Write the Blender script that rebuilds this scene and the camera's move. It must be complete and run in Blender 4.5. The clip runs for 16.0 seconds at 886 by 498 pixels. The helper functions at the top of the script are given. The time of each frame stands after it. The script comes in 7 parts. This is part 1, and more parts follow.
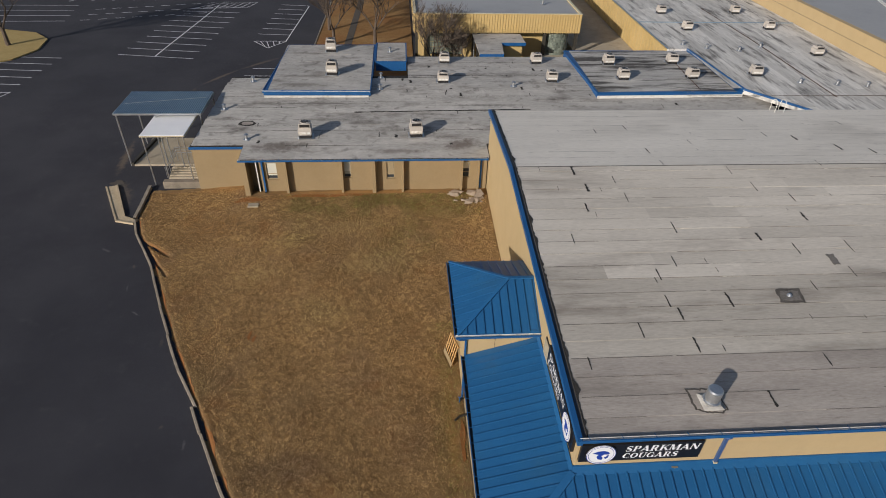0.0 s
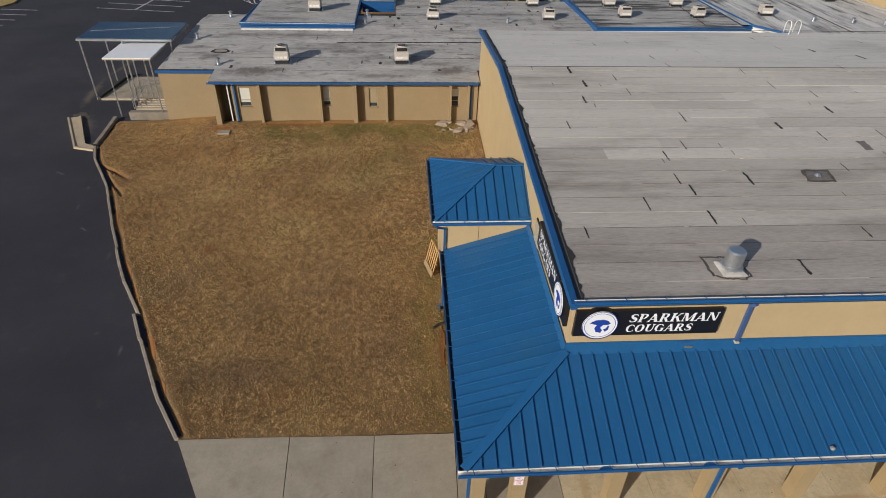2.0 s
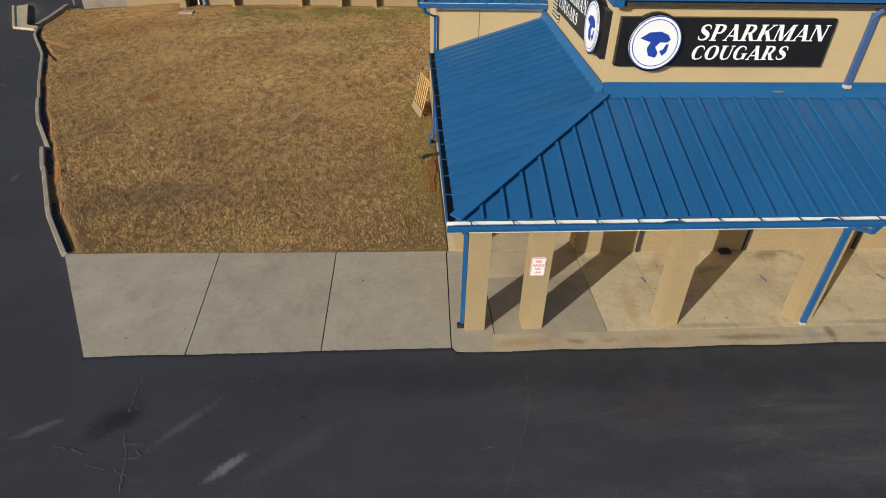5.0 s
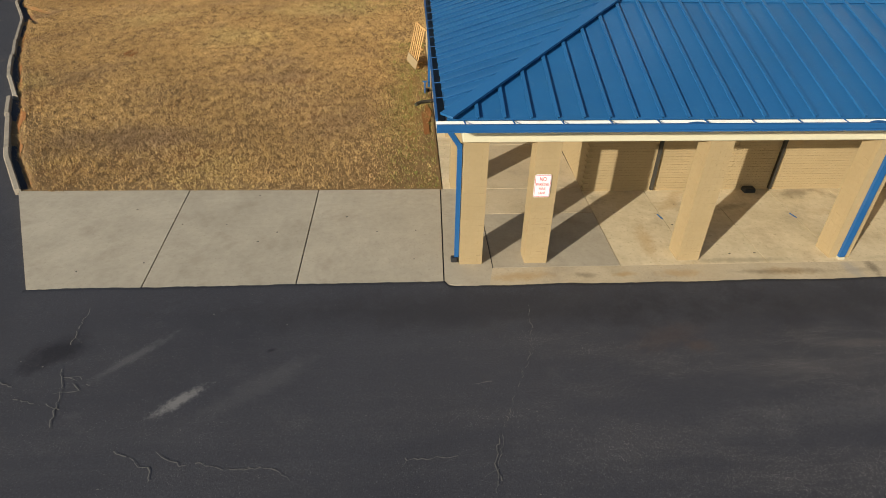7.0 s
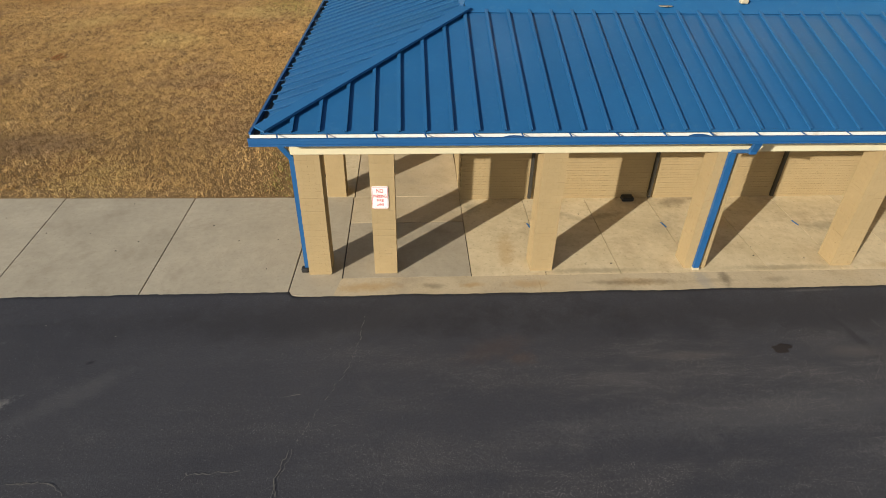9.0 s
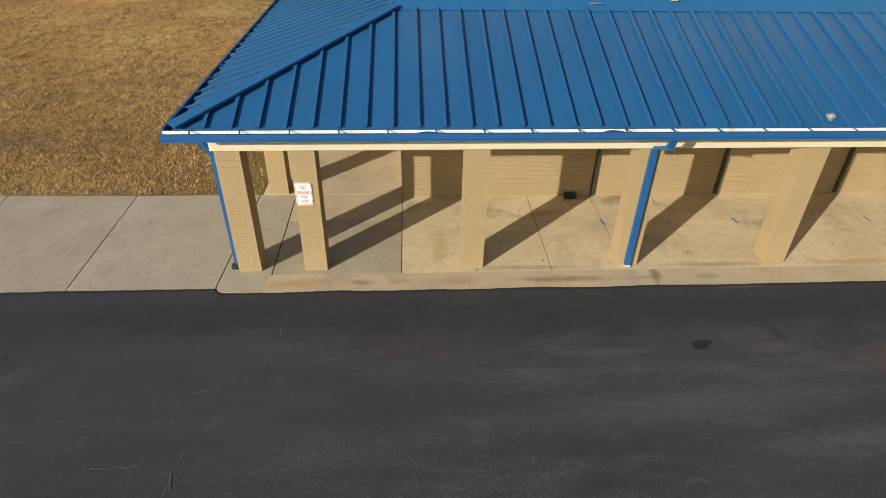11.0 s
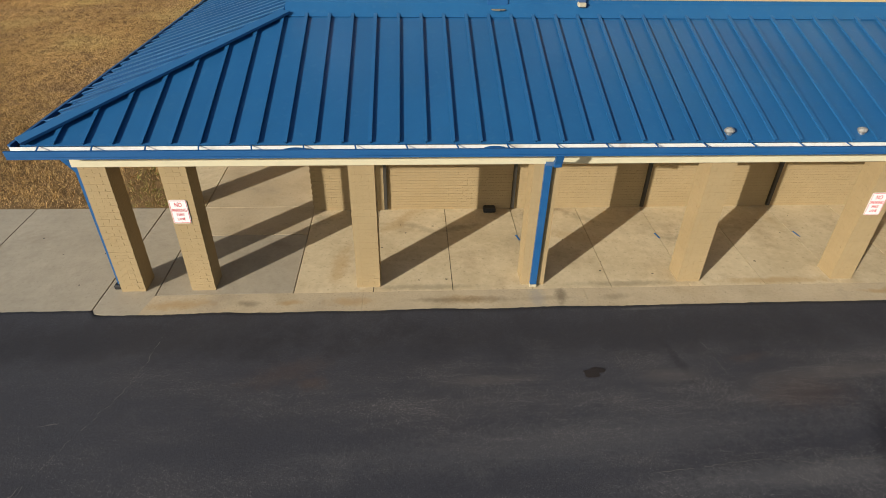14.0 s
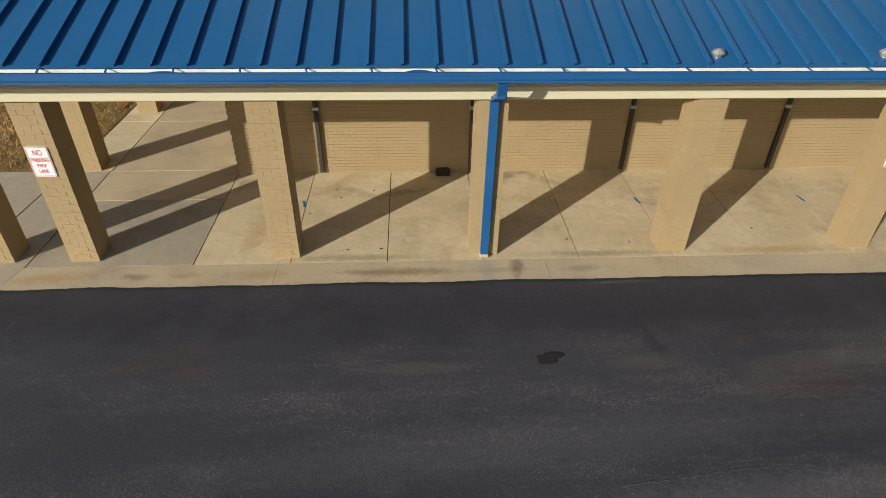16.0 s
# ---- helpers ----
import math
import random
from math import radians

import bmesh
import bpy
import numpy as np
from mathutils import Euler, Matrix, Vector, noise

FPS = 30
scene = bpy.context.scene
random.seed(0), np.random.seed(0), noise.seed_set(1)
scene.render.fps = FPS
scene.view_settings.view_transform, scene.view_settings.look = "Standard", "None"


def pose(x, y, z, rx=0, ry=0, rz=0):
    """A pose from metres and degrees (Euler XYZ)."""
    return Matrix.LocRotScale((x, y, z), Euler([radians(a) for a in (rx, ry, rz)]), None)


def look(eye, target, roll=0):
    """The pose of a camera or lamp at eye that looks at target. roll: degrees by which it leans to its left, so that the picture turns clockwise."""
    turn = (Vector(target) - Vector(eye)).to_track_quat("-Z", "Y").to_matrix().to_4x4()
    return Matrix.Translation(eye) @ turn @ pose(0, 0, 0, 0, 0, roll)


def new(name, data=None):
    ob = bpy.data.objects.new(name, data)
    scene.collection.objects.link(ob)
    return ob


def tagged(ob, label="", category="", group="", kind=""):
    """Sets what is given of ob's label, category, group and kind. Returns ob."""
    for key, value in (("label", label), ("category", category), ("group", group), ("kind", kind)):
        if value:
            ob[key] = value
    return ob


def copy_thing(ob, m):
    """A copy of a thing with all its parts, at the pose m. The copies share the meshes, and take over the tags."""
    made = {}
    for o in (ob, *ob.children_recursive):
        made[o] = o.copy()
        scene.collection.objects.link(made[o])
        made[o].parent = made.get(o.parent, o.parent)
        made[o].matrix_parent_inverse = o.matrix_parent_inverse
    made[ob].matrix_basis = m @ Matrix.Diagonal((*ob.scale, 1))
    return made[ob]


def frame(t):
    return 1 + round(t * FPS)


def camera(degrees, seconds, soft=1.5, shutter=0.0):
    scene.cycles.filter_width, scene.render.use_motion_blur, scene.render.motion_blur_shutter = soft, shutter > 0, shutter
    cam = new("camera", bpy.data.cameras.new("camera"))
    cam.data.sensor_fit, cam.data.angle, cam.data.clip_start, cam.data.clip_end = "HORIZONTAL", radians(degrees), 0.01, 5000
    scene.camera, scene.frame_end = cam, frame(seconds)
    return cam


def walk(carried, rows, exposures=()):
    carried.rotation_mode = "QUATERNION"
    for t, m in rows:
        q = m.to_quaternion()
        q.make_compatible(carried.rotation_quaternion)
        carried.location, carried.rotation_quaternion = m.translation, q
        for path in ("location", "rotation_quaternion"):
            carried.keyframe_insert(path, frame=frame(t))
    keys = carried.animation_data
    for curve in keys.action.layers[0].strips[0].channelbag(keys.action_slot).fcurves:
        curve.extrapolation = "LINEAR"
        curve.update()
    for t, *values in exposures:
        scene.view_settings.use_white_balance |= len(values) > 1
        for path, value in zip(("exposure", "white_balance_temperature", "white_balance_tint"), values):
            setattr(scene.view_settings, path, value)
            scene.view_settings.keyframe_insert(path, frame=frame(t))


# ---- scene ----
cam = camera(73.74, 16.0, 0.95)
PATH = [
    (0, (-3.162, -9.751, 24.435), (-3.027, -8.154, 23.238), 1.8),
    (0.5, (-3.036, -9.853, 22.837), (-2.902, -8.251, 21.648), 1.8),
    (1, (-2.783, -10.03, 21.178), (-2.649, -8.421, 19.997), 1.9),
    (1.5, (-2.386, -10.217, 19.474), (-2.254, -8.601, 18.303), 1.9),
    (2, (-1.953, -10.29, 17.766), (-1.823, -8.668, 16.603), 1.8),
    (2.5, (-1.645, -10.281, 16.127), (-1.516, -8.654, 14.972), 1.8),
    (3, (-1.412, -10.25, 14.6), (-1.285, -8.619, 13.449), 1.7),
    (3.5, (-1.312, -10.156, 13.177), (-1.186, -8.519, 12.034), 1.7),
    (4, (-1.287, -9.956, 11.714), (-1.164, -8.317, 10.575), 1.6),
    (4.5, (-1.287, -9.751, 10.241), (-1.166, -8.11, 9.103), 1.5),
    (5, (-1.285, -9.668, 8.866), (-1.164, -8.025, 7.732), 1.5),
    (5.2, (-1.283, -9.649, 8.369), (-1.163, -8.005, 7.236), 1.5),
    (7.3, (-0.85, -9.321, 6.737), (-0.738, -7.671, 5.613), 1.2),
    (7.5, (-0.511, -9.312, 6.774), (-0.4, -7.663, 5.648), 1.3),
    (8, (0.449, -9.293, 6.877), (0.566, -7.646, 5.749), 1.4),
    (8.5, (1.33, -9.345, 6.935), (1.442, -7.697, 5.808), 1.3),
    (9, (1.95, -9.39, 7.006), (2.057, -7.743, 5.876), 1.2),
    (11.5, (3.534, -9.534, 6.975), (3.64, -7.886, 5.847), 1.2),
    (12, (3.727, -9.546, 6.982), (3.834, -7.898, 5.853), 1.2),
    (12.5, (3.985, -9.557, 6.98), (4.091, -7.908, 5.852), 1.2),
    (13, (4.348, -9.485, 6.984), (4.453, -7.837, 5.856), 1.2),
    (13.5, (4.792, -9.342, 6.965), (4.896, -7.693, 5.838), 1.1),
    (14, (5.36, -8.95, 6.979), (5.465, -7.302, 5.852), 1.2),
    (14.5, (5.941, -8.505, 6.849), (6.043, -6.854, 5.724), 1.1),
    (15, (6.305, -8.106, 6.461), (6.41, -6.46, 5.33), 1.2),
    (15.5, (6.477, -7.856, 5.895), (6.584, -6.212, 4.761), 1.2),
    (16, (6.536, -7.727, 5.47), (6.638, -6.085, 4.333), 1.0),
]
EXPOSURES = [(0, -0.23, 6450, 14), (3, -0.20, 6350, 13), (5, 0.04, 6400, 9.5), (7.5, 0.34, 6850, 8), (9, 0.31, 6850, 8.5), (11.5, 0.29, 6800, 9), (13, 0.24, 6750, 9.5), (16, 0.10, 6500, 8)]
walk(cam, [(t, look(eye, target, roll)) for t, eye, target, roll in PATH], EXPOSURES)

# ---- daylight ----
SUN_EL, SUN_AZ = radians(19.7), radians(226.3)
world = bpy.data.worlds.new("sky")
scene.world = world
world.use_nodes = True
wn = world.node_tree
sky = wn.nodes.new("ShaderNodeTexSky")
sky.sky_type, sky.sun_disc = "NISHITA", False
sky.sun_elevation, sky.sun_rotation = SUN_EL, SUN_AZ
sky.air_density, sky.dust_density = 1.0, 1.2
wn.nodes["Background"].inputs[1].default_value = 0.088
wn.links.new(sky.outputs[0], wn.nodes["Background"].inputs[0])
lamp = bpy.data.lights.new("sun", "SUN")
lamp.energy, lamp.angle, lamp.color = 4.5, radians(0.6), (1.0, 0.94, 0.83)
sun = new("sun", lamp)
sun_dir = Vector((math.sin(SUN_AZ) * math.cos(SUN_EL), math.cos(SUN_AZ) * math.cos(SUN_EL), math.sin(SUN_EL)))
sun.matrix_world = look(sun_dir * 80, (0, 0, 0))

# ---- materials ----
def mat(name, c1, c2, rough=0.8, metal=0.0, big=0.6, fine=25.0, bump=0.15, bump_scale=None, stain=None, stain_scale=0.25, stain_amt=0.0,
        rand=0.0, island=0.0, stretch=(1, 1, 1), spec=0.3, speck=None, speck_scale=120.0, speck_amt=0.0, wear=0.0, speck_plain=True, fine_w=0.4, stain_lo=0.52, stain_hi=0.74):
    """A procedural surface: two colours mixed by broad and fine noise, stains, grain and relief."""
    m = bpy.data.materials.new(name)
    m.use_nodes = True
    nt = m.node_tree
    N, L = nt.nodes, nt.links
    p = N["Principled BSDF"]
    geo = N.new("ShaderNodeNewGeometry")
    vm = N.new("ShaderNodeVectorMath"); vm.operation = "MULTIPLY"
    vm.inputs[1].default_value = stretch
    L.new(geo.outputs["Position"], vm.inputs[0])
    def nz(scale, detail=5, rough_=0.6, plain=False):
        n = N.new("ShaderNodeTexNoise")
        n.inputs["Scale"].default_value, n.inputs["Detail"].default_value, n.inputs["Roughness"].default_value = scale, detail, rough_
        L.new(geo.outputs["Position"] if plain else vm.outputs[0], n.inputs["Vector"])
        return n.outputs["Fac"]
    def ramp(src, a, b):
        r = N.new("ShaderNodeMapRange")
        r.inputs["From Min"].default_value, r.inputs["From Max"].default_value = a, b
        L.new(src, r.inputs["Value"])
        return r.outputs[0]
    def mix(f, a, b, mode="MIX"):
        x = N.new("ShaderNodeMix"); x.data_type = "RGBA"; x.blend_type = mode
        for s, v in ((x.inputs["Factor"], f), (x.inputs["A"], a), (x.inputs["B"], b)):
            if isinstance(v, (float, int)): s.default_value = v
            elif isinstance(v, tuple): s.default_value = (*v, 1) if len(v) == 3 else v
            else: L.new(v, s)
        return x.outputs["Result"]
    def math_(op, a, b):
        x = N.new("ShaderNodeMath"); x.operation = op
        for s, v in zip(x.inputs, (a, b)):
            if isinstance(v, (float, int)): s.default_value = v
            else: L.new(v, s)
        return x.outputs[0]
    f_big, f_fine = nz(big), nz(fine, 6, 0.65)
    f = math_("ADD", math_("MULTIPLY", ramp(f_big, 0.3, 0.7), 1 - fine_w), math_("MULTIPLY", ramp(f_fine, 0.3, 0.7), fine_w))
    col = mix(f, c1, c2)
    if stain is not None:
        s = math_("MULTIPLY", ramp(nz(stain_scale, 7, 0.7), stain_lo, stain_hi), stain_amt)
        col = mix(s, col, stain)
    if speck is not None:
        s = math_("MULTIPLY", ramp(nz(speck_scale, 2 if speck_plain else 5, 0.5 if speck_plain else 0.7, speck_plain), 0.60 - 0.025 * (wear > 0), 0.72 - 0.04 * (wear > 0)), speck_amt)
        if wear:
            s = math_("MULTIPLY", s, math_("ADD", math_("MULTIPLY", ramp(nz(wear, 4, 0.6), 0.45, 0.68), 0.85), 0.15))
        col = mix(s, col, speck)
    if rand or island:
        src = N.new("ShaderNodeObjectInfo").outputs["Random"] if rand else geo.outputs["Random Per Island"]
        amt = rand or island
        hsv = N.new("ShaderNodeHueSaturation")
        L.new(col, hsv.inputs["Color"])
        mr = N.new("ShaderNodeMapRange")
        mr.inputs["To Min"].default_value, mr.inputs["To Max"].default_value = 1 - amt, 1 + amt
        L.new(src, mr.inputs["Value"]); L.new(mr.outputs[0], hsv.inputs["Value"])
        col = hsv.outputs["Color"]
    L.new(col, p.inputs["Base Color"])
    rr = N.new("ShaderNodeMapRange")
    rr.inputs["To Min"].default_value, rr.inputs["To Max"].default_value = max(0.03, rough - 0.1), min(1, rough + 0.1)
    L.new(f_fine, rr.inputs["Value"]); L.new(rr.outputs[0], p.inputs["Roughness"])
    p.inputs["Metallic"].default_value = metal
    p.inputs["Specular IOR Level"].default_value = spec
    if bump:
        b = N.new("ShaderNodeBump")
        b.inputs["Strength"].default_value, b.inputs["Distance"].default_value = bump, 0.02
        L.new(nz(bump_scale or fine * 2, 4, 0.6), b.inputs["Height"])
        L.new(b.outputs[0], p.inputs["Normal"])
    return m

def glass_mat(name, tint=(0.05, 0.06, 0.07)):
    m = bpy.data.materials.new(name); m.use_nodes = True
    p = m.node_tree.nodes["Principled BSDF"]
    p.inputs["Base Color"].default_value = (*tint, 1)
    p.inputs["Roughness"].default_value = 0.08
    p.inputs["Specular IOR Level"].default_value = 0.6
    return m

def asphalt_mat(name):
    """Sealed asphalt: broad tone, faint streaks, and pale stone chips where the seal has worn off in front of the porch."""
    m = bpy.data.materials.new(name)
    m.use_nodes = True
    N, L = m.node_tree.nodes, m.node_tree.links
    p = N["Principled BSDF"]
    pos = N.new("ShaderNodeNewGeometry").outputs["Position"]
    def put(sock, v):
        if isinstance(v, (float, int)): sock.default_value = v
        elif isinstance(v, tuple): sock.default_value = (*v, 1) if sock.type == "RGBA" else v
        else: L.new(v, sock)
    def op(kind, a, b):
        x = N.new("ShaderNodeMath"); x.operation = kind
        put(x.inputs[0], a); put(x.inputs[1], b)
        return x.outputs[0]
    def rng(v, a, b, lo=0.0, hi=1.0):
        r = N.new("ShaderNodeMapRange"); r.interpolation_type = "SMOOTHSTEP"
        for k, q in zip(("Value", "From Min", "From Max", "To Min", "To Max"), (v, a, b, lo, hi)): put(r.inputs[k], q)
        return r.outputs[0]
    def nz(scale, stretch=(1, 1, 1), detail=5, rough=0.6):
        v = N.new("ShaderNodeVectorMath"); v.operation = "MULTIPLY"
        L.new(pos, v.inputs[0]); v.inputs[1].default_value = stretch
        n = N.new("ShaderNodeTexNoise")
        for k, q in (("Scale", scale), ("Detail", detail), ("Roughness", rough)): n.inputs[k].default_value = q
        L.new(v.outputs[0], n.inputs["Vector"])
        return n.outputs["Fac"]
    def mix(f, a, b):
        x = N.new("ShaderNodeMix"); x.data_type = "RGBA"
        put(x.inputs["Factor"], f); put(x.inputs["A"], a); put(x.inputs["B"], b)
        return x.outputs["Result"]
    xyz = N.new("ShaderNodeSeparateXYZ"); L.new(pos, xyz.inputs[0])
    X, Y = xyz.outputs[0], xyz.outputs[1]
    front = op("MULTIPLY", rng(Y, -1.0, -2.4), rng(Y, 14.0, 2.0))                       # the traffic lane before the porch
    lane = op("MULTIPLY", front, rng(X, -4.0, 9.0, 0.25, 1.0))
    worn = op("MULTIPLY", lane, rng(nz(0.60, (0.35, 1.5, 1), 8, 0.75), 0.40, 0.70))
    col = mix(rng(nz(0.16, detail=4), 0.3, 0.7), (0.0390, 0.0392, 0.0490), (0.0580, 0.0578, 0.0680))
    col = mix(op("MULTIPLY", rng(nz(1.0, (0.10, 1.5, 1), 7, 0.75), 0.45, 0.80), op("ADD", 0.05, op("MULTIPLY", front, 0.20))), col, (0.095, 0.094, 0.100))
    col = mix(op("MULTIPLY", rng(nz(0.9, detail=7, rough=0.75), 0.55, 0.72), 0.28), col, (0.109, 0.105, 0.108))
    col = mix(op("MULTIPLY", worn, 0.45), col, (0.108, 0.097, 0.092))
    col = mix(op("MULTIPLY", rng(nz(38, detail=3), 0.35, 0.65), 0.45), col, (0.024, 0.024, 0.028))
    vo = N.new("ShaderNodeTexVoronoi"); vo.inputs["Scale"].default_value = 60
    L.new(pos, vo.inputs["Vector"])
    chips = op("MULTIPLY", rng(vo.outputs["Distance"], 0.42, 0.16), rng(op("ADD", vo.outputs["Color"], op("MULTIPLY", worn, 0.55)), 0.60, 1.12))
    col = mix(op("MULTIPLY", chips, op("ADD", 0.28, op("MULTIPLY", worn, 0.70))), col, (0.42, 0.39, 0.37))
    L.new(col, p.inputs["Base Color"])
    p.inputs["Roughness"].default_value, p.inputs["Specular IOR Level"].default_value = 0.88, 0.3
    bp = N.new("ShaderNodeBump")
    bp.inputs["Strength"].default_value, bp.inputs["Distance"].default_value = 0.40, 0.015
    L.new(nz(95, detail=3), bp.inputs["Height"]); L.new(bp.outputs[0], p.inputs["Normal"])
    return m
M_asphalt = asphalt_mat("asphalt")
def soft_marks(m, marks):
    """Scuffs and stains with soft ragged outlines: plan place, turn, half length, half width, colour, strength, grain."""
    nt = m.node_tree
    N, L = nt.nodes, nt.links
    p = N["Principled BSDF"]
    col = p.inputs["Base Color"].links[0].from_socket
    geo = N.new("ShaderNodeNewGeometry")
    for x, y, turn, rx, ry, c, amt, grain in marks:
        mp = N.new("ShaderNodeMapping"); mp.vector_type = "TEXTURE"
        mp.inputs["Location"].default_value = (x, y, 0)
        mp.inputs["Rotation"].default_value = (0, 0, radians(turn))
        mp.inputs["Scale"].default_value = (rx, ry, 1000)
        L.new(geo.outputs["Position"], mp.inputs["Vector"])
        ln = N.new("ShaderNodeVectorMath"); ln.operation = "LENGTH"
        L.new(mp.outputs[0], ln.inputs[0])
        n1 = N.new("ShaderNodeTexNoise")
        n1.inputs["Scale"].default_value, n1.inputs["Detail"].default_value, n1.inputs["Roughness"].default_value = grain, 6, 0.75
        L.new(geo.outputs["Position"], n1.inputs["Vector"])
        add = N.new("ShaderNodeMath"); add.operation = "MULTIPLY_ADD"
        add.inputs[1].default_value, add.inputs[2].default_value = 1.7, -0.85
        L.new(n1.outputs["Fac"], add.inputs[0])
        s = N.new("ShaderNodeMath"); s.operation = "ADD"
        L.new(ln.outputs["Value"], s.inputs[0]); L.new(add.outputs[0], s.inputs[1])
        r = N.new("ShaderNodeMapRange"); r.interpolation_type = "SMOOTHSTEP"
        for k, v in zip(("From Min", "From Max", "To Min", "To Max"), (0.15, 1.0, amt, 0.0)):
            r.inputs[k].default_value = v
        L.new(s.outputs[0], r.inputs["Value"])
        x_ = N.new("ShaderNodeMix"); x_.data_type = "RGBA"
        L.new(r.outputs[0], x_.inputs["Factor"]); L.new(col, x_.inputs["A"])
        x_.inputs["B"].default_value = (*c, 1)
        col = x_.outputs["Result"]
    L.new(col, p.inputs["Base Color"])
DUST = (0.15, 0.118, 0.09)
PALE, RUSTY, DARK = (0.20, 0.19, 0.185), (0.085, 0.056, 0.045), (0.012, 0.011, 0.016)
soft_marks(M_asphalt, [
    (-4.42, -3.25, 42, 0.55, 0.15, PALE, 0.85, 14), (-8.0, -2.32, 30, 0.55, 0.13, PALE, 0.35, 9), (-5.4, -2.3, 48, 0.9, 0.14, PALE, 0.22, 9),
    (-6.67, -2.16, 35, 0.75, 0.42, DARK, 0.8, 2.5), (-3.3, -3.0, 38, 1.4, 0.3, PALE, 0.10, 4), (3.76, -2.39, 10, 0.34, 0.22, RUSTY, 0.45, 9),
    (3.3, -2.15, 20, 1.0, 0.35, RUSTY, 0.3, 9), (11.0, -2.05, 10, 0.55, 0.13, RUSTY, 0.3, 9), (11.5, -2.85, 5, 1.2, 0.5, RUSTY, 0.35, 7),
    (12.3, -3.8, 60, 1.3, 0.5, DARK, 0.7, 2), (9.75, -2.1, 100, 0.8, 0.14, DARK, 0.35, 4), (12.6, -2.42, 3, 2.4, 0.24, (0.15, 0.13, 0.115), 0.28, 40),
    (9.5, -2.42, 2, 0.8, 0.22, (0.15, 0.13, 0.115), 0.28, 40), (6.6, -2.42, 2, 1.2, 0.14, (0.16, 0.135, 0.115), 0.2, 24), (9.7, -0.78, 2, 0.7, 0.06, PALE, 0.35, 18), (1.2, -1.4, 20, 2.6, 0.4, PALE, 0.07, 3),
    (8.0, -3.6, 4, 6.0, 0.5, PALE, 0.13, 12), (10.6, -4.3, 3, 3.2, 0.35, PALE, 0.22, 14), 
    (-26.9, 37.4, 96, 3.4, 0.5, DUST, 0.85, 2), (-25.9, 46.5, 78, 6.8, 0.35, DUST, 0.8, 2), (-23.0, 55.2, 57, 3.2, 0.35, DUST, 0.8, 2), (-19.4, 59.7, 46, 3.4, 0.35, DUST, 0.75, 2), (-25.2, 31.5, 110, 2.6, 1.0, DUST, 0.6, 2), (9.3, -1.35, 1, 8.5, 0.85, (0.024, 0.023, 0.027), 0.5, 1.5), (0.5, -1.3, 1, 6.0, 0.8, (0.024, 0.023, 0.027), 0.6, 1.5)])
mr_ = random.Random(31)
soft_marks(M_asphalt, [(-9.2 - 0.56 * (y - 3) - mr_.uniform(0.25, 2.6), y, mr_.uniform(90, 150), mr_.uniform(0.15, 0.6), mr_.uniform(0.06, 0.16), DUST if k % 3 == 0 else PALE, mr_.uniform(0.25, 0.5), 7)
                       for k, y in enumerate((4.6, 6.3, 8.0, 9.1, 11.6, 13.4, 15.2, 17.8, 20.3, 22.6, 24.5))] + [(-3.28, -2.24, 20, 0.10, 0.06, DARK, 0.7, 6)])
M_asphalt_worn = mat("worn_asphalt", (0.07, 0.062, 0.055), (0.11, 0.095, 0.08), 0.95, big=1.2, fine=14, bump=0.4)
M_crack_pale = mat("crack_edge", (0.10, 0.095, 0.09), (0.16, 0.15, 0.14), 0.95, fine=40)
M_oil = mat("oil_stain", (0.020, 0.016, 0.016), (0.034, 0.027, 0.026), 0.8, fine=40, bump=0.02)
M_line = mat("road_paint", (0.60, 0.60, 0.63), (0.76, 0.76, 0.79), 0.8, big=3, fine=30, bump=0.1)
M_concrete = mat("concrete", (0.34, 0.292, 0.218), (0.49, 0.425, 0.325), 0.85, big=0.8, fine=7, bump=0.15, bump_scale=70, stain=(0.26, 0.21, 0.15), stain_scale=0.9,
                 stain_amt=0.55, rand=0.06, speck=(0.2, 0.17, 0.13), speck_scale=18, speck_amt=0.25)
M_porch = mat("porch_concrete", (0.50, 0.400, 0.245), (0.745, 0.622, 0.425), 0.85, big=1.0, fine=6, bump=0.12, bump_scale=70, stain=(0.30, 0.205, 0.115), stain_scale=0.8,
              stain_amt=0.6, rand=0.05, speck=(0.2, 0.15, 0.09), speck_scale=14, speck_amt=0.3)
M_kerbstrip = mat("apron_concrete", (0.40, 0.318, 0.205), (0.64, 0.53, 0.37), 0.9, big=1.6, fine=16, bump=0.25, bump_scale=50, stain=(0.20, 0.16, 0.12), stain_scale=0.8,
                  stain_amt=0.6, speck=(0.15, 0.11, 0.07), speck_scale=16, speck_amt=0.35)
OCHRE, GRIME = (0.42, 0.255, 0.095), (0.155, 0.125, 0.085)
sr = random.Random(12)
soft_marks(M_kerbstrip, [(sr.uniform(0.6, 16), -0.42, sr.uniform(-6, 6), sr.uniform(0.3, 0.9), sr.uniform(0.08, 0.2), OCHRE if k % 2 else GRIME, sr.uniform(0.3, 0.6), 5) for k in range(12)]
           + [(7.7, -0.40, 90, 0.5, 0.22, (0.36, 0.33, 0.29), 0.6, 12), (8.15, -0.35, 80, 0.4, 0.16, GRIME, 0.7, 6)])
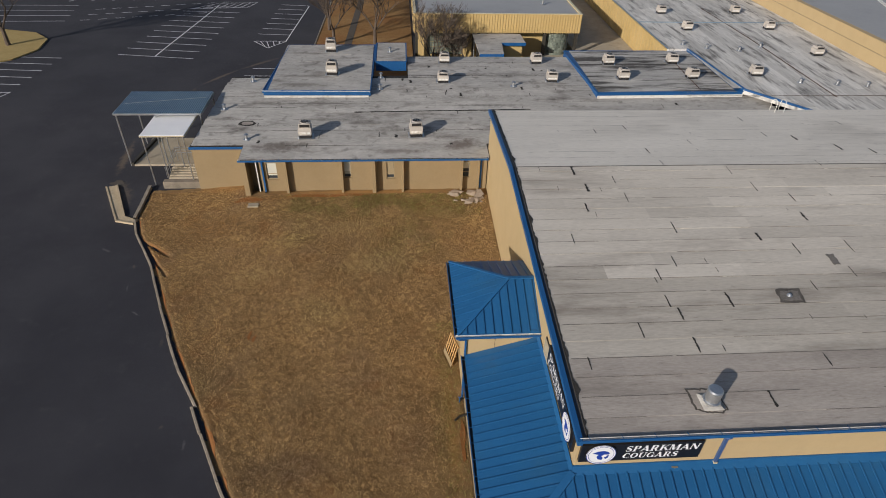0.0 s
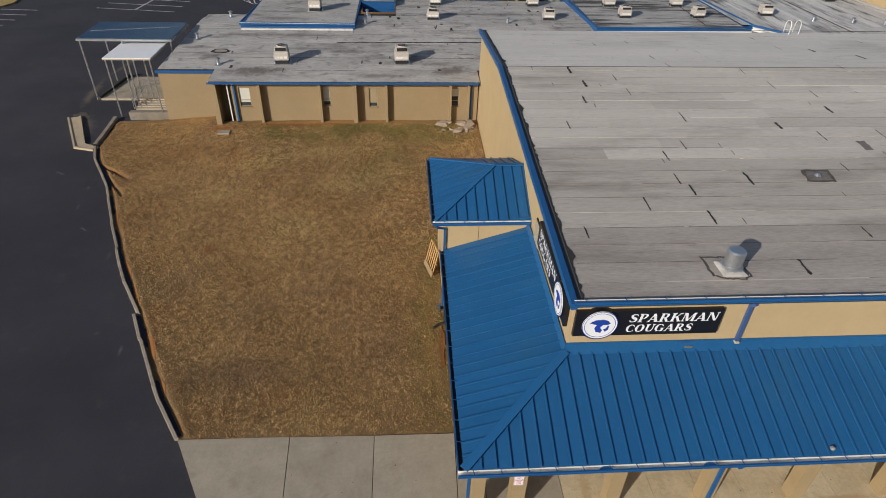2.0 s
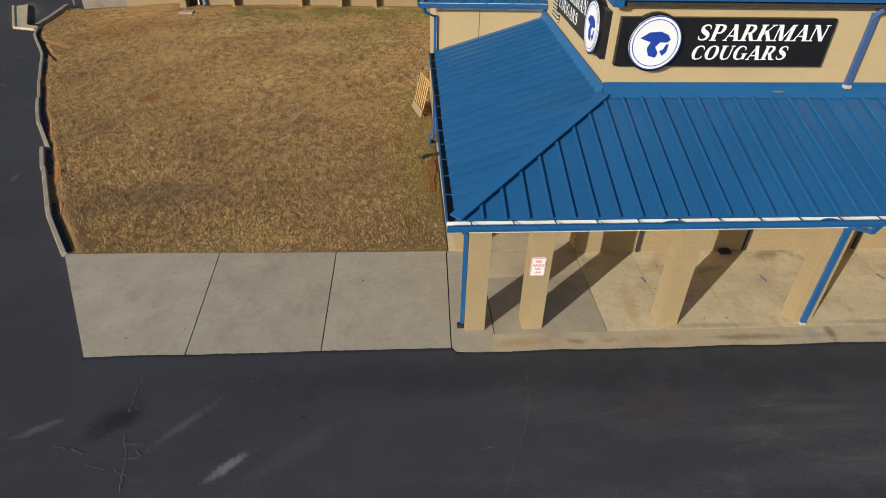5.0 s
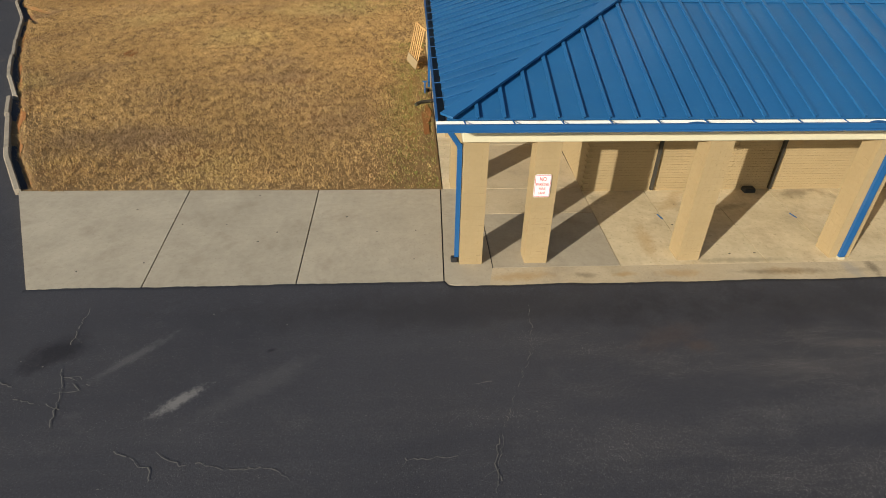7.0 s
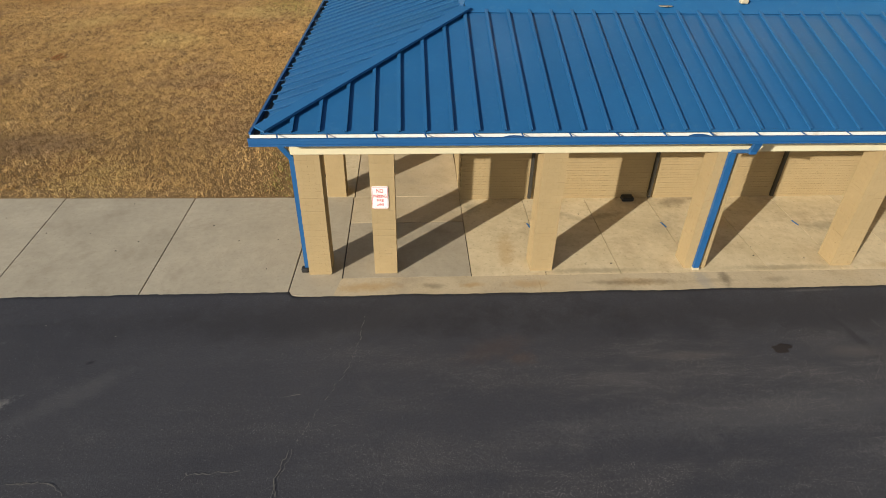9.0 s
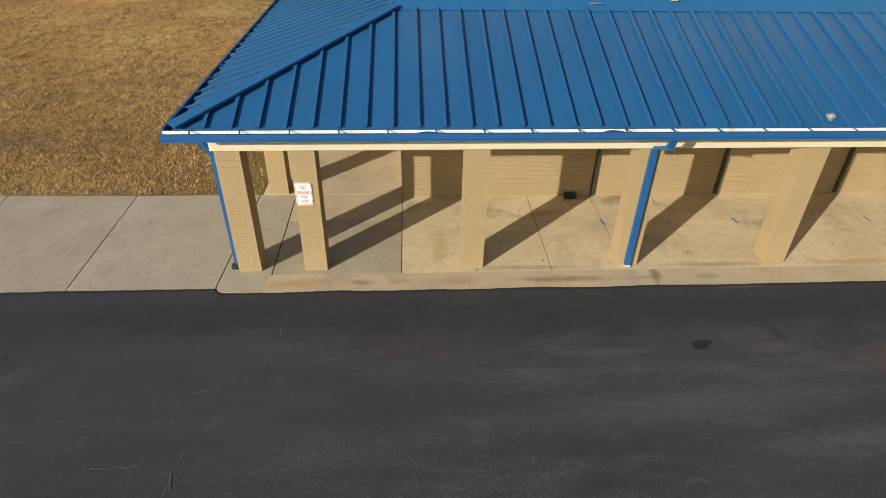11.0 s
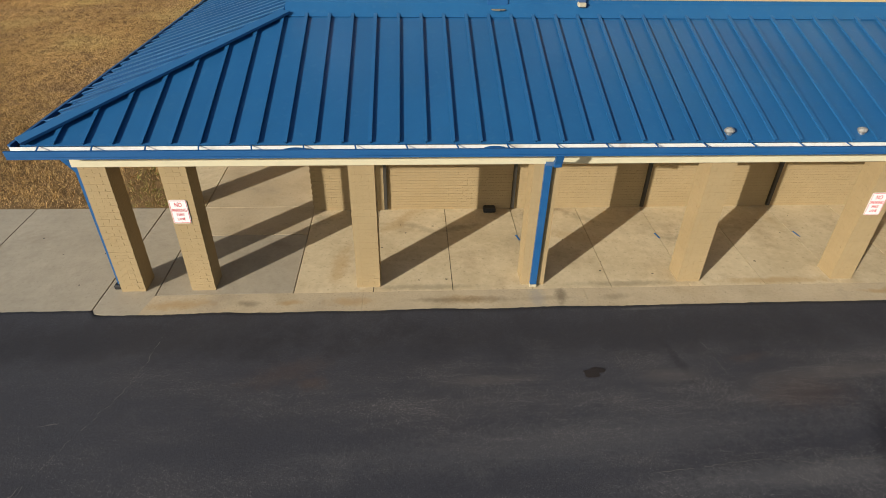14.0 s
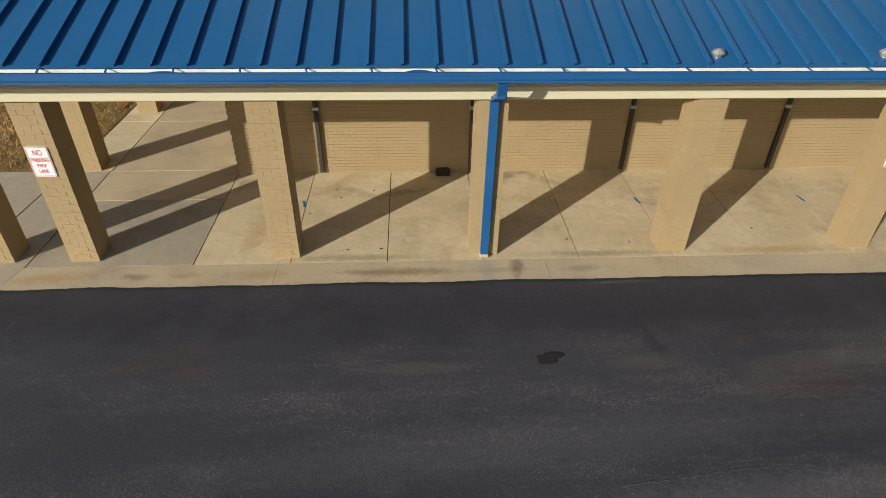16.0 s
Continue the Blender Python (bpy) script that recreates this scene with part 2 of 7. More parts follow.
soft_marks(M_porch, [(sr.uniform(1, 15), sr.uniform(0.0, 2.7), sr.uniform(0, 180), sr.uniform(0.3, 1.0), sr.uniform(0.12, 0.35), OCHRE if k % 3 == 0 else GRIME, sr.uniform(0.18, 0.42), 3) for k in range(16)]
           + [(8.3, 2.7, 20, 0.7, 0.3, GRIME, 0.6, 4), (1.2, 2.5, 30, 1.0, 0.35, GRIME, 0.5, 3), (5.6, -0.02, 0, 1.4, 0.12, GRIME, 0.4, 5), (9.5, -0.02, 0, 1.6, 0.12, GRIME, 0.4, 5), (12.5, 0.0, 0, 1.6, 0.14, OCHRE, 0.5, 5)])
M_kerb = mat("kerb_concrete", (0.19, 0.16, 0.125), (0.34, 0.295, 0.235), 0.9, big=1.5, fine=16, bump=0.3, stain=(0.10, 0.085, 0.07), stain_scale=1.3, stain_amt=0.6, rand=0.12)
M_tan = mat("tan_paint", (0.445, 0.335, 0.183), (0.50, 0.38, 0.213), 0.7, big=0.7, fine=8, bump=0.06, bump_scale=60, stain=(0.42, 0.30, 0.15), stain_scale=0.6, stain_amt=0.3)
M_brick = mat("painted_brick", (0.312, 0.233, 0.125), (0.375, 0.282, 0.156), 0.75, big=1.2, fine=18, bump=0.22, bump_scale=60, stain=(0.33, 0.23, 0.11), stain_scale=1.4,
              stain_amt=0.25, rand=0.016)
M_brick_i = mat("painted_brick_wall", (0.312, 0.233, 0.125), (0.375, 0.282, 0.156), 0.75, big=1.2, fine=18, bump=0.22, bump_scale=60, stain=(0.33, 0.23, 0.11), stain_scale=1.4,
                stain_amt=0.25, island=0.014)
M_mortar = mat("mortar", (0.30, 0.224, 0.12), (0.36, 0.27, 0.15), 0.9, fine=30, bump=0.2)
M_blue = mat("blue_metal", (0.0135, 0.096, 0.248), (0.0185, 0.121, 0.291), 0.42, big=0.5, fine=5, bump=0.03, bump_scale=6, stain=(0.03, 0.11, 0.21), stain_scale=0.35,
             stain_amt=0.5, rand=0.05, spec=0.4, speck=(0.10, 0.2, 0.34), speck_scale=9, speck_amt=0.12)
M_blue_trim = mat("blue_trim", (0.010, 0.080, 0.235), (0.016, 0.105, 0.285), 0.45, big=1, fine=6, bump=0.04, stain=(0.05, 0.12, 0.25), stain_scale=0.9, stain_amt=0.4, spec=0.4)
M_blue_old = mat("faded_blue_trim", (0.038, 0.082, 0.20), (0.055, 0.105, 0.245), 0.5, big=1, fine=6, bump=0.04, spec=0.4)
M_white = mat("white_metal", (0.66, 0.65, 0.61), (0.78, 0.77, 0.73), 0.5, big=1.2, fine=10, bump=0.03, stain=(0.36, 0.28, 0.18), stain_scale=1.9, stain_amt=0.7)
M_cream = mat("cream_paint", (0.57, 0.525, 0.37), (0.64, 0.59, 0.43), 0.6, big=1, fine=8, bump=0.05, stain=(0.55, 0.48, 0.32), stain_scale=1, stain_amt=0.3)
M_soffit = mat("soffit", (0.42, 0.37, 0.27), (0.48, 0.43, 0.32), 0.8)
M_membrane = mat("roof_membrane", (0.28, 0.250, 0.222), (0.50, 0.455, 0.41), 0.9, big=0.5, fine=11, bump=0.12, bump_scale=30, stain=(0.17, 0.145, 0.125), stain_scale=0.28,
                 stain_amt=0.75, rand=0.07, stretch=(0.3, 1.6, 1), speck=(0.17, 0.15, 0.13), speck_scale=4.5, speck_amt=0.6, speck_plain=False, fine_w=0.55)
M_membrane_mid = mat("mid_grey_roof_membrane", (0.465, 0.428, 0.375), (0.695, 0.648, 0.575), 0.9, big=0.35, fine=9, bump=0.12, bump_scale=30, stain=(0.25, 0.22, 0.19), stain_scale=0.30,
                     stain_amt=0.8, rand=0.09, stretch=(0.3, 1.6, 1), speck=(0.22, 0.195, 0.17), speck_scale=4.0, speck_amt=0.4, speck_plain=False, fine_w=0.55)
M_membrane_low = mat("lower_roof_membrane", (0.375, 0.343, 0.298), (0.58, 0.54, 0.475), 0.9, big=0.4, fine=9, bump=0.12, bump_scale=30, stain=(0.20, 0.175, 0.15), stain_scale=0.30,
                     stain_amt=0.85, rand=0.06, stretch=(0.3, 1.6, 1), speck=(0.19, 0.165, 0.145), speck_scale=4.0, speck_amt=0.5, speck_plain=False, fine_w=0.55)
# pale back-slope sheets; part of this paleness makes up for that slope's weak sun
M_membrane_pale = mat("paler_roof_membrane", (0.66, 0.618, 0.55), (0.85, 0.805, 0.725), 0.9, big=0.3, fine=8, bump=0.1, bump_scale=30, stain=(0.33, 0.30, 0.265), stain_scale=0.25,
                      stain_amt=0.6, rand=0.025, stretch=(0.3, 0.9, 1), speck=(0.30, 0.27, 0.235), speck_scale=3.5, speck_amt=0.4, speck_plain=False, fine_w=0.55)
M_wingroof = mat("old_roof_membrane", (0.30, 0.288, 0.268), (0.57, 0.55, 0.515), 0.9, big=0.5, fine=3.5, bump=0.12, bump_scale=24, stain=(0.10, 0.086, 0.074), stain_scale=0.42,
                 stain_amt=0.9, rand=0.08, stretch=(0.55, 1.4, 1), speck=(0.09, 0.08, 0.07), speck_scale=1.3, speck_amt=0.45, fine_w=0.55)
M_farroof = mat("streaked_roof_membrane", (0.44, 0.43, 0.405), (0.78, 0.76, 0.72), 0.9, big=0.5, fine=3, bump=0.1, bump_scale=20, stain=(0.045, 0.042, 0.04), stain_scale=0.6,
                stain_amt=0.85, rand=0.12, stretch=(2.2, 0.32, 1), speck=(0.05, 0.045, 0.042), speck_scale=2.6, speck_amt=0.75, speck_plain=False, stain_lo=0.50, stain_hi=0.66)
M_darkroof = mat("blackened_roof_membrane", (0.30, 0.292, 0.275), (0.60, 0.585, 0.555), 0.9, big=0.5, fine=3, bump=0.1, bump_scale=20, stain=(0.04, 0.037, 0.035), stain_scale=0.6,
                 stain_amt=0.9, rand=0.12, stretch=(0.25, 2.0, 1), speck=(0.04, 0.037, 0.035), speck_scale=3.0, speck_amt=0.8, speck_plain=False, stain_lo=0.46, stain_hi=0.58)
M_wingtan = mat("brown_tan_paint", (0.275, 0.203, 0.112), (0.325, 0.243, 0.138), 0.75, big=0.7, fine=8, bump=0.08, bump_scale=60, stain=(0.28, 0.20, 0.10), stain_scale=0.6, stain_amt=0.4)
soft_marks(M_wingroof, [(-12.5, 31.8, 5, 3.0, 1.0, (0.10, 0.078, 0.066), 0.75, 1.5), (-3.2, 31.0, 0, 3.0, 0.5, (0.13, 0.10, 0.085), 0.6, 2), (1.6, 32.0, 20, 1.8, 1.1, (0.12, 0.09, 0.075), 0.75, 2),
                        (-12.0, 41.5, 0, 2.5, 0.7, (0.13, 0.115, 0.10), 0.6, 2), (-10.5, 38.8, 0, 6.0, 0.25, (0.10, 0.09, 0.08), 0.6, 2), (4.0, 38.4, 0, 5.0, 0.2, (0.09, 0.085, 0.075), 0.7, 2)])
M_patch = mat("grimy_membrane_patch", (0.10, 0.092, 0.083), (0.26, 0.24, 0.22), 0.9, big=3, fine=9, bump=0.15, fine_w=0.6)
M_capgrey = mat("weathered_grey_metal", (0.20, 0.195, 0.185), (0.40, 0.39, 0.37), 0.6, metal=0.2, big=9, fine=40, bump=0.3)
M_seam = mat("seam_grime", (0.055, 0.05, 0.045), (0.16, 0.145, 0.13), 0.95, big=1.5, fine=10, bump=0.1)
M_tar = mat("roof_tar", (0.018, 0.017, 0.016), (0.06, 0.055, 0.05), 0.85, big=3, fine=20, bump=0.5)
M_grayroof = mat("smooth_grey_roof", (0.32, 0.33, 0.345), (0.38, 0.39, 0.40), 0.8, big=0.2, fine=2, bump=0.04, stain=(0.24, 0.25, 0.26), stain_scale=0.15, stain_amt=0.6)
M_galv = mat("galvanised_metal", (0.42, 0.44, 0.46), (0.62, 0.64, 0.66), 0.38, metal=0.85, big=2, fine=14, bump=0.05)
M_whitepanel = mat("white_roof_sheet", (0.82, 0.83, 0.85), (0.88, 0.89, 0.90), 0.5, big=0.6, fine=4, bump=0.03)
M_bluegrey = mat("blue_grey_sheet", (0.17, 0.255, 0.33), (0.24, 0.33, 0.41), 0.45, metal=0.2, big=0.6, fine=5, bump=0.05, stain=(0.36, 0.40, 0.44), stain_scale=0.7, stain_amt=0.4)
M_ac = mat("appliance_paint", (0.42, 0.385, 0.345), (0.54, 0.50, 0.455), 0.6, big=2, fine=10, bump=0.05, rand=0.08)
# dark grey metal; the bluish stain colour paints in reflections of the blue trim
M_channel = mat("channel_metal", (0.045, 0.05, 0.058), (0.085, 0.09, 0.10), 0.5, metal=0.3, big=1, fine=8, stain=(0.10, 0.12, 0.18), stain_scale=0.8, stain_amt=0.6)
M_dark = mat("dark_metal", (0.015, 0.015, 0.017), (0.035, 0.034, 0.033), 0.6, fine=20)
M_pipe = mat("dark_pipe_paint", (0.035, 0.032, 0.026), (0.06, 0.055, 0.045), 0.6, fine=20)
M_black = mat("sign_black", (0.008, 0.008, 0.010), (0.014, 0.014, 0.016), 0.4, fine=8, bump=0.0, spec=0.35)
M_signwhite = mat("sign_white", (0.76, 0.77, 0.79), (0.82, 0.83, 0.85), 0.5, fine=8, bump=0.0)
M_signblue = mat("sign_blue", (0.012, 0.045, 0.30), (0.018, 0.06, 0.36), 0.5, fine=8, bump=0.0)
M_red = mat("sign_red", (0.50, 0.02, 0.03), (0.60, 0.035, 0.045), 0.5, fine=8, bump=0.0)
M_soil = mat("lawn_soil", (0.17, 0.105, 0.050), (0.33, 0.212, 0.100), 1.0, big=0.45, fine=7, bump=0.8, bump_scale=28, stain=(0.24, 0.105, 0.040), stain_scale=0.33,
             stain_amt=0.75, speck=(0.06, 0.035, 0.016), speck_scale=16, speck_amt=0.5, spec=0.1)
M_clay = mat("red_clay", (0.26, 0.105, 0.035), (0.36, 0.165, 0.065), 1.0, big=1.2, fine=12, bump=0.7, spec=0.1)
M_blade = mat("dry_grass", (0.31, 0.190, 0.083), (0.735, 0.50, 0.218), 0.95, big=0.22, fine=2.2, bump=0, island=0.34, spec=0.1, stain=(0.36, 0.25, 0.17), stain_scale=0.28, stain_amt=0.8,
              speck=(0.66, 0.52, 0.21), speck_scale=0.15, speck_amt=0.7, fine_w=0.5)
STRAW, UMBER, RUSTED = (0.60, 0.47, 0.22), (0.27, 0.18, 0.115), (0.42, 0.23, 0.085)
LAWN_TONES = [(-4.6, 21.5, 10, 4.0, 2.0, STRAW, 0.55, 0.9), (-8.0, 25.6, 0, 4.5, 1.3, STRAW, 0.40, 0.9), (-13.0, 20.5, 20, 2.5, 1.6, STRAW, 0.45, 0.9), (-8.2, 16.5, 30, 2.4, 1.3, STRAW, 0.40, 0.9),
              (-9.2, 6.4, 5, 3.2, 1.4, UMBER, 0.60, 0.9), (-12.6, 12.5, 60, 2.6, 1.2, UMBER, 0.50, 0.9), (-2.9, 7.2, 70, 2.6, 1.4, UMBER, 0.50, 0.9), (-5.5, 11.4, 10, 2.8, 1.1, UMBER, 0.50, 0.9),
              (-12.0, 15.1, 100, 0.8, 0.4, RUSTED, 0.85, 3), (-16.5, 26.5, 0, 4.5, 2.0, RUSTED, 0.60, 0.9), (-12.5, 29.6, 0, 5.0, 0.6, RUSTED, 0.55, 2), (-19.5, 22.5, 60, 2.5, 0.7, UMBER, 0.60, 2)]
soft_marks(M_blade, LAWN_TONES)
soft_marks(M_soil, [(-20.4, 24.4, 140, 1.9, 0.45, (0.30, 0.135, 0.045), 0.8, 3), (-17.2, 31.4, 0, 2.6, 0.7, RUSTED, 0.8, 3), (-6.0, 30.35, 0, 9.0, 0.4, RUSTED, 0.8, 3), (-0.9, 8.0, 90, 4.0, 0.5, RUSTED, 0.6, 3)])
M_green = mat("green_grass", (0.115, 0.135, 0.030), (0.27, 0.275, 0.080), 0.95, big=1.5, fine=6, bump=0, island=0.3, spec=0.1)
M_farlawn = mat("far_lawn", (0.19, 0.095, 0.036), (0.36, 0.225, 0.10), 1.0, big=0.2, fine=2, bump=0.6, bump_scale=9, stain=(0.27, 0.11, 0.04), stain_scale=0.12, stain_amt=0.8, spec=0.1)
M_bark = mat("bark", (0.075, 0.058, 0.045), (0.14, 0.11, 0.09), 0.95, big=3, fine=20, bump=0.4)
M_wood = mat("pallet_wood", (0.40, 0.23, 0.085), (0.56, 0.35, 0.15), 0.8, big=2, fine=14, bump=0.2, rand=0.12, stretch=(1, 1, 0.2))
M_glass = glass_mat("window_glass")
M_blind = mat("window_blind", (0.52, 0.52, 0.46), (0.62, 0.62, 0.55), 0.7, fine=9, bump=0.02)
M_frame = mat("window_frame", (0.30, 0.24, 0.15), (0.36, 0.29, 0.18), 0.6, fine=9, bump=0.02)
M_glassblock = mat("glass_block", (0.11, 0.13, 0.11), (0.22, 0.25, 0.21), 0.2, big=2, fine=6, bump=0.1, rand=0.35, spec=0.6)
M_rib = mat("ribbed_tan_metal", (0.50, 0.36, 0.15), (0.58, 0.43, 0.20), 0.6, big=0.4, fine=4, bump=0.05, stain=(0.40, 0.28, 0.11), stain_scale=0.5, stain_amt=0.4)
M_rock = mat("rubble", (0.26, 0.20, 0.15), (0.42, 0.35, 0.28), 0.95, big=4, fine=14, bump=0.5, rand=0.15)
M_tape = mat("blue_tape", (0.01, 0.10, 0.30), (0.02, 0.15, 0.38), 0.7, fine=20)

# ---- builders ----
def mesh_of(name, bm):
    me = bpy.data.meshes.new(name)
    bm.normal_update()
    bm.to_mesh(me)
    bm.free()
    return me

def part(name, bm, material, parent=None, label="", kind="", smooth=False):
    me = bm if isinstance(bm, bpy.types.Mesh) else mesh_of(name, bm)
    if material is not None and not me.materials:
        me.materials.append(material)
    if smooth:
        me.polygons.foreach_set("use_smooth", [True] * len(me.polygons))
    ob = new(name, me)
    if parent is not None:
        ob.parent = parent
    return tagged(ob, label=label, kind=kind)

def thing(name, label, category, group="", kind="", m=None):
    ob = new(name)
    if m is not None:
        ob.matrix_basis = m
    return tagged(ob, label, category, group, kind)

def B():
    return bmesh.new()

def hull(bm, pts):
    vs = [bm.verts.new(p) for p in pts]
    r = bmesh.ops.convex_hull(bm, input=vs, use_existing_faces=False)
    junk = [v for v in r["geom_interior"] if isinstance(v, bmesh.types.BMVert)]
    if junk:
        bmesh.ops.delete(bm, geom=junk, context="VERTS")

def box(bm, x0, x1, y0, y1, z0, z1, c=0.0):
    """A box, with chamfered edges where c is given."""
    if c <= 0:
        v = [bm.verts.new(p) for p in ((x0, y0, z0), (x1, y0, z0), (x1, y1, z0), (x0, y1, z0), (x0, y0, z1), (x1, y0, z1), (x1, y1, z1), (x0, y1, z1))]
        for f in ((3, 2, 1, 0), (4, 5, 6, 7), (0, 1, 5, 4), (1, 2, 6, 5), (2, 3, 7, 6), (3, 0, 4, 7)):
            bm.faces.new([v[i] for i in f])
        return bm
    pts = []
    for x, sx in ((x0, 1), (x1, -1)):
        for y, sy in ((y0, 1), (y1, -1)):
            for z, sz in ((z0, 1), (z1, -1)):
                pts += [(x, y + c * sy, z + c * sz), (x + c * sx, y, z + c * sz), (x + c * sx, y + c * sy, z)]
    hull(bm, pts)
    return bm

def prism(bm, poly, z0, z1):
    """An upright prism over a plan polygon, counter-clockwise; z may be a number or a function of x and y."""
    f0 = z0 if callable(z0) else (lambda x, y: z0)
    f1 = z1 if callable(z1) else (lambda x, y: z1)
    lo = [bm.verts.new((x, y, f0(x, y))) for x, y in poly]
    hi = [bm.verts.new((x, y, f1(x, y))) for x, y in poly]
    bm.faces.new(list(reversed(lo))); bm.faces.new(hi)
    n = len(poly)
    for i in range(n):
        bm.faces.new((lo[i], lo[(i + 1) % n], hi[(i + 1) % n], hi[i]))
    return bm

def slab3(bm, pts, t, up=Vector((0, 0, 1))):
    """A plate of thickness t under a polygon of points in space."""
    top = [bm.verts.new(p) for p in pts]
    low = [bm.verts.new(Vector(p) - up * t) for p in pts]
    bm.faces.new(top); bm.faces.new(list(reversed(low)))
    n = len(pts)
    for i in range(n):
        bm.faces.new((top[i], low[i], low[(i + 1) % n], top[(i + 1) % n]))
    return bm

def tube(bm, a, b, r0, r1=None, n=8, caps=True):
    a, b = Vector(a), Vector(b)
    r1 = r0 if r1 is None else r1
    q = (b - a).to_track_quat("Z", "Y")
    rings = []
    for p, r in ((a, r0), (b, r1)):
        rings.append([bm.verts.new(p + q @ Vector((r * math.cos(2 * math.pi * i / n), r * math.sin(2 * math.pi * i / n), 0))) for i in range(n)])
    for i in range(n):
        bm.faces.new((rings[0][i], rings[0][(i + 1) % n], rings[1][(i + 1) % n], rings[1][i]))
    if caps:
        bm.faces.new(list(reversed(rings[0]))); bm.faces.new(rings[1])
    return bm

def bar(bm, a, b, w, h, up=(0, 0, 1)):
    """A rectangular bar from a to b, w wide and h high."""
    a, b = Vector(a), Vector(b)
    d = (b - a).normalized()
    side = d.cross(Vector(up)).normalized()
    u = side.cross(d).normalized()
    r = [[bm.verts.new(p + side * sx * w / 2 + u * sz * h / 2) for sx, sz in ((-1, -1), (1, -1), (1, 1), (-1, 1))] for p in (a, b)]
    bm.faces.new(list(reversed(r[0]))); bm.faces.new(r[1])
    for i in range(4):
        bm.faces.new((r[0][i], r[0][(i + 1) % 4], r[1][(i + 1) % 4], r[1][i]))
    return bm

def blob(bm, cx, cy, z, rx, ry, t=0.004, n=18, rough=0.25, seed=0, turn=0.0):
    """A thin patch with an uneven outline."""
    rnd = random.Random(seed)
    ph = [rnd.uniform(0, 6.28) for _ in range(4)]
    pts = []
    for i in range(n):
        a = 2 * math.pi * i / n
        k = 1 + rough * (0.5 * math.sin(2 * a + ph[0]) + 0.35 * math.sin(3 * a + ph[1]) + 0.3 * math.sin(5 * a + ph[2]) + rnd.uniform(-0.25, 0.25))
        x, y = rx * k * math.cos(a), ry * k * math.sin(a)
        px, py = cx + x * math.cos(turn) - y * math.sin(turn), cy + x * math.sin(turn) + y * math.cos(turn)
        pts.append((px, py, (z(px, py) if callable(z) else z)))
    slab3(bm, pts, t * 2)
    return bm

def ribbon(bm, pts, w, zf, t=0.008, seed=0, wob=0.0):
    """A thin strip along a plan line, following a height function."""
    rnd = random.Random(seed)
    P = []
    for (x0, y0), (x1, y1) in zip(pts, pts[1:]):
        n = max(1, int(math.hypot(x1 - x0, y1 - y0) / 0.25))
        for i in range(n):
            f = i / n
            P.append((x0 + (x1 - x0) * f + rnd.uniform(-wob, wob), y0 + (y1 - y0) * f + rnd.uniform(-wob, wob)))
    P.append(pts[-1])
    rows = []
    for i, (x, y) in enumerate(P):
        a, b = P[max(0, i - 1)], P[min(len(P) - 1, i + 1)]
        d = Vector((b[0] - a[0], b[1] - a[1])).normalized()
        ww = w * (0.5 + 0.5 * rnd.uniform(0.5, 1.5) if wob else 0.5 + 0.5)
        nx, ny = -d.y * ww / 2, d.x * ww / 2
        rows.append([bm.verts.new((x + nx, y + ny, zf(x, y) + t)), bm.verts.new((x - nx, y - ny, zf(x, y) + t))])
    for a, b in zip(rows, rows[1:]):
        bm.faces.new((a[0], a[1], b[1], b[0]))
    return bm

def text_part(name, body, size, m, material, parent, depth=0.006, shear=0.0, width=None, label="", align="LEFT", weight=0.0):
    cu = bpy.data.curves.new(name, "FONT")
    cu.body, cu.size, cu.extrude, cu.shear, cu.align_x, cu.offset = body, size, depth, shear, align, weight
    tmp = new(name + "_tmp", cu)
    bpy.context.view_layer.update()
    me = bpy.data.meshes.new_from_object(tmp.evaluated_get(bpy.context.evaluated_depsgraph_get()))
    bpy.data.objects.remove(tmp)
    if width:
        xs = [v.co.x for v in me.vertices]
        k = width / (max(xs) - min(xs))
        for v in me.vertices:
            v.co.x = (v.co.x - min(xs)) * k
    me.materials.clear()
    ob = part(name, me, material, parent, label)
    ob.matrix_basis = m
    return ob

def smooth01(a):
    a = min(1.0, max(0.0, a))
    return a * a * (3 - 2 * a)

# ---- ground ----
def ground_z(x, y):
    z = -0.025 - 0.045 * smooth01((y + 0.5) / 3.5) - 0.72 * smooth01((y + 1.0) / 25.0)
    z += 0.34 * smooth01((y - 28) / 10.0) + 0.43 * smooth01((y - 38) / 12.0)
    return z

def lerp_line(y, pts):
    if y <= pts[0][1]: return pts[0][0]
    for (x0, y0), (x1, y1) in zip(pts, pts[1:]):
        if y <= y1:
            return x0 + (x1 - x0) * (y - y0) / (y1 - y0)
    return pts[-1][0]

KERB = [(-10.05, 3.25), (-11.45, 5.35), (-14.2, 10.55), (-16.35, 14.55), (-18.3, 18.6), (-20.15, 22.7), (-22.3, 26.3), (-23.05, 28.2), (-23.3, 33.0)]

def kerb_x(y):
    return lerp_line(y, KERB)

def yard_right(y):
    if y < 10.0: return -0.22
    if y < 15.1: return -0.23
    return 3.12 + 0.016 * (y - 2.9)

RILLS = [((-22.0, 25.75), (-19.1, 23.4), 0.20), ((-20.75, 24.1), (-18.75, 21.3), 0.16), ((-21.4, 25.2), (-20.6, 23.9), 0.18)]
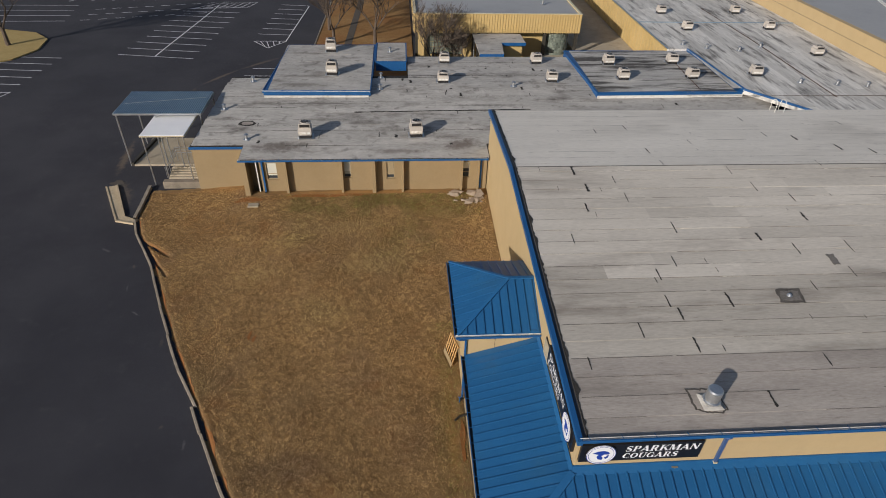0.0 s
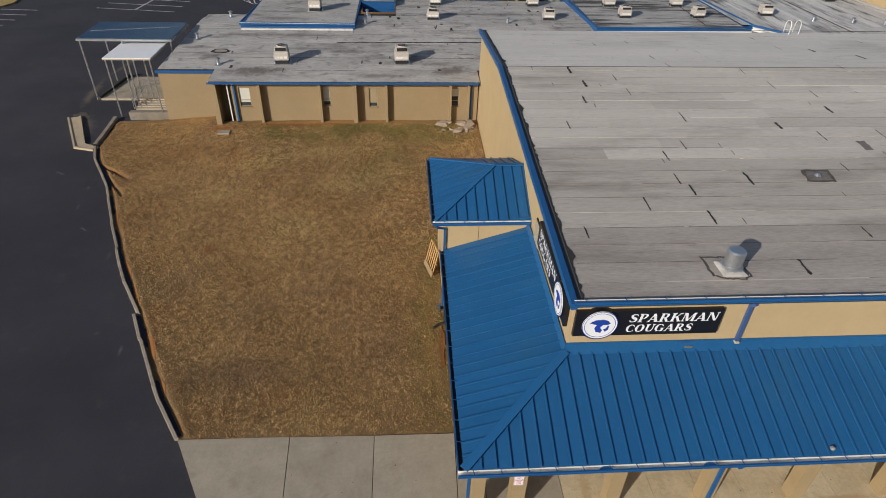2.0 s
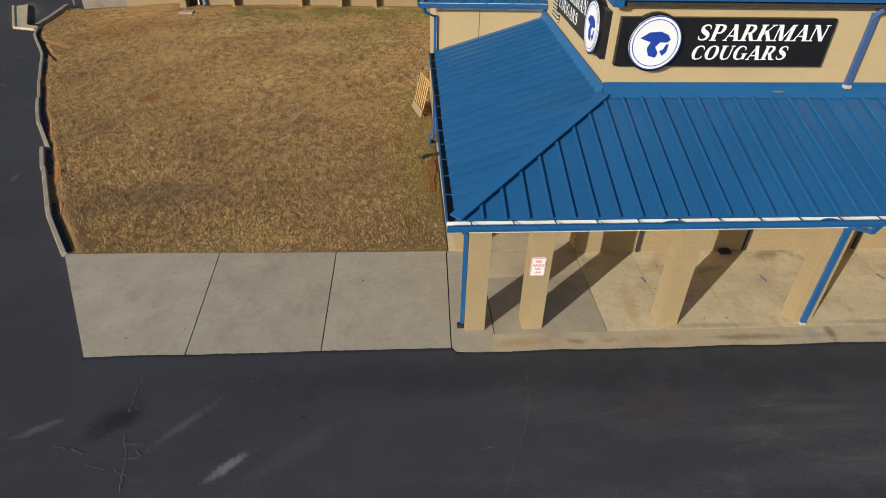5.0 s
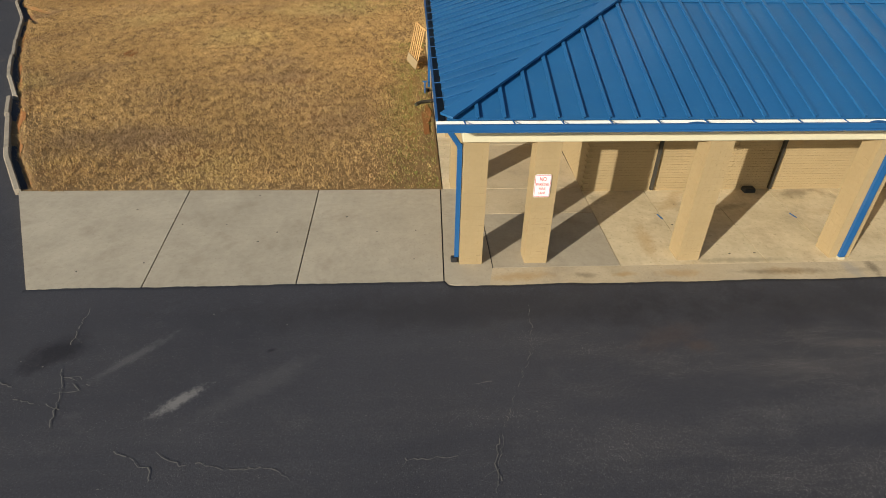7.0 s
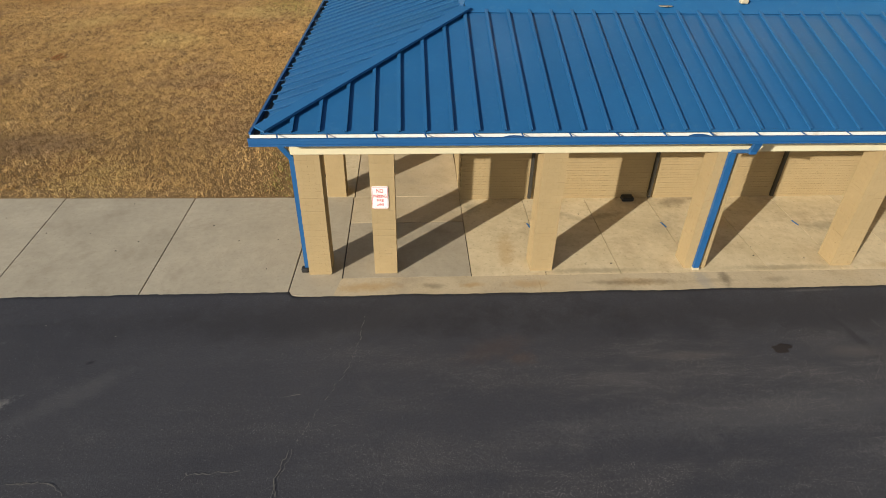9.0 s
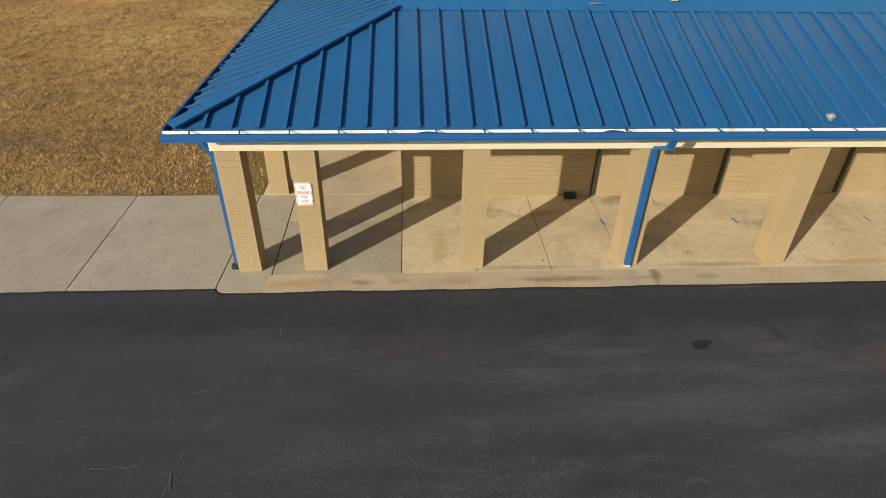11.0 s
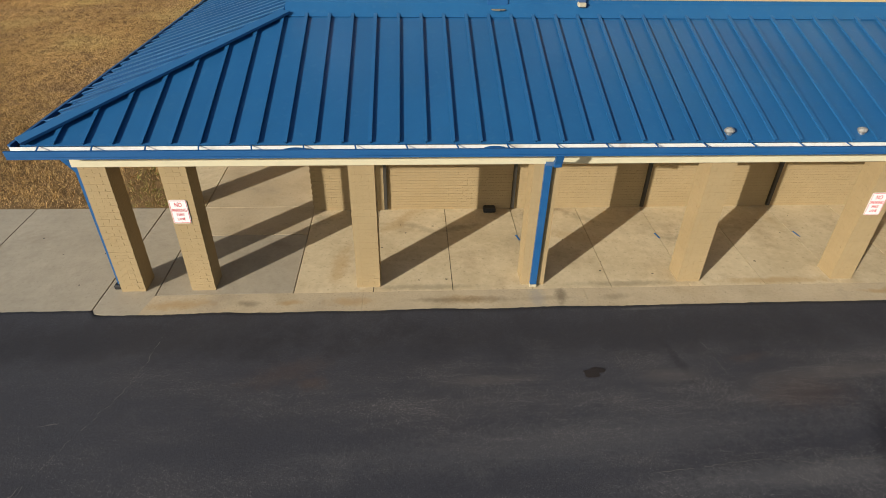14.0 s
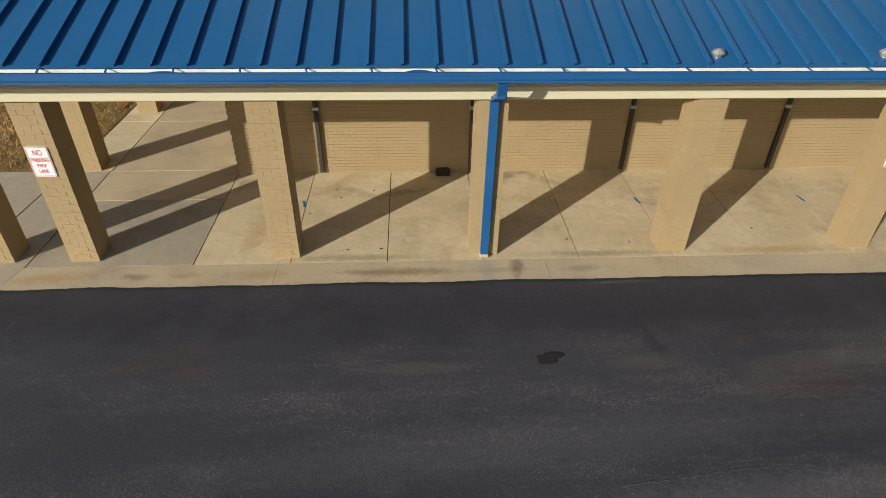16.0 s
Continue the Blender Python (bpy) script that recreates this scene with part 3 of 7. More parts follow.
def rill(x, y):
    """How deep rain has cut into the lawn edge here, 0 to 1."""
    best = 0.0
    for (ax, ay), (bx, by), w in RILLS:
        f = min(1.0, max(0.0, ((x - ax) * (bx - ax) + (y - ay) * (by - ay)) / ((bx - ax) ** 2 + (by - ay) ** 2)))
        d = math.hypot(x - ax - f * (bx - ax), y - ay - f * (by - ay)) + 0.05 * math.sin(4.1 * x + 2.3 * y)
        best = max(best, (1 - 0.5 * f) * (1 - smooth01(d / w)))
    return best

def yard_z(x, y):
    xl = kerb_x(y)
    zl = ground_z(xl, y) + 0.14 - (0.17 + 0.16 * noise.noise(Vector((2, y * 0.35, 9)))) * (1 - smooth01((x - xl - 0.16) / 0.36))
    zr = 0.0 + 0.10 * smooth01((y - 3) / 27)
    f = smooth01((x - xl) / 11.0) if y > 3.5 else smooth01((x - xl) / 4.0)
    k = smooth01((y - 3.1) / 3.0)
    k = max(k, 1 - smooth01((x - xl - 0.2) / 0.5)) if y > 3.4 else k
    return (zl * (1 - f) + zr * f) * k - 0.02 * (1 - k) + 0.035 * k * noise.noise(Vector((x * 0.5, y * 0.5, 0))) - (0.24 * rill(x, y) if x < -18 else 0.0)

def axis(lo, hi, step, far):
    a = list(np.arange(lo, hi + 1e-6, step))
    g, out = step, a[-1]
    right = []
    while out < far:
        g *= 1.5; out += g; right.append(out)
    g, out, left = step, a[0], []
    while out > -far:
        g *= 1.5; out -= g; left.append(out)
    return list(reversed(left)) + a + right

def sheet(name, xs, ys, zf, material, keep=None):
    V = [(x, y, zf(x, y)) for y in ys for x in xs]
    n = len(xs)
    F = [(j * n + i, j * n + i + 1, (j + 1) * n + i + 1, (j + 1) * n + i) for j in range(len(ys) - 1) for i in range(n - 1)]
    me = bpy.data.meshes.new(name)
    me.from_pydata(V, [], F)
    me.materials.append(material)
    me.polygons.foreach_set("use_smooth", [True] * len(F))
    return new(name, me)

ground = sheet("ground", axis(-60, 60, 1.2, 900), axis(-24, 96, 1.2, 900), ground_z, M_asphalt)
tagged(ground, "dark sealed asphalt drive and parking lot", "asphalt", kind="structure")

# the lawn
ny, nx = 240, 90
V, F = [], []
for j in range(ny + 1):
    y = 3.12 + (32.0 - 3.12) * j / ny
    xl, xr = kerb_x(y) + 0.05, yard_right(y)
    if y > 30.9: xr = -15.2
    for i in range(nx + 1):
        x = xl + (xr - xl) * (i / nx) ** 1.7
        z = yard_z(x, y) + 0.034 * noise.noise(Vector((x * 1.9, y * 1.9, 3)))
        V.append((x, y, z))
for j in range(ny):
    for i in range(nx):
        a = j * (nx + 1) + i
        F.append((a, a + 1, a + nx + 2, a + nx + 1))
me = bpy.data.meshes.new("lawn")
me.from_pydata(V, [], F)
me.polygons.foreach_set("use_smooth", [True] * len(F))
lawn = part("lawn", me, M_soil, None, "dormant brown lawn on reddish clay soil", "structure")
lawn["category"] = "lawn"

def tufts(name, spots, material, hi=0.07, w=0.012, seed=1, parent=None):
    """Short leaning blades at the given plan spots, all in one mesh."""
    rng = np.random.RandomState(seed)
    n = len(spots)
    P = np.array(spots)[:, :3]
    ang = rng.uniform(0, 2 * math.pi, n)
    h = hi * rng.uniform(0.45, 1.3, n) * np.array(spots)[:, 3]
    lean = rng.uniform(0.3, 1.5, n) * h
    la = rng.uniform(0, 2 * math.pi, n)
    ww = w * rng.uniform(0.6, 1.6, n)
    a = P + np.stack([np.cos(ang) * ww, np.sin(ang) * ww, -0.01 * np.ones(n)], 1)
    b = P - np.stack([np.cos(ang) * ww, np.sin(ang) * ww, 0.01 * np.ones(n)], 1)
    c = P + np.stack([np.cos(la) * lean, np.sin(la) * lean, h], 1)
    V = np.stack([a, b, c], 1).reshape(-1, 3)
    me = bpy.data.meshes.new(name)
    me.vertices.add(3 * n); me.loops.add(3 * n); me.polygons.add(n)
    me.vertices.foreach_set("co", V.ravel())
    me.loops.foreach_set("vertex_index", np.arange(3 * n, dtype=np.int32))
    me.polygons.foreach_set("loop_start", np.arange(0, 3 * n, 3, dtype=np.int32))
    me.update(calc_edges=True)
    me.materials.append(material)
    ob = new(name, me)
    ob.parent = parent
    return ob

rnd = random.Random(5)
spots, greens = [], []
while len(spots) < 560000:
    y = rnd.uniform(3.15, 31.5)
    xl, xr = kerb_x(y) + 0.24, yard_right(y) - 0.05
    if y > 30.1: xr = -15.2
    x = rnd.uniform(-23.3, 3.5)
    if not xl < x < xr: continue
    clump = 0.55 * noise.noise(Vector((x * 3.1, y * 3.1, 4))) + 0.8 * noise.noise(Vector((x * 9, y * 9, 6))) + 0.7 * noise.noise(Vector((x * 21, y * 21, 8)))
    d = noise.noise(Vector((x * 0.35, y * 0.35, 7))) + 0.5 * noise.noise(Vector((x * 1.3, y * 1.3, 2)))
    edge = min(x - xl, xr - x, y - 3.1)
    if rnd.random() > 0.56 + 0.34 * d + 0.62 * clump or (edge < 0.5 and rnd.random() < 0.45): continue
    if x < -18 and rill(x, y) > 0.15 and rnd.random() < 0.9: continue
    if math.hypot(x + 12.0, (y - 15.1) * 0.8) < 0.45 and rnd.random() < 0.5: continue
    p = (x, y, yard_z(x, y) + 0.034 * noise.noise(Vector((x * 1.9, y * 1.9, 3))), 0.75 + 1.2 * max(0.0, clump))
    g = noise.noise(Vector((x * 0.6, y * 0.6, 11))) + 0.4 * noise.noise(Vector((x * 2, y * 2, 13)))
    near = max(smooth01((y - 25.6) / 2.8) * smooth01((x + 13) / 2) * (x < 2.8), 0.8 * smooth01((x + 2.3) / 1.6) * (y < 15.5), 0.65 * (1 - smooth01(math.hypot(x + 3.0, (y - 24.0) * 0.8) / 4.0)))
    (greens if rnd.random() < 0.75 * near * smooth01((g + 0.55) / 0.7) else spots).append(p)
tagged(tufts("grass", spots, M_blade, 0.064, 0.0066, 1), "short dry brown grass blades", "grass", kind="stuff")
tagged(tufts("green_grass", greens, M_green, 0.055, 0.008, 2), "green weeds in the dry lawn", "grass", kind="stuff")
del spots, greens
bm = B()
for i, (cx, cy, rx, ry) in enumerate(((-12.1, 15.2, 0.10, 0.28), (-11.8, 14.9, 0.08, 0.3), (-0.45, 7.4, 0.12, 1.1), (-14.8, 29.6, 0.8, 0.4), (-9, 29.9, 2.5, 0.25))):
    blob(bm, cx, cy, lambda x, y: yard_z(x, y) + 0.03, rx, ry, 0.004, 22, 0.5, i)
rows = []
for y in np.arange(3.6, 28.0, 0.12):
    c = kerb_x(y) + 0.34 + 0.06 * noise.noise(Vector((0, y * 0.9, 5)))
    h = max(0.003, 0.02 + 0.17 * noise.noise(Vector((3, y * 0.55, 1))) + 0.05 * noise.noise(Vector((8, y * 3, 1))))
    rows.append([bm.verts.new((c + h * s, y, yard_z(c + h * s, y) + 0.024)) for s in (-1, -0.3, 0.4, 1.3)])
for p, q in zip(rows, rows[1:]):
    for k in range(3): bm.faces.new((p[k], p[k + 1], q[k + 1], q[k]))
tagged(part("bare_clay", bm, M_clay, None, "bare reddish clay patches in the lawn", "stuff"), category="soil")

# kerb along the drive, in cast lengths
kerb = thing("kerb", "weathered concrete kerb along the lawn", "kerb", kind="structure")
rnd = random.Random(3)
y = 3.25
while y < 28.0:
    y2 = min(28.2, y + rnd.uniform(2.4, 3.2))
    if y < 10.2 < y2: y2 = 10.24
    bm = B()
    off = 0.20 if y == 10.24 else rnd.uniform(-0.05, 0.05)
    n = 4
    rows = []
    for i in range(n + 1):
        yy = y + 0.02 + (y2 - y - 0.04) * i / n
        x = kerb_x(yy) + off * (1 - i / n)
        z = ground_z(x, yy)
        rows.append([bm.verts.new(p) for p in ((x - 0.10, yy, z - 0.1), (x - 0.095, yy, z + 0.10), (x - 0.07, yy, z + 0.14), (x + 0.05, yy, z + 0.16), (x + 0.07, yy, z + 0.13), (x + 0.08, yy, z - 0.25))])
    for a, b in zip(rows, rows[1:]):
        for k in range(5):
            bm.faces.new((a[k], b[k], b[k + 1], a[k + 1]))
    bm.faces.new(rows[0]); bm.faces.new(list(reversed(rows[-1])))
    part("kerb_length", bm, M_kerb, kerb)
    y = y2

# ---- walkway ----
walkway = thing("pavement", "broom-finished concrete walkway slabs with open joints", "walkway", kind="structure")
def slab(poly, material, z=0.0, t=0.14, name="slab"):
    bm = B()
    prism(bm, poly, z - t, z)
    return part(name, bm, material, walkway)
G = 0.012
def quad(x0, x1, y0, y1):
    return [(x0 + G, y0 + G), (x1 - G, y0 + G), (x1 - G, y1 - G), (x0 + G, y1 - G)]
slab([(-7.95, -0.53), (-5.92 - G, -0.54), (-6.12 - G, 3.17), (-10.02, 3.22)], M_concrete)
slab([(-5.92 + G, -0.54), (-3.13 - G, -0.54), (-3.13 - G, 3.10), (-6.12 + G, 3.16)], M_concrete)
slab([(-3.13 + G, -0.54), (-0.38 - G, -0.60), (-0.26 - G, 3.08), (-3.13 + G, 3.10)], M_concrete)
slab([(-0.38 + G, -0.62), (0.46, -0.72), (0.60 - G, -0.14), (0.60 - G, 3.08), (-0.24, 3.08)], M_concrete)
slab(quad(0.60, 3.13, -0.14, 1.9), M_concrete)
slab(quad(0.60, 3.13, 1.9, 3.08), M_kerbstrip)
for y0, y1 in ((3.08, 5.6), (5.6, 7.8), (7.8, 10.0)):
    slab(quad(-0.20, 0.62, y0, y1), M_porch)
    slab(quad(0.62, 3.14 + 0.016 * (y0 - 2.9), y0, y1), M_kerbstrip)
xs = [3.13, 4.62, 6.13, 7.66, 9.20, 10.75, 12.27, 13.8, 15.35, 16.9, 18.5, 20.0, 21.5, 23.0]
for a, b in zip(xs, xs[1:]):
    slab([(a + G * 0.6, -0.138), (b - G * 0.6, -0.138), (b - G * 0.6, 2.91), (a + G * 0.6, 2.91)], M_porch)
rnd = random.Random(8)
x = 0.47
while x < 23:
    x2 = x + rnd.uniform(3.6, 5.2)
    k = 24
    edge = [(x + 0.002 + (x2 - x - 0.004) * i / k, -0.69 + rnd.uniform(-0.016, 0.016)) for i in range(k + 1)]
    slab(edge + [(x2 - 0.002, -0.1385), (x + 0.002, -0.1385)], M_kerbstrip, -0.0015, 0.12, "apron_slab")
    x = x2
# uneven asphalt lip against the concrete
lip = B()
rnd = random.Random(9)
rows = []
for i in range(388):
    x = -7.98 + i * 0.082
    y0 = (-0.50 if x < -0.3 else -0.66) + rnd.uniform(-0.007, 0.007) + 0.030 * noise.noise(Vector((x * 0.8, 0, 4))) + 0.014 * noise.noise(Vector((x * 3.1, 2, 4)))
    e = y0 - 0.035 if x < -0.3 else y0 - 0.025
    rows.append([lip.verts.new((x, y, z)) for y, z in ((e + 0.02, -0.010), (e, 0.0030), (e - 0.11, 0.0015), (e - 0.30, -0.007), (e - 0.75, ground_z(x, e - 0.75) + 0.006))])
for a, b in zip(rows, rows[1:]):
    for k in (0, 1, 2, 3):
        lip.faces.new((a[k], a[k + 1], b[k + 1], b[k]))
tagged(part("asphalt_lip", lip, M_asphalt, None, "ragged asphalt edge along the concrete walkway", "structure", True), category="asphalt")
gb = B()
box(gb, -0.22, 3.2, 2.95, 10.0, -0.5, -0.145); box(gb, 0.5, 24, -0.6, 2.9, -0.5, -0.145)
tagged(part("walkway_bed", gb, M_soil, None, "gravel bed under the walkway", "structure"), category="ground")

# ---- brick pillars ----
PW, PH, NC = 0.44, 2.60, 38
CH = PH / NC
bm = B(); box(bm, -0.1082, 0.1082, -0.05, 0.05, -CH / 2 + 0.0004, CH / 2 - 0.0004)
brick_mesh = mesh_of("brick", bm); brick_mesh.materials.append(M_brick)
brnd = random.Random(2)
def brick_pillar():
    p = thing("pillar", "square tan-painted brick pillar under the canopy", "pillar", "canopy pillars")
    bm = B(); box(bm, -PW / 2 + 0.005, PW / 2 - 0.005, 0.005, PW - 0.005, 0, PH)
    part("core", bm, M_mortar, p)
    for k in range(NC):
        z = CH * (k + 0.5)
        spots = []
        if k % 2 == 0:
            for sx in (-0.11, 0.11):
                spots += [(sx, 0.05, 0), (sx, PW - 0.05, 0)]
            spots += [(-PW / 2 + 0.05, PW / 2, 90), (PW / 2 - 0.05, PW / 2, 90)]
        else:
            for sy in (PW / 2 - 0.11, PW / 2 + 0.11):
                spots += [(-PW / 2 + 0.05, sy, 90), (PW / 2 - 0.05, sy, 90)]
            spots += [(0, 0.05, 0), (0, PW - 0.05, 0)]
        for x, y, r in spots:
            b = part("brick", brick_mesh, None, p)
            b.matrix_basis = pose(x + brnd.uniform(-0.0015, 0.0015), y + brnd.uniform(-0.0015, 0.0015), z, 0, 0, r)
    return p
pillar = brick_pillar()
spots = [(0.17, 0.0), (1.45, 0), (4.53, 0), (7.67, 0), (10.76, 0), (13.87, 0), (16.98, 0), (20.1, 0), (0.20, 3.10), (0.26, 6.15)]
pillar.matrix_basis = pose(*spots[0], 0)
for x, y in spots[1:]:
    copy_thing(pillar, pose(x, y, 0))

# ---- canopy roof ----
EY, EZ, TY, TZ = -0.58, 3.22, 2.72, 4.335          # front eave and top line
EX, TX = -0.40, 3.08                               # west eave and top line
SL = (TZ - EZ) / (TY - EY)
RIGHT = 24.0
def wx(y):
    return 0.016 * (y - 2.9)                       # the long west side runs a little off square
canopy = thing("canopy", "blue standing-seam metal canopy roof on cream beams", "canopy")
SEAM = 0.4235
def seam_panel(parent, pts, a, b, nrm, label=""):
    """One roof pan with the rib on its first edge, from a at the eave to b at the top."""
    bm = B()
    slab3(bm, pts, 0.025, nrm)
    pan = part("roof_panel", bm, M_blue, parent, label)
    a, b = Vector(a), Vector(b)
    if (b - a).length > 0.05:
        side = (b - a).normalized().cross(nrm).normalized()
        prof = ((-0.006, -0.008), (0.006, -0.008), (0.006, 0.034), (0.030, 0.034), (0.030, 0.051), (-0.030, 0.051), (-0.030, 0.034), (-0.006, 0.034))
        bm = B()
        rows = [[bm.verts.new(e + side * s + nrm * h) for s, h in prof] for e in (a, b)]
        for k in range(8):
            bm.faces.new((rows[0][k], rows[0][(k + 1) % 8], rows[1][(k + 1) % 8], rows[1][k]))
        bm.faces.new(rows[0]); bm.faces.new(list(reversed(rows[1])))
        bmesh.ops.recalc_face_normals(bm, faces=bm.faces)
        part("standing_seam", bm, M_blue, pan)
    return pan
nf = Vector((0, -SL, 1)).normalized()
def fz(y):
    return EZ + (y - EY) * SL
def hip_y(x):
    return EY + (x - EX) * (TY - EY) / (TX - EX)
k0 = math.floor((EX - 4.745) / SEAM)
for k in range(k0, int((RIGHT - 4.745) / SEAM)):
    a, b = max(EX, 4.745 + k * SEAM), 4.745 + (k + 1) * SEAM
    ya, yb = min(TY, hip_y(a)), min(TY, hip_y(b))
    pts = [(a, EY, EZ), (b, EY, EZ), (b, yb, fz(yb))]
    if ya > EY + 0.02:
        if ya < TY < hip_y(b):
            pts.append((TX, TY, TZ))
        pts.append((a, ya, fz(ya)))
    seam_panel(canopy, pts, (a, EY, EZ), (a, ya, fz(ya)), nf)
SW = (TZ - EZ) / (TX - EX)
nw = Vector((-SW, 0, 1)).normalized()
WEND = 9.96
def hip_x(y):
    return EX + (y - EY) * (TX - EX) / (TY - EY)
y = EY
while y < WEND - 0.02:
    y2 = min(WEND, y + SEAM)
    xa, xb = min(TX, hip_x(y)), min(TX, hip_x(y2))
    def wp(x, yy):
        return (x + wx(yy) * (1 if yy > 2.9 else 0), yy, EZ + (x - EX) * SW)
    pts = [wp(EX, y2), wp(EX, y)]
    if xa > EX + 0.02: pts.append(wp(xa, y))
    pts.append(wp(xb, y2))
    seam_panel(canopy, pts, wp(EX, y), wp(xa, y), nw)
    y = y2
bm = B()
bar(bm, Vector((EX, EY, EZ + 0.06)), Vector((TX, TY, TZ + 0.06)), 0.27, 0.04)
part("hip_cap", bm, M_blue, canopy)
bm = B()
slab3(bm, [(TX - 0.02, TY - 0.09, TZ - 0.01), (RIGHT, TY - 0.09, TZ - 0.01), (RIGHT, 2.87, TZ + 0.20), (TX + 0.0, 2.87, TZ + 0.20)], 0.02, Vector((0, -0.8, 0.6)))
box(bm, TX + 0.01, RIGHT, 2.86, 2.898, TZ + 0.16, TZ + 0.26)
part("wall_flashing", bm, M_blue, canopy, "blue sheet-metal wall flashing")
bm = B()
slab3(bm, [(TX - 0.10 + wx(WEND), WEND, TZ - 0.02), (TX - 0.10, TY - 0.05, TZ - 0.02), (TX + 0.01, 2.87, TZ + 0.2), (TX + wx(WEND) + 0.01, WEND, TZ + 0.2)], 0.02, Vector((-0.8, 0, 0.6)))
part("wall_flashing", bm, M_blue, canopy, "blue sheet-metal wall flashing")
# eave gutters
def gutter(parent, a, b, out, z, strap_step, first, inner=M_white, outer=M_blue_trim, w=0.15, h=0.12):
    """An open box gutter from a to b (plan points); out: the plan direction away from the eave."""
    a, b, o = Vector((*a, z)), Vector((*b, z)), Vector((*out, 0))
    bm = B()
    slab3(bm, [a + o * 0.0, b + o * 0.0, b + o * (w - 0.01), a + o * (w - 0.01)], 0.006)
    slab3(bm, [a + Vector((0, 0, 0.07)), b + Vector((0, 0, 0.07)), b + o * 0.004 + Vector((0, 0, 0.0)), a + o * 0.004 + Vector((0, 0, 0.0))], 0.004, o)
    lining = bm
    bm = B()
    d = (b - a)
    zz = Vector((0, 0, 1))
    prof = ((0, -0.50 * h), (w + 0.010, -0.50 * h), (w + 0.010, -0.032), (w - 0.004, -0.030), (w - 0.004, -0.016), (w + 0.014, -0.014), (w + 0.014, 0.48 * h), (w + 0.026, 0.5 * h),
            (w + 0.026, 0.62 * h), (w - 0.018, 0.62 * h), (w - 0.018, 0.5 * h), (w - 0.012, 0.48 * h), (w - 0.012, -0.42 * h), (0, -0.42 * h))
    rows = [[bm.verts.new(e + o * s + zz * t) for s, t in prof] for e in (a, b)]
    n = len(prof)
    for k in range(n):
        bm.faces.new((rows[0][k], rows[0][(k + 1) % n], rows[1][(k + 1) % n], rows[1][k]))
    bm.faces.new(rows[0]); bm.faces.new(list(reversed(rows[1])))
    bmesh.ops.recalc_face_normals(bm, faces=bm.faces)
    trough = part("gutter_trough", bm, outer, parent, "blue sheet-metal gutter")
    part("gutter_lining", lining, inner, trough, "weathered gutter lining, pale on south eaves, shade-dark on west")
    L_ = d.length
    u = d.normalized()
    s = first
    while s < L_ - 0.1:
        bm = B()
        bar(bm, a + u * s - o * 0.06 + zz * 0.10, a + u * (s + 0.05) + o * (w + 0.01) + zz * (h * 0.56), 0.022, 0.008)
        part("gutter_strap", bm, outer, trough)
        s += strap_step
gutter(canopy, (EX - 0.16, EY - 0.0), (RIGHT, EY - 0.0), (0, -1), 3.12, 0.775, 0.41)
# west gutter: lining coloured dark for the shade inside the trough
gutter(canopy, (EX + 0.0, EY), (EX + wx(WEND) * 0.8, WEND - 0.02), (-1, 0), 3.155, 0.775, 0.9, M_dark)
for a, b, lift in ((3.39, 3.86, 0.012), (6.42, 6.88, 0.02)):
    bm = B()
    k = 6
    rows = [[bm.verts.new((a + (b - a) * i / k, EY - 0.15 + 0.11 * math.sin(math.pi * i / k) ** 0.5, 3.17 + lift * math.sin(math.pi * i / k))), bm.verts.new((a + (b - a) * i / k, EY - 0.155, 3.172))] for i in range(k + 1)]
    for p, q in zip(rows, rows[1:]): bm.faces.new((p[0], p[1], q[1], q[0]))
    part("bent_flap", bm, M_blue_trim, canopy, "dented gutter lip folded inwards")
# beams, soffits and the porch ceiling
bm = B(); box(bm, -0.08, RIGHT, -0.09, 0.50, 2.61, 2.79, 0.008); part("front_beam", bm, M_cream, canopy, "cream-painted boxed beam")
bm = B(); box(bm, -0.06, 0.46, 0.505, WEND - 0.02, 2.61, 2.79, 0.008); part("west_beam", bm, M_cream, canopy, "cream-painted boxed beam")
bm = B(); box(bm, -0.06, RIGHT, -0.06, -0.03, 2.79, 3.02); part("frieze_board", bm, M_soffit, canopy)
bm = B(); box(bm, EX + 0.01, RIGHT, EY + 0.01, -0.06, 2.99, 3.02); box(bm, EX + 0.01, -0.06, -0.06, WEND - 0.03, 2.99, 3.02); part("soffit", bm, M_soffit, canopy)
bm = B(); box(bm, 0.46, RIGHT, 0.50, 2.88, 2.72, 2.76); box(bm, 0.46, 3.08, 2.88, WEND - 0.03, 2.72, 2.76); part("porch_ceiling", bm, M_soffit, canopy)
# two plastic-capped vents near the eave
for x in (10.42, 12.61):
    v = thing("roof_vent", "small grey crumpled flashing cap on the blue canopy roof", "vent", "canopy vents")
    bm = B(); tube(bm, (x, -0.40, fz(-0.40) - 0.01), (x, -0.41, fz(-0.40) + 0.06), 0.055, 0.05, 10); part("pipe", bm, M_galv, v)
    cr_ = random.Random(int(x * 10))
    bm = B()
    hull(bm, [(x + 0.085 * math.cos(a) * math.sin(b) * cr_.uniform(0.85, 1.1), -0.41 + 0.080 * math.sin(a) * math.sin(b) * cr_.uniform(0.85, 1.1), fz(-0.4) + 0.048 + 0.055 * math.cos(b) * cr_.uniform(0.8, 1.1))
              for a in [0.7 * i for i in range(9)] for b in (0.35, 0.9, 1.5, 2.1)])
    part("cap", bm, M_capgrey, v, "crumpled grey cap")
v = thing("flashing_patch", "rusty torn patch on the blue wall flashing", "patch")
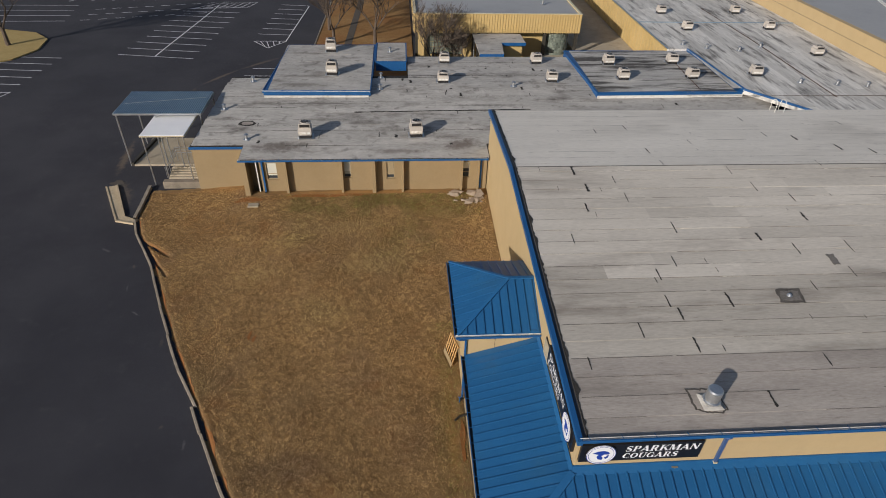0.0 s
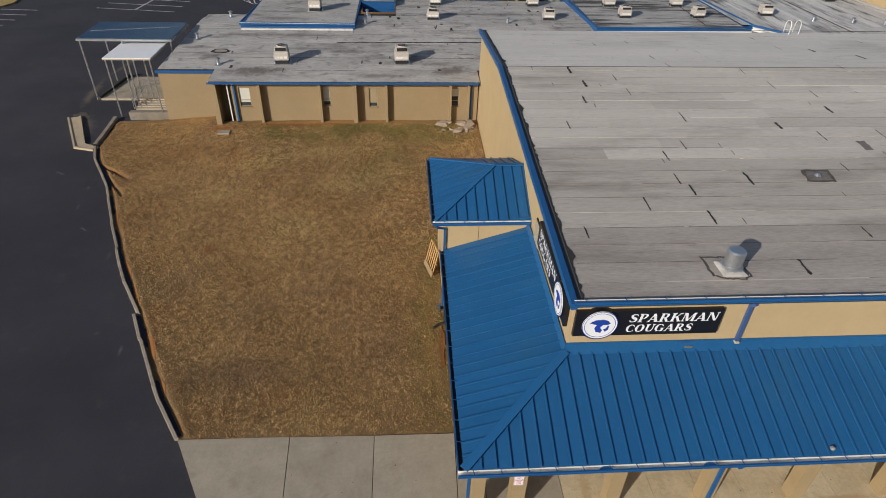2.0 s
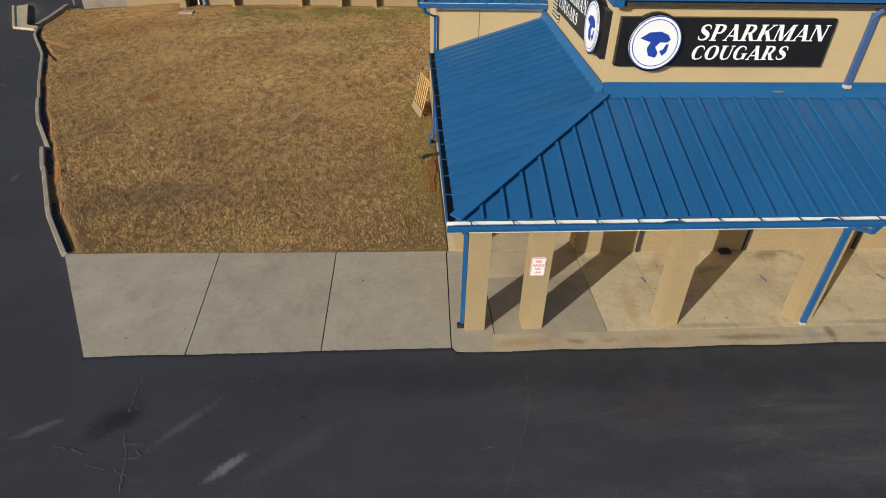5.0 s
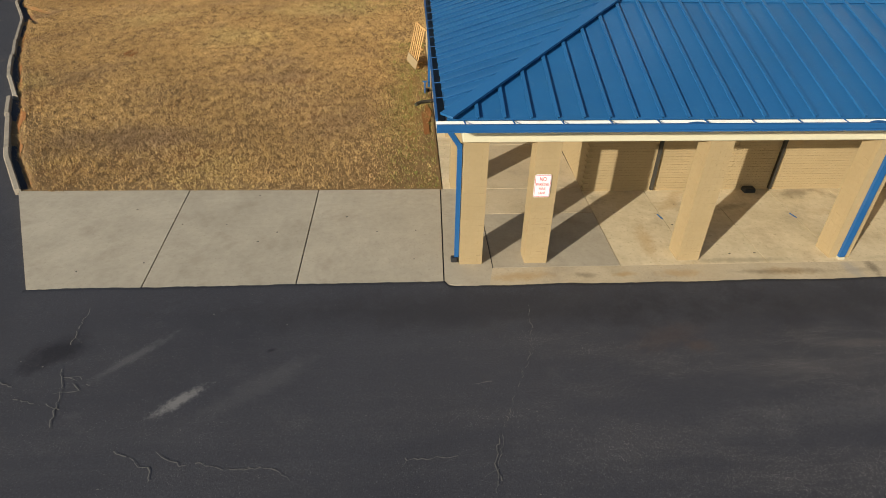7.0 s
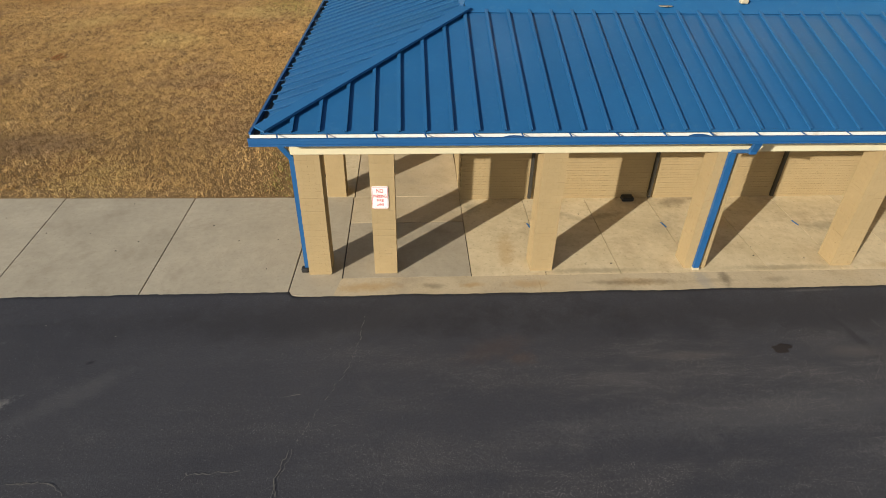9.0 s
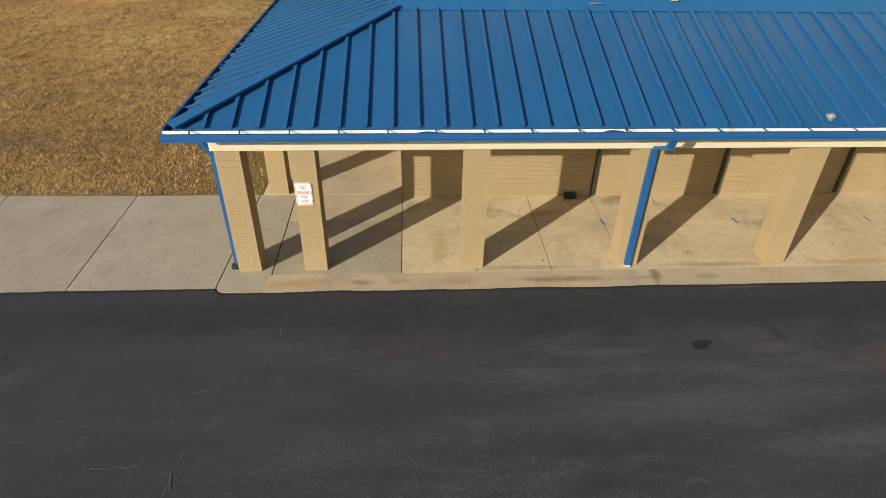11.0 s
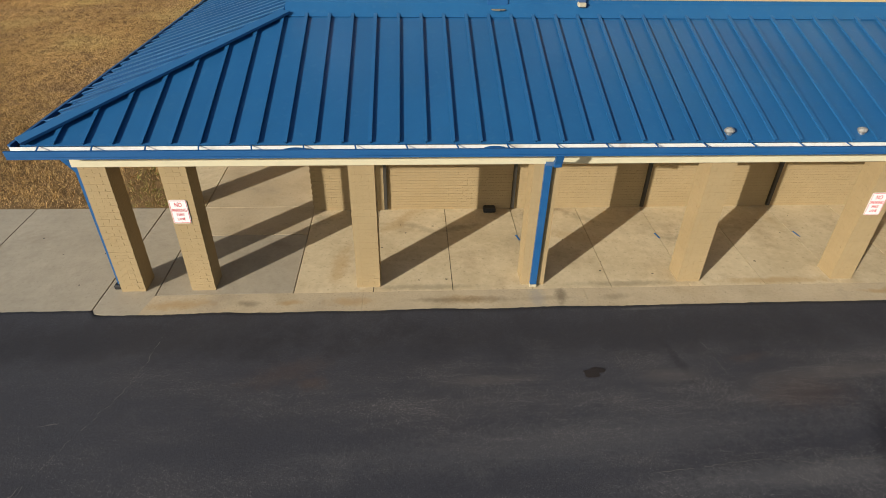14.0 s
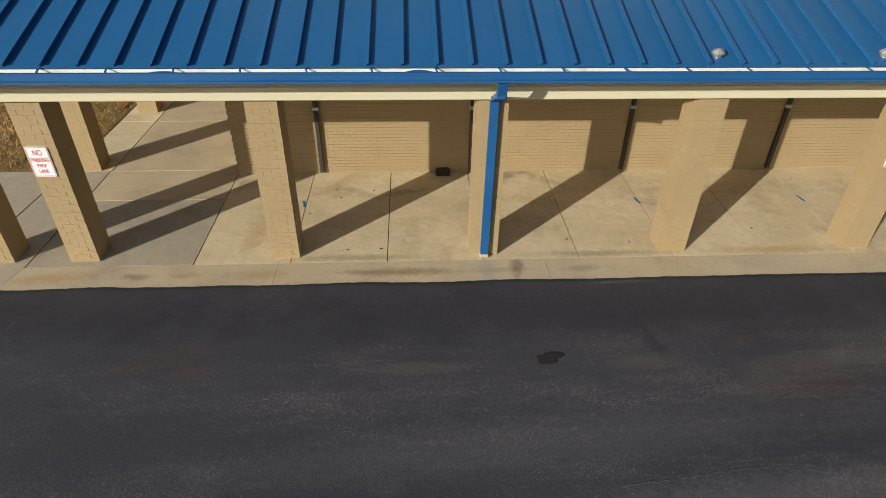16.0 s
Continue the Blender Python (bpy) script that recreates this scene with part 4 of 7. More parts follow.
bm = B(); blob(bm, 7.05, 2.72, 4.45, 0.12, 0.05, 0.006, 14, 0.4, 4); part("torn_sheet", bm, M_kerb, v, "rust-brown bent metal")
bm = B(); box(bm, 6.85, 7.25, 2.835, 2.855, 4.49, 4.60, 0.004); part("blue_plate", bm, M_blue_trim, v)

def downspout(name, label, pts, material, w=0.085, d=0.065, shoe=None):
    t = thing(name, label, "downspout", "downspouts")
    for a, b in zip(pts, pts[1:]):
        bm = B(); bar(bm, a, b, w, d, (0, 1, 0.001) if abs(b[2] - a[2]) > 0.3 else (0, 0, 1)); part("pipe_length", bm, material, t)
    for p in pts[1:-1]:
        bm = B(); box(bm, p[0] - w * 0.55, p[0] + w * 0.55, p[1] - d * 0.6, p[1] + d * 0.6, p[2] - 0.05, p[2] + 0.05, 0.012); part("elbow", bm, material, t)
    if shoe is not None:
        bm = B(); box(bm, shoe[0] - 0.07, shoe[0] + 0.07, shoe[1] - 0.07, shoe[1] + 0.07, shoe[2], shoe[2] + 0.10, 0.02); part("drain_boot", bm, M_dark, t, "black drain boot")
    return t
downspout("downspout", "blue square downspout on the corner pillar", [(-0.47, 0.04, 3.06), (-0.43, 0.05, 2.96), (-0.11, 0.12, 2.45), (-0.10, 0.14, 0.1)], M_blue_trim, shoe=(-0.14, 0.12, 0.0))
downspout("downspout", "blue square downspout on a brick pillar", [(7.68, -0.68, 3.04), (7.68, -0.60, 2.86), (7.68, -0.05, 2.60), (7.67, -0.045, 0.06)], M_blue_trim, 0.12)
bm = B(); box(bm, 7.60, 7.74, -0.10, -0.005, 0.005, 0.06, 0.01)
part("end_shoe", bm, M_soffit, bpy.data.objects["downspout.001"], "scuffed pale end shoe")

# ---- painted brick porch wall ----
BL, BH = 0.2127, 0.0681
wall_f = thing("wall_south", "tan-painted brick gym wall behind the porch", "wall", kind="structure")
bm = B(); box(bm, 3.14, RIGHT + 2, 2.912, 3.2, -0.5, 4.5); part("wall_core", bm, M_mortar, wall_f)
bm = B(); box(bm, -BL / 2 + 0.0016, BL / 2 - 0.0016, -0.012, 0.03, -BH / 2 + 0.0015, BH / 2 - 0.0015, 0.002)
wbrick = mesh_of("wall_brick", bm); wbrick.materials.append(M_brick)
V, F = [], []
def joined_brick(c, ax, half):
    i = len(V)
    x, y, z = c
    for sx in (-1, 1):
        for sd in (-1, 1):
            for sz in (-1, 1):
                V.append((x + sx * half, y + sd * 0.011, z + sz * (BH / 2 - 0.0015)) if ax == "x" else (x + sd * 0.011, y + sx * half, z + sz * (BH / 2 - 0.0015)))
    for f in ((0, 1, 3, 2), (4, 6, 7, 5), (0, 4, 5, 1), (2, 3, 7, 6), (1, 5, 7, 3), (0, 2, 6, 4)):
        F.append(tuple(i + q for q in f))
for k in range(40):
    z = BH * (k + 0.5)
    x = 3.13 + (0.5 * BL if k % 2 else 0) + BL / 2
    while x < 21:
        if 5.0 < x < 6.6:
            b = part("brick", wbrick, None, wall_f); b.matrix_basis = pose(x, 2.912, z)
        else:
            joined_brick((x, 2.908, z), "x", BL / 2 - 0.0016)
        x += BL
    y = 2.92 + (0.5 * BL if k % 2 else 0) + BL / 2
    while y < 9.9:
        joined_brick((3.13 + wx(y), y, z), "y", BL / 2 - 0.0016)
        y += BL
me = bpy.data.meshes.new("brickwork"); me.from_pydata(V, [], F); me.materials.append(M_brick_i)
part("brickwork", me, None, wall_f, "tan-painted brick courses", "stuff")
for x in (4.78, 7.70, 10.77, 13.82, 16.9):
    t = thing("wall_pipe", "dark-painted pipe strapped to the brick wall", "pipe", "porch wall pipes")
    bm = B(); bar(bm, (x, 2.85, 0.05), (x, 2.85, 2.7), 0.07, 0.07, (0, 1, 0)); part("pipe_length", bm, M_pipe, t)
    bm = B(); box(bm, x - 0.06, x + 0.06, 2.80, 2.896, 1.33, 1.40, 0.01); part("clamp", bm, M_galv, t)
t = thing("floor_box", "small black bait box against the wall", "box")
bm = B(); box(bm, 7.02, 7.30, 2.70, 2.88, 0.0, 0.10, 0.015); part("body", bm, M_dark, t)
bm = B(); box(bm, 7.04, 7.28, 2.72, 2.87, 0.10, 0.115, 0.006); part("lid", bm, M_pipe, t)
for i, (x, y, r) in enumerate(((4.58, 1.68, 12), (7.65, 1.65, 14), (10.73, 1.65, 12), (13.88, 1.64, 10))):
    bm = B(); box(bm, -0.018, 0.018, -0.11, 0.11, 0.0, 0.004); b = part("floor_tape", bm, M_tape, None, "strip of blue tape on the porch slab"); b.matrix_basis = pose(x, y, 0.001, 0, 0, r); tagged(b, category="tape", group="tape marks")
rnd = random.Random(21)
bm = B()
for i in range(14):
    blob(bm, rnd.uniform(3.3, 15), rnd.uniform(0.1, 2.7), 0.006, rnd.uniform(0.010, 0.024), rnd.uniform(0.008, 0.018), 0.003, 8, 0.4, i)
for i in range(12):
    blob(bm, rnd.uniform(-7.5, 0), rnd.uniform(-0.3, 2.9), 0.006, rnd.uniform(0.008, 0.02), rnd.uniform(0.008, 0.02), 0.003, 8, 0.4, 60 + i)
tagged(part("litter", bm, M_pipe, None, "dark specks and leaves on the slabs", "stuff"), category="litter")

# ---- no-parking signs ----
def parking_sign(x):
    s = thing("parking_sign", "white no-parking sign with red border on a pillar", "sign", "no-parking signs", m=pose(x, -0.010, 1.72))
    bm = B()
    hull(bm, [(sx * (0.15 - q), 0.006 * sy, sz * (0.23 - r)) for sx in (-1, 1) for sz in (-1, 1) for sy in (-1, 1) for q, r in ((0, 0.03), (0.03, 0), (0.009, 0.009))])
    plate = part("plate", bm, M_signwhite, s)
    bm = B()
    for x0, x1, z0, z1 in ((-0.135, 0.135, 0.212, 0.22), (-0.135, 0.135, -0.22, -0.212), (-0.142, -0.134, -0.205, 0.205), (0.134, 0.142, -0.205, 0.205)):
        box(bm, x0, x1, -0.008, -0.004, z0, z1)
    part("border", bm, M_red, plate, "red border")
    for body, w, size, z in (("NO", 0.12, 0.115, 0.10), ("PARKING", 0.235, 0.095, 0.0), ("FIRE", 0.125, 0.072, -0.08), ("LANE", 0.13, 0.072, -0.165)):
        text_part("lettering", body, size, pose(-w / 2, -0.0075, z, 90, 0, 0), M_red, plate, 0.001, 0, w, "", "LEFT", 0.0008)
    for z in (0.19, -0.19):
        bm = B(); tube(bm, (0, -0.012, z), (0, -0.004, z), 0.006, n=6); part("bolt", bm, M_galv, plate)
    bm = B(); box(bm, -0.02, 0.02, 0.005, 0.012, -0.2, 0.2); part("bracket", bm, M_galv, s)
parking_sign(1.40)
parking_sign(13.83)

# ---- gym ----
GX1, GY0, GY1, RY = 52.0, 2.9, 31.3, 21.1
def gx(y):
    return 3.14 + wx(y)
def roof_z(y):
    return 6.34 + 0.0535 * (y - 2.6) if y < RY else 6.34 + 0.0535 * (RY - 2.6) - 0.09 * (y - RY)
gym = thing("gym_building", "tan-walled school gym with low-pitched grey membrane roof", "building")
bm = B()
box(bm, 3.13, GX1, 2.90, 3.2, 4.5, 6.30)
part("south_wall", bm, M_tan, gym, "smooth tan-painted upper wall")
bm = B()
prism(bm, [(gx(2.91), 2.91), (gx(2.91) + 0.25, 3.21), (gx(GY1) + 0.25, GY1), (gx(GY1), GY1)], 2.75, lambda x, y: 6.26 if y < 5 else roof_z(GY1) - 0.06)
prism(bm, [(gx(9.9), 9.9), (gx(9.9) + 0.25, 9.9), (gx(GY1) + 0.25, GY1), (gx(GY1), GY1)], -0.6, 2.75)
f = [bm.verts.new((gx(y) + dx, y, z)) for dx in (0, 0.25) for y, z in ((2.91, 6.24), (GY1, roof_z(GY1) - 0.08), (RY, roof_z(RY) - 0.07))]
bm.faces.new((f[0], f[1], f[2])); bm.faces.new((f[5], f[4], f[3])); bm.faces.new((f[0], f[2], f[5], f[3])); bm.faces.new((f[2], f[1], f[4], f[5]))
bmesh.ops.recalc_face_normals(bm, faces=bm.faces)
part("west_wall", bm, M_tan, gym, "smooth tan-painted side wall")
bm = B(); box(bm, gx(GY1), GX1, GY1 - 0.3, GY1 - 0.002, -0.6, roof_z(GY1) - 0.08); part("north_wall", bm, M_tan, gym)
bm = B(); box(bm, GX1 - 0.3, GX1, 3.2, GY1 - 0.3, -0.6, 6.2); part("east_wall", bm, M_tan, gym)
bm = B()
prism(bm, [(gx(2.7) - 0.02, 2.7), (GX1 + 0.1, 2.7), (GX1 + 0.1, RY), (gx(RY) - 0.02, RY)], lambda x, y: roof_z(y) - 0.12, lambda x, y: roof_z(y) - 0.012)
prism(bm, [(gx(RY) - 0.02, RY), (GX1 + 0.1, RY), (GX1 + 0.1, GY1 + 0.1), (gx(GY1) - 0.02, GY1 + 0.1)], lambda x, y: roof_z(y) - 0.12, lambda x, y: roof_z(y) - 0.012)
part("roof_deck", bm, M_tar, gym)
# lapped membrane sheets, each strip in several lengths
rnd = random.Random(14)
W = 0.94
y = 2.72
row = 0
while y < GY1:
    y2 = y + W
    if y < RY < y2: y2 = RY
    y2 = min(y2, GY1 + 0.08)
    x = gx(y) + 0.10
    first = True
    while x < 46:
        ln = rnd.uniform(1.5, 7) if first else rnd.uniform(4.5, 11)
        first = False
        x2 = min(46, x + ln)
        lift = 0.004 + 0.004 * (row % 2)
        bm = B()
        if y < RY - 0.01: yf, zf_, zb = y - 0.03, lift + 0.006, lift
        else: yf, zf_, zb = y - 0.03 * (row % 2), 0.003, 0.006                # laps shed the other way behind the ridge
        zf_, zb = roof_z(max(yf, RY) if y >= RY - 0.01 else yf) + zf_, roof_z(y2 - 0.001) + zb
        slab3(bm, [(x, yf, zf_), (x2 + 0.05, yf, zf_ + 0.002), (x2 + 0.05, y2, zb), (x, y2, zb)], 0.012)
        # sheet tone steps lighter from south eave to back slope
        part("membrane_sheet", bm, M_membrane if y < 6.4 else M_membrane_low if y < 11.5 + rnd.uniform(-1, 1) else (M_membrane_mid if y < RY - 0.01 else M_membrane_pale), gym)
        x = x2
    y = y2
    row += 1
def dash(bm, x, y0, y1, w, zf, seed):
    """A short ragged tar strip across a lap."""
    r = random.Random(seed)
    n = 14
    L_ = [(x - w / 2 * r.uniform(0.3, 1.4), y0 + (y1 - y0) * k / n, 0) for k in range(n + 1)]
    R_ = [(x + w / 2 * r.uniform(0.3, 1.4), y0 + (y1 - y0) * k / n, 0) for k in range(n + 1)]
    for k in range(n):
        bm.faces.new([bm.verts.new((a, b, zf(b))) for a, b, _ in (L_[k], R_[k], R_[k + 1], L_[k + 1])])
WIDE = [(7.0, 20.6), (7.4, 18.8), (6.9, 16.9), (15.3, 14.1), (18.7, 15.8), (23.7, 25.5), (25.7, 23.8), (27.6, 23.1), (9.1, 8.8), (9.1, 7.0), (11.7, 9.6), (11.0, 4.2)]
THIN = [(9.2, 19.6), (9.4, 17.8), (5.5, 14.2), (17.3, 18.7), (19.0, 17.6), (22.7, 21.3), (12.8, 21.5), (16.6, 20.5), (10.2, 27.0), (12.5, 27.6), (12.6, 23.4), (11.1, 15.0), (7.0, 7.9), (8.8, 9.6), (9.0, 11.4),
        (10.1, 12.3), (16.2, 10.4), (18.7, 11.3), (16.8, 13.1), (19.7, 13.2), (14.3, 6.0), (4.3, 6.2), (21.8, 29.3), (21.9, 26.2), (16.0, 24.9), (28.8, 28.4)]
bm = B()
for i, (x, y) in enumerate(WIDE + THIN):
    h = rnd.uniform(0.32, 0.48)
    dash(bm, x, y - h, y + h, rnd.uniform(0.09, 0.16) if i < len(WIDE) else rnd.uniform(0.035, 0.07), lambda b: roof_z(b) + 0.022, i)
for i in range(46):                                # the far east of the roof, and small scattered ends
    x, y = (rnd.uniform(30, 45), rnd.uniform(4, 30)) if i < 24 else (rnd.uniform(5, 29), rnd.uniform(4, 30))
    h = rnd.uniform(0.3, 0.45) if i < 24 else rnd.uniform(0.10, 0.25)
    dash(bm, x, y - h, y + h, rnd.choice((0.04, 0.05, 0.12)) if i < 24 else 0.03, lambda b: roof_z(b) + 0.022, 200 + i)
part("lap_tar", bm, M_tar, gym, "dark tar on the membrane laps", "stuff")
r2 = random.Random(90)
bm = B()
y = 2.72
while y < GY1:
    x = gx(y) + 0.4
    while x < 45:
        ln = r2.uniform(1.5, 9)
        if r2.random() < 0.85:
            w = r2.uniform(0.009, 0.028)
            bm.faces.new([bm.verts.new(q) for q in ((x, y - 0.04, roof_z(y - 0.04) + 0.019), (x + ln, y - 0.04, roof_z(y - 0.04) + 0.019), (x + ln, y - 0.04 + w, roof_z(y) + 0.019), (x, y - 0.04 + w, roof_z(y) + 0.019))])
        x += ln + r2.uniform(0, 0.6)
    y += W
part("lap_seam", bm, M_seam, gym, "grimy lap seams of the roof membrane", "stuff")
bm = B(); slab3(bm, [(gx(RY) + 0.1, RY - 0.035, roof_z(RY) + 0.018), (46, RY - 0.035, roof_z(RY) + 0.018), (46, RY + 0.035, roof_z(RY) + 0.018), (gx(RY) + 0.1, RY + 0.035, roof_z(RY) + 0.018)], 0.01)
part("ridge_seam", bm, M_seam, gym)
# west rake: blue coping, dark gutter strip and ragged tar
def rake(a, b):
    bm = B()
    bar(bm, (gx(a) - 0.10, a, roof_z(a) - 0.01), (gx(b) - 0.10, b, roof_z(b) - 0.01), 0.20, 0.24)
    part("rake_trim", bm, M_blue_trim, gym, "blue rake trim")
    bm = B()
    n = int((b - a) / 0.06)
    rows = []
    for i in range(n + 1):
        y = a + (b - a) * i / n
        rows.append((bm.verts.new((gx(y) + 0.20, y, roof_z(y) + 0.026)), bm.verts.new((gx(y) + 0.26 + 0.26 * max(0, noise.noise(Vector((0, y * 1.1, 0)))) + 0.07 * noise.noise(Vector((0, y * 5, 0))), y, roof_z(y) + 0.026))))
    for p, q in zip(rows, rows[1:]):
        bm.faces.new((p[0], p[1], q[1], q[0]))
    g = B(); bar(g, (gx(a) + 0.085, a, roof_z(a) + 0.012), (gx(b) + 0.085, b, roof_z(b) + 0.012), 0.17, 0.03)
    part("rake_channel", g, M_channel, gym, "dark metal edge channel")
    g = B(); bar(g, (gx(a) + 0.185, a, roof_z(a) + 0.018), (gx(b) + 0.185, b, roof_z(b) + 0.018), 0.022, 0.035)
    part("edge_bead", g, M_seam, gym)
    part("rake_tar", bm, M_tar, gym, "ragged tar along the roof edge")
rake(2.62, RY); rake(RY, GY1 + 0.1)
gutter(gym, (gx(2.7) - 0.10, 2.74), (GX1, 2.74), (0, -1), 6.425, 1.22, 0.3, M_white, M_blue_trim, 0.13, 0.15)
downspout("downspout", "faded blue downspout on the upper gym wall", [(8.72, 2.70, 6.2), (8.66, 2.83, 6.05), (8.66, 2.83, 4.55)], M_blue_old, 0.13, 0.09)
downspout("downspout", "faded blue downspout on the upper gym wall", [(20.9, 2.70, 6.2), (20.86, 2.83, 6.05), (20.86, 2.83, 4.55)], M_blue_old, 0.13, 0.09)

for x in (8.66, 20.86):
    bm = B(); box(bm, x - 0.075, x + 0.075, 2.74, 2.875, 4.49, 4.57, 0.012); part("end_shoe", bm, M_soffit, bpy.data.objects["downspout.002" if x < 10 else "downspout.003"], "pale end shoe")
# power ventilator
def big_vent(x, y):
    v = thing("roof_ventilator", "galvanised round exhaust ventilator on the gym roof", "ventilator")
    z = roof_z(y) + 0.02
    def skirt_patch(k, zz, material, name, label=""):
        r = random.Random(17)
        cs = ((-0.72, 0.62), (-0.66, -0.28), (-0.30, -0.42), (0.30, -0.50), (0.55, -0.30), (0.48, 0.45), (0.05, 0.62))
        pts = []
        for (a, b), (c, d) in zip(cs, cs[1:] + cs[:1]):
            for q in range(6):
                f = q / 6
                pts.append((x + k * (a + (c - a) * f) + r.uniform(-0.035, 0.035), y + k * (b + (d - b) * f) + r.uniform(-0.03, 0.03)))
        bm = B(); slab3(bm, [(a, b, roof_z(b) + zz) for a, b in pts], 0.008); part(name, bm, material, v, label)
    skirt_patch(1.06, 0.030, M_seam, "tar_patch", "dark tar skirt")
    skirt_patch(0.93, 0.036, M_membrane, "membrane_patch")
    bm = B(); hull(bm, [(x + sx * a, y + sy * a, zz) for sx in (-1, 1) for sy in (-1, 1) for a, zz in ((0.40, z + 0.03), (0.36, z + 0.08), (0.29, z + 0.12))]); part("curb", bm, M_wingroof, v)
    bm = B(); tube(bm, (x, y, z + 0.10), (x, y, z + 0.22), 0.30, 0.335, 32); tube(bm, (x, y, z + 0.22), (x, y, z + 0.25), 0.335, 0.30, 32); part("skirt", bm, M_galv, v)
    bm = B(); tube(bm, (x, y, z + 0.24), (x, y, z + 0.74), 0.28, 0.29, 32); tube(bm, (x, y, z + 0.74), (x, y, z + 0.79), 0.29, 0.24, 32); part("hood", bm, M_galv, v)
big_vent(8.46, 4.12)
h = thing("roof_drain_patch", "square dark tar patch with a drain dome on the gym roof", "roof drain")
def torn_patch(parent, name, x0, x1, y0, y1, skew, lift, material, seed, label=""):
    """A four-sided membrane patch with torn edges."""
    r = random.Random(seed)
    cs = [(x0, y0), (x1, y0), (x1 + skew, y1), (x0 + skew, y1)]
    pts = []
    for (a, b), (c, d) in zip(cs, cs[1:] + cs[:1]):
        for q in range(7):
            pts.append((a + (c - a) * q / 7 + r.uniform(-0.045, 0.045), b + (d - b) * q / 7 + r.uniform(-0.04, 0.04)))
    bm = B(); slab3(bm, [(a, b, roof_z(b) + lift) for a, b in pts], 0.006)
    part(name, bm, material, parent, label)
torn_patch(h, "tar_patch", 14.02, 15.22, 9.28, 10.2, 0.15, 0.030, M_seam, 8, "dark tar border")
torn_patch(h, "membrane_patch", 14.16, 15.08, 9.42, 10.06, 0.13, 0.037, M_patch, 9, "grimy grey patch")
bm = B(); tube(bm, (14.65, 9.75, roof_z(9.75) + 0.03), (14.65, 9.75, roof_z(9.75) + 0.12), 0.14, 0.06, 12); part("dome", bm, M_galv, h)
h = thing("roof_patch", "small grey patch on the gym roof membrane", "patch")
torn_patch(h, "membrane_patch", 18.05, 18.45, 11.8, 12.6, 0.0, 0.030, M_patch, 12)

# ---- wall signs ----
# bold slanted serif capitals: strokes in units of the cap height
def st(u0, v0, u1, v1, w):
    return [(u0, v0, w), (u1, v1, w)]
def foot(u0, u1, v=0.03):
    return [(u0, v, 0.065), (u1, v, 0.065)]
CURVE_S = [(0.68, 0.70, 0.05), (0.62, 0.88, 0.08), (0.38, 0.95, 0.09), (0.17, 0.83, 0.17), (0.21, 0.63, 0.23), (0.42, 0.50, 0.27), (0.62, 0.36, 0.23), (0.62, 0.15, 0.17), (0.38, 0.05, 0.09), (0.14, 0.12, 0.08), (0.07, 0.30, 0.05)]
CURVE_C = [(0.82, 0.68, 0.05), (0.74, 0.87, 0.09), (0.50, 0.955, 0.09), (0.25, 0.84, 0.18), (0.15, 0.50, 0.27), (0.25, 0.16, 0.18), (0.50, 0.045, 0.09), (0.74, 0.12, 0.08), (0.84, 0.28, 0.05)]
BOWL = [(0.22, 0.96, 0.08), (0.48, 0.95, 0.09), (0.68, 0.86, 0.18), (0.70, 0.70, 0.22), (0.60, 0.52, 0.15), (0.46, 0.48, 0.08), (0.22, 0.475, 0.08)]
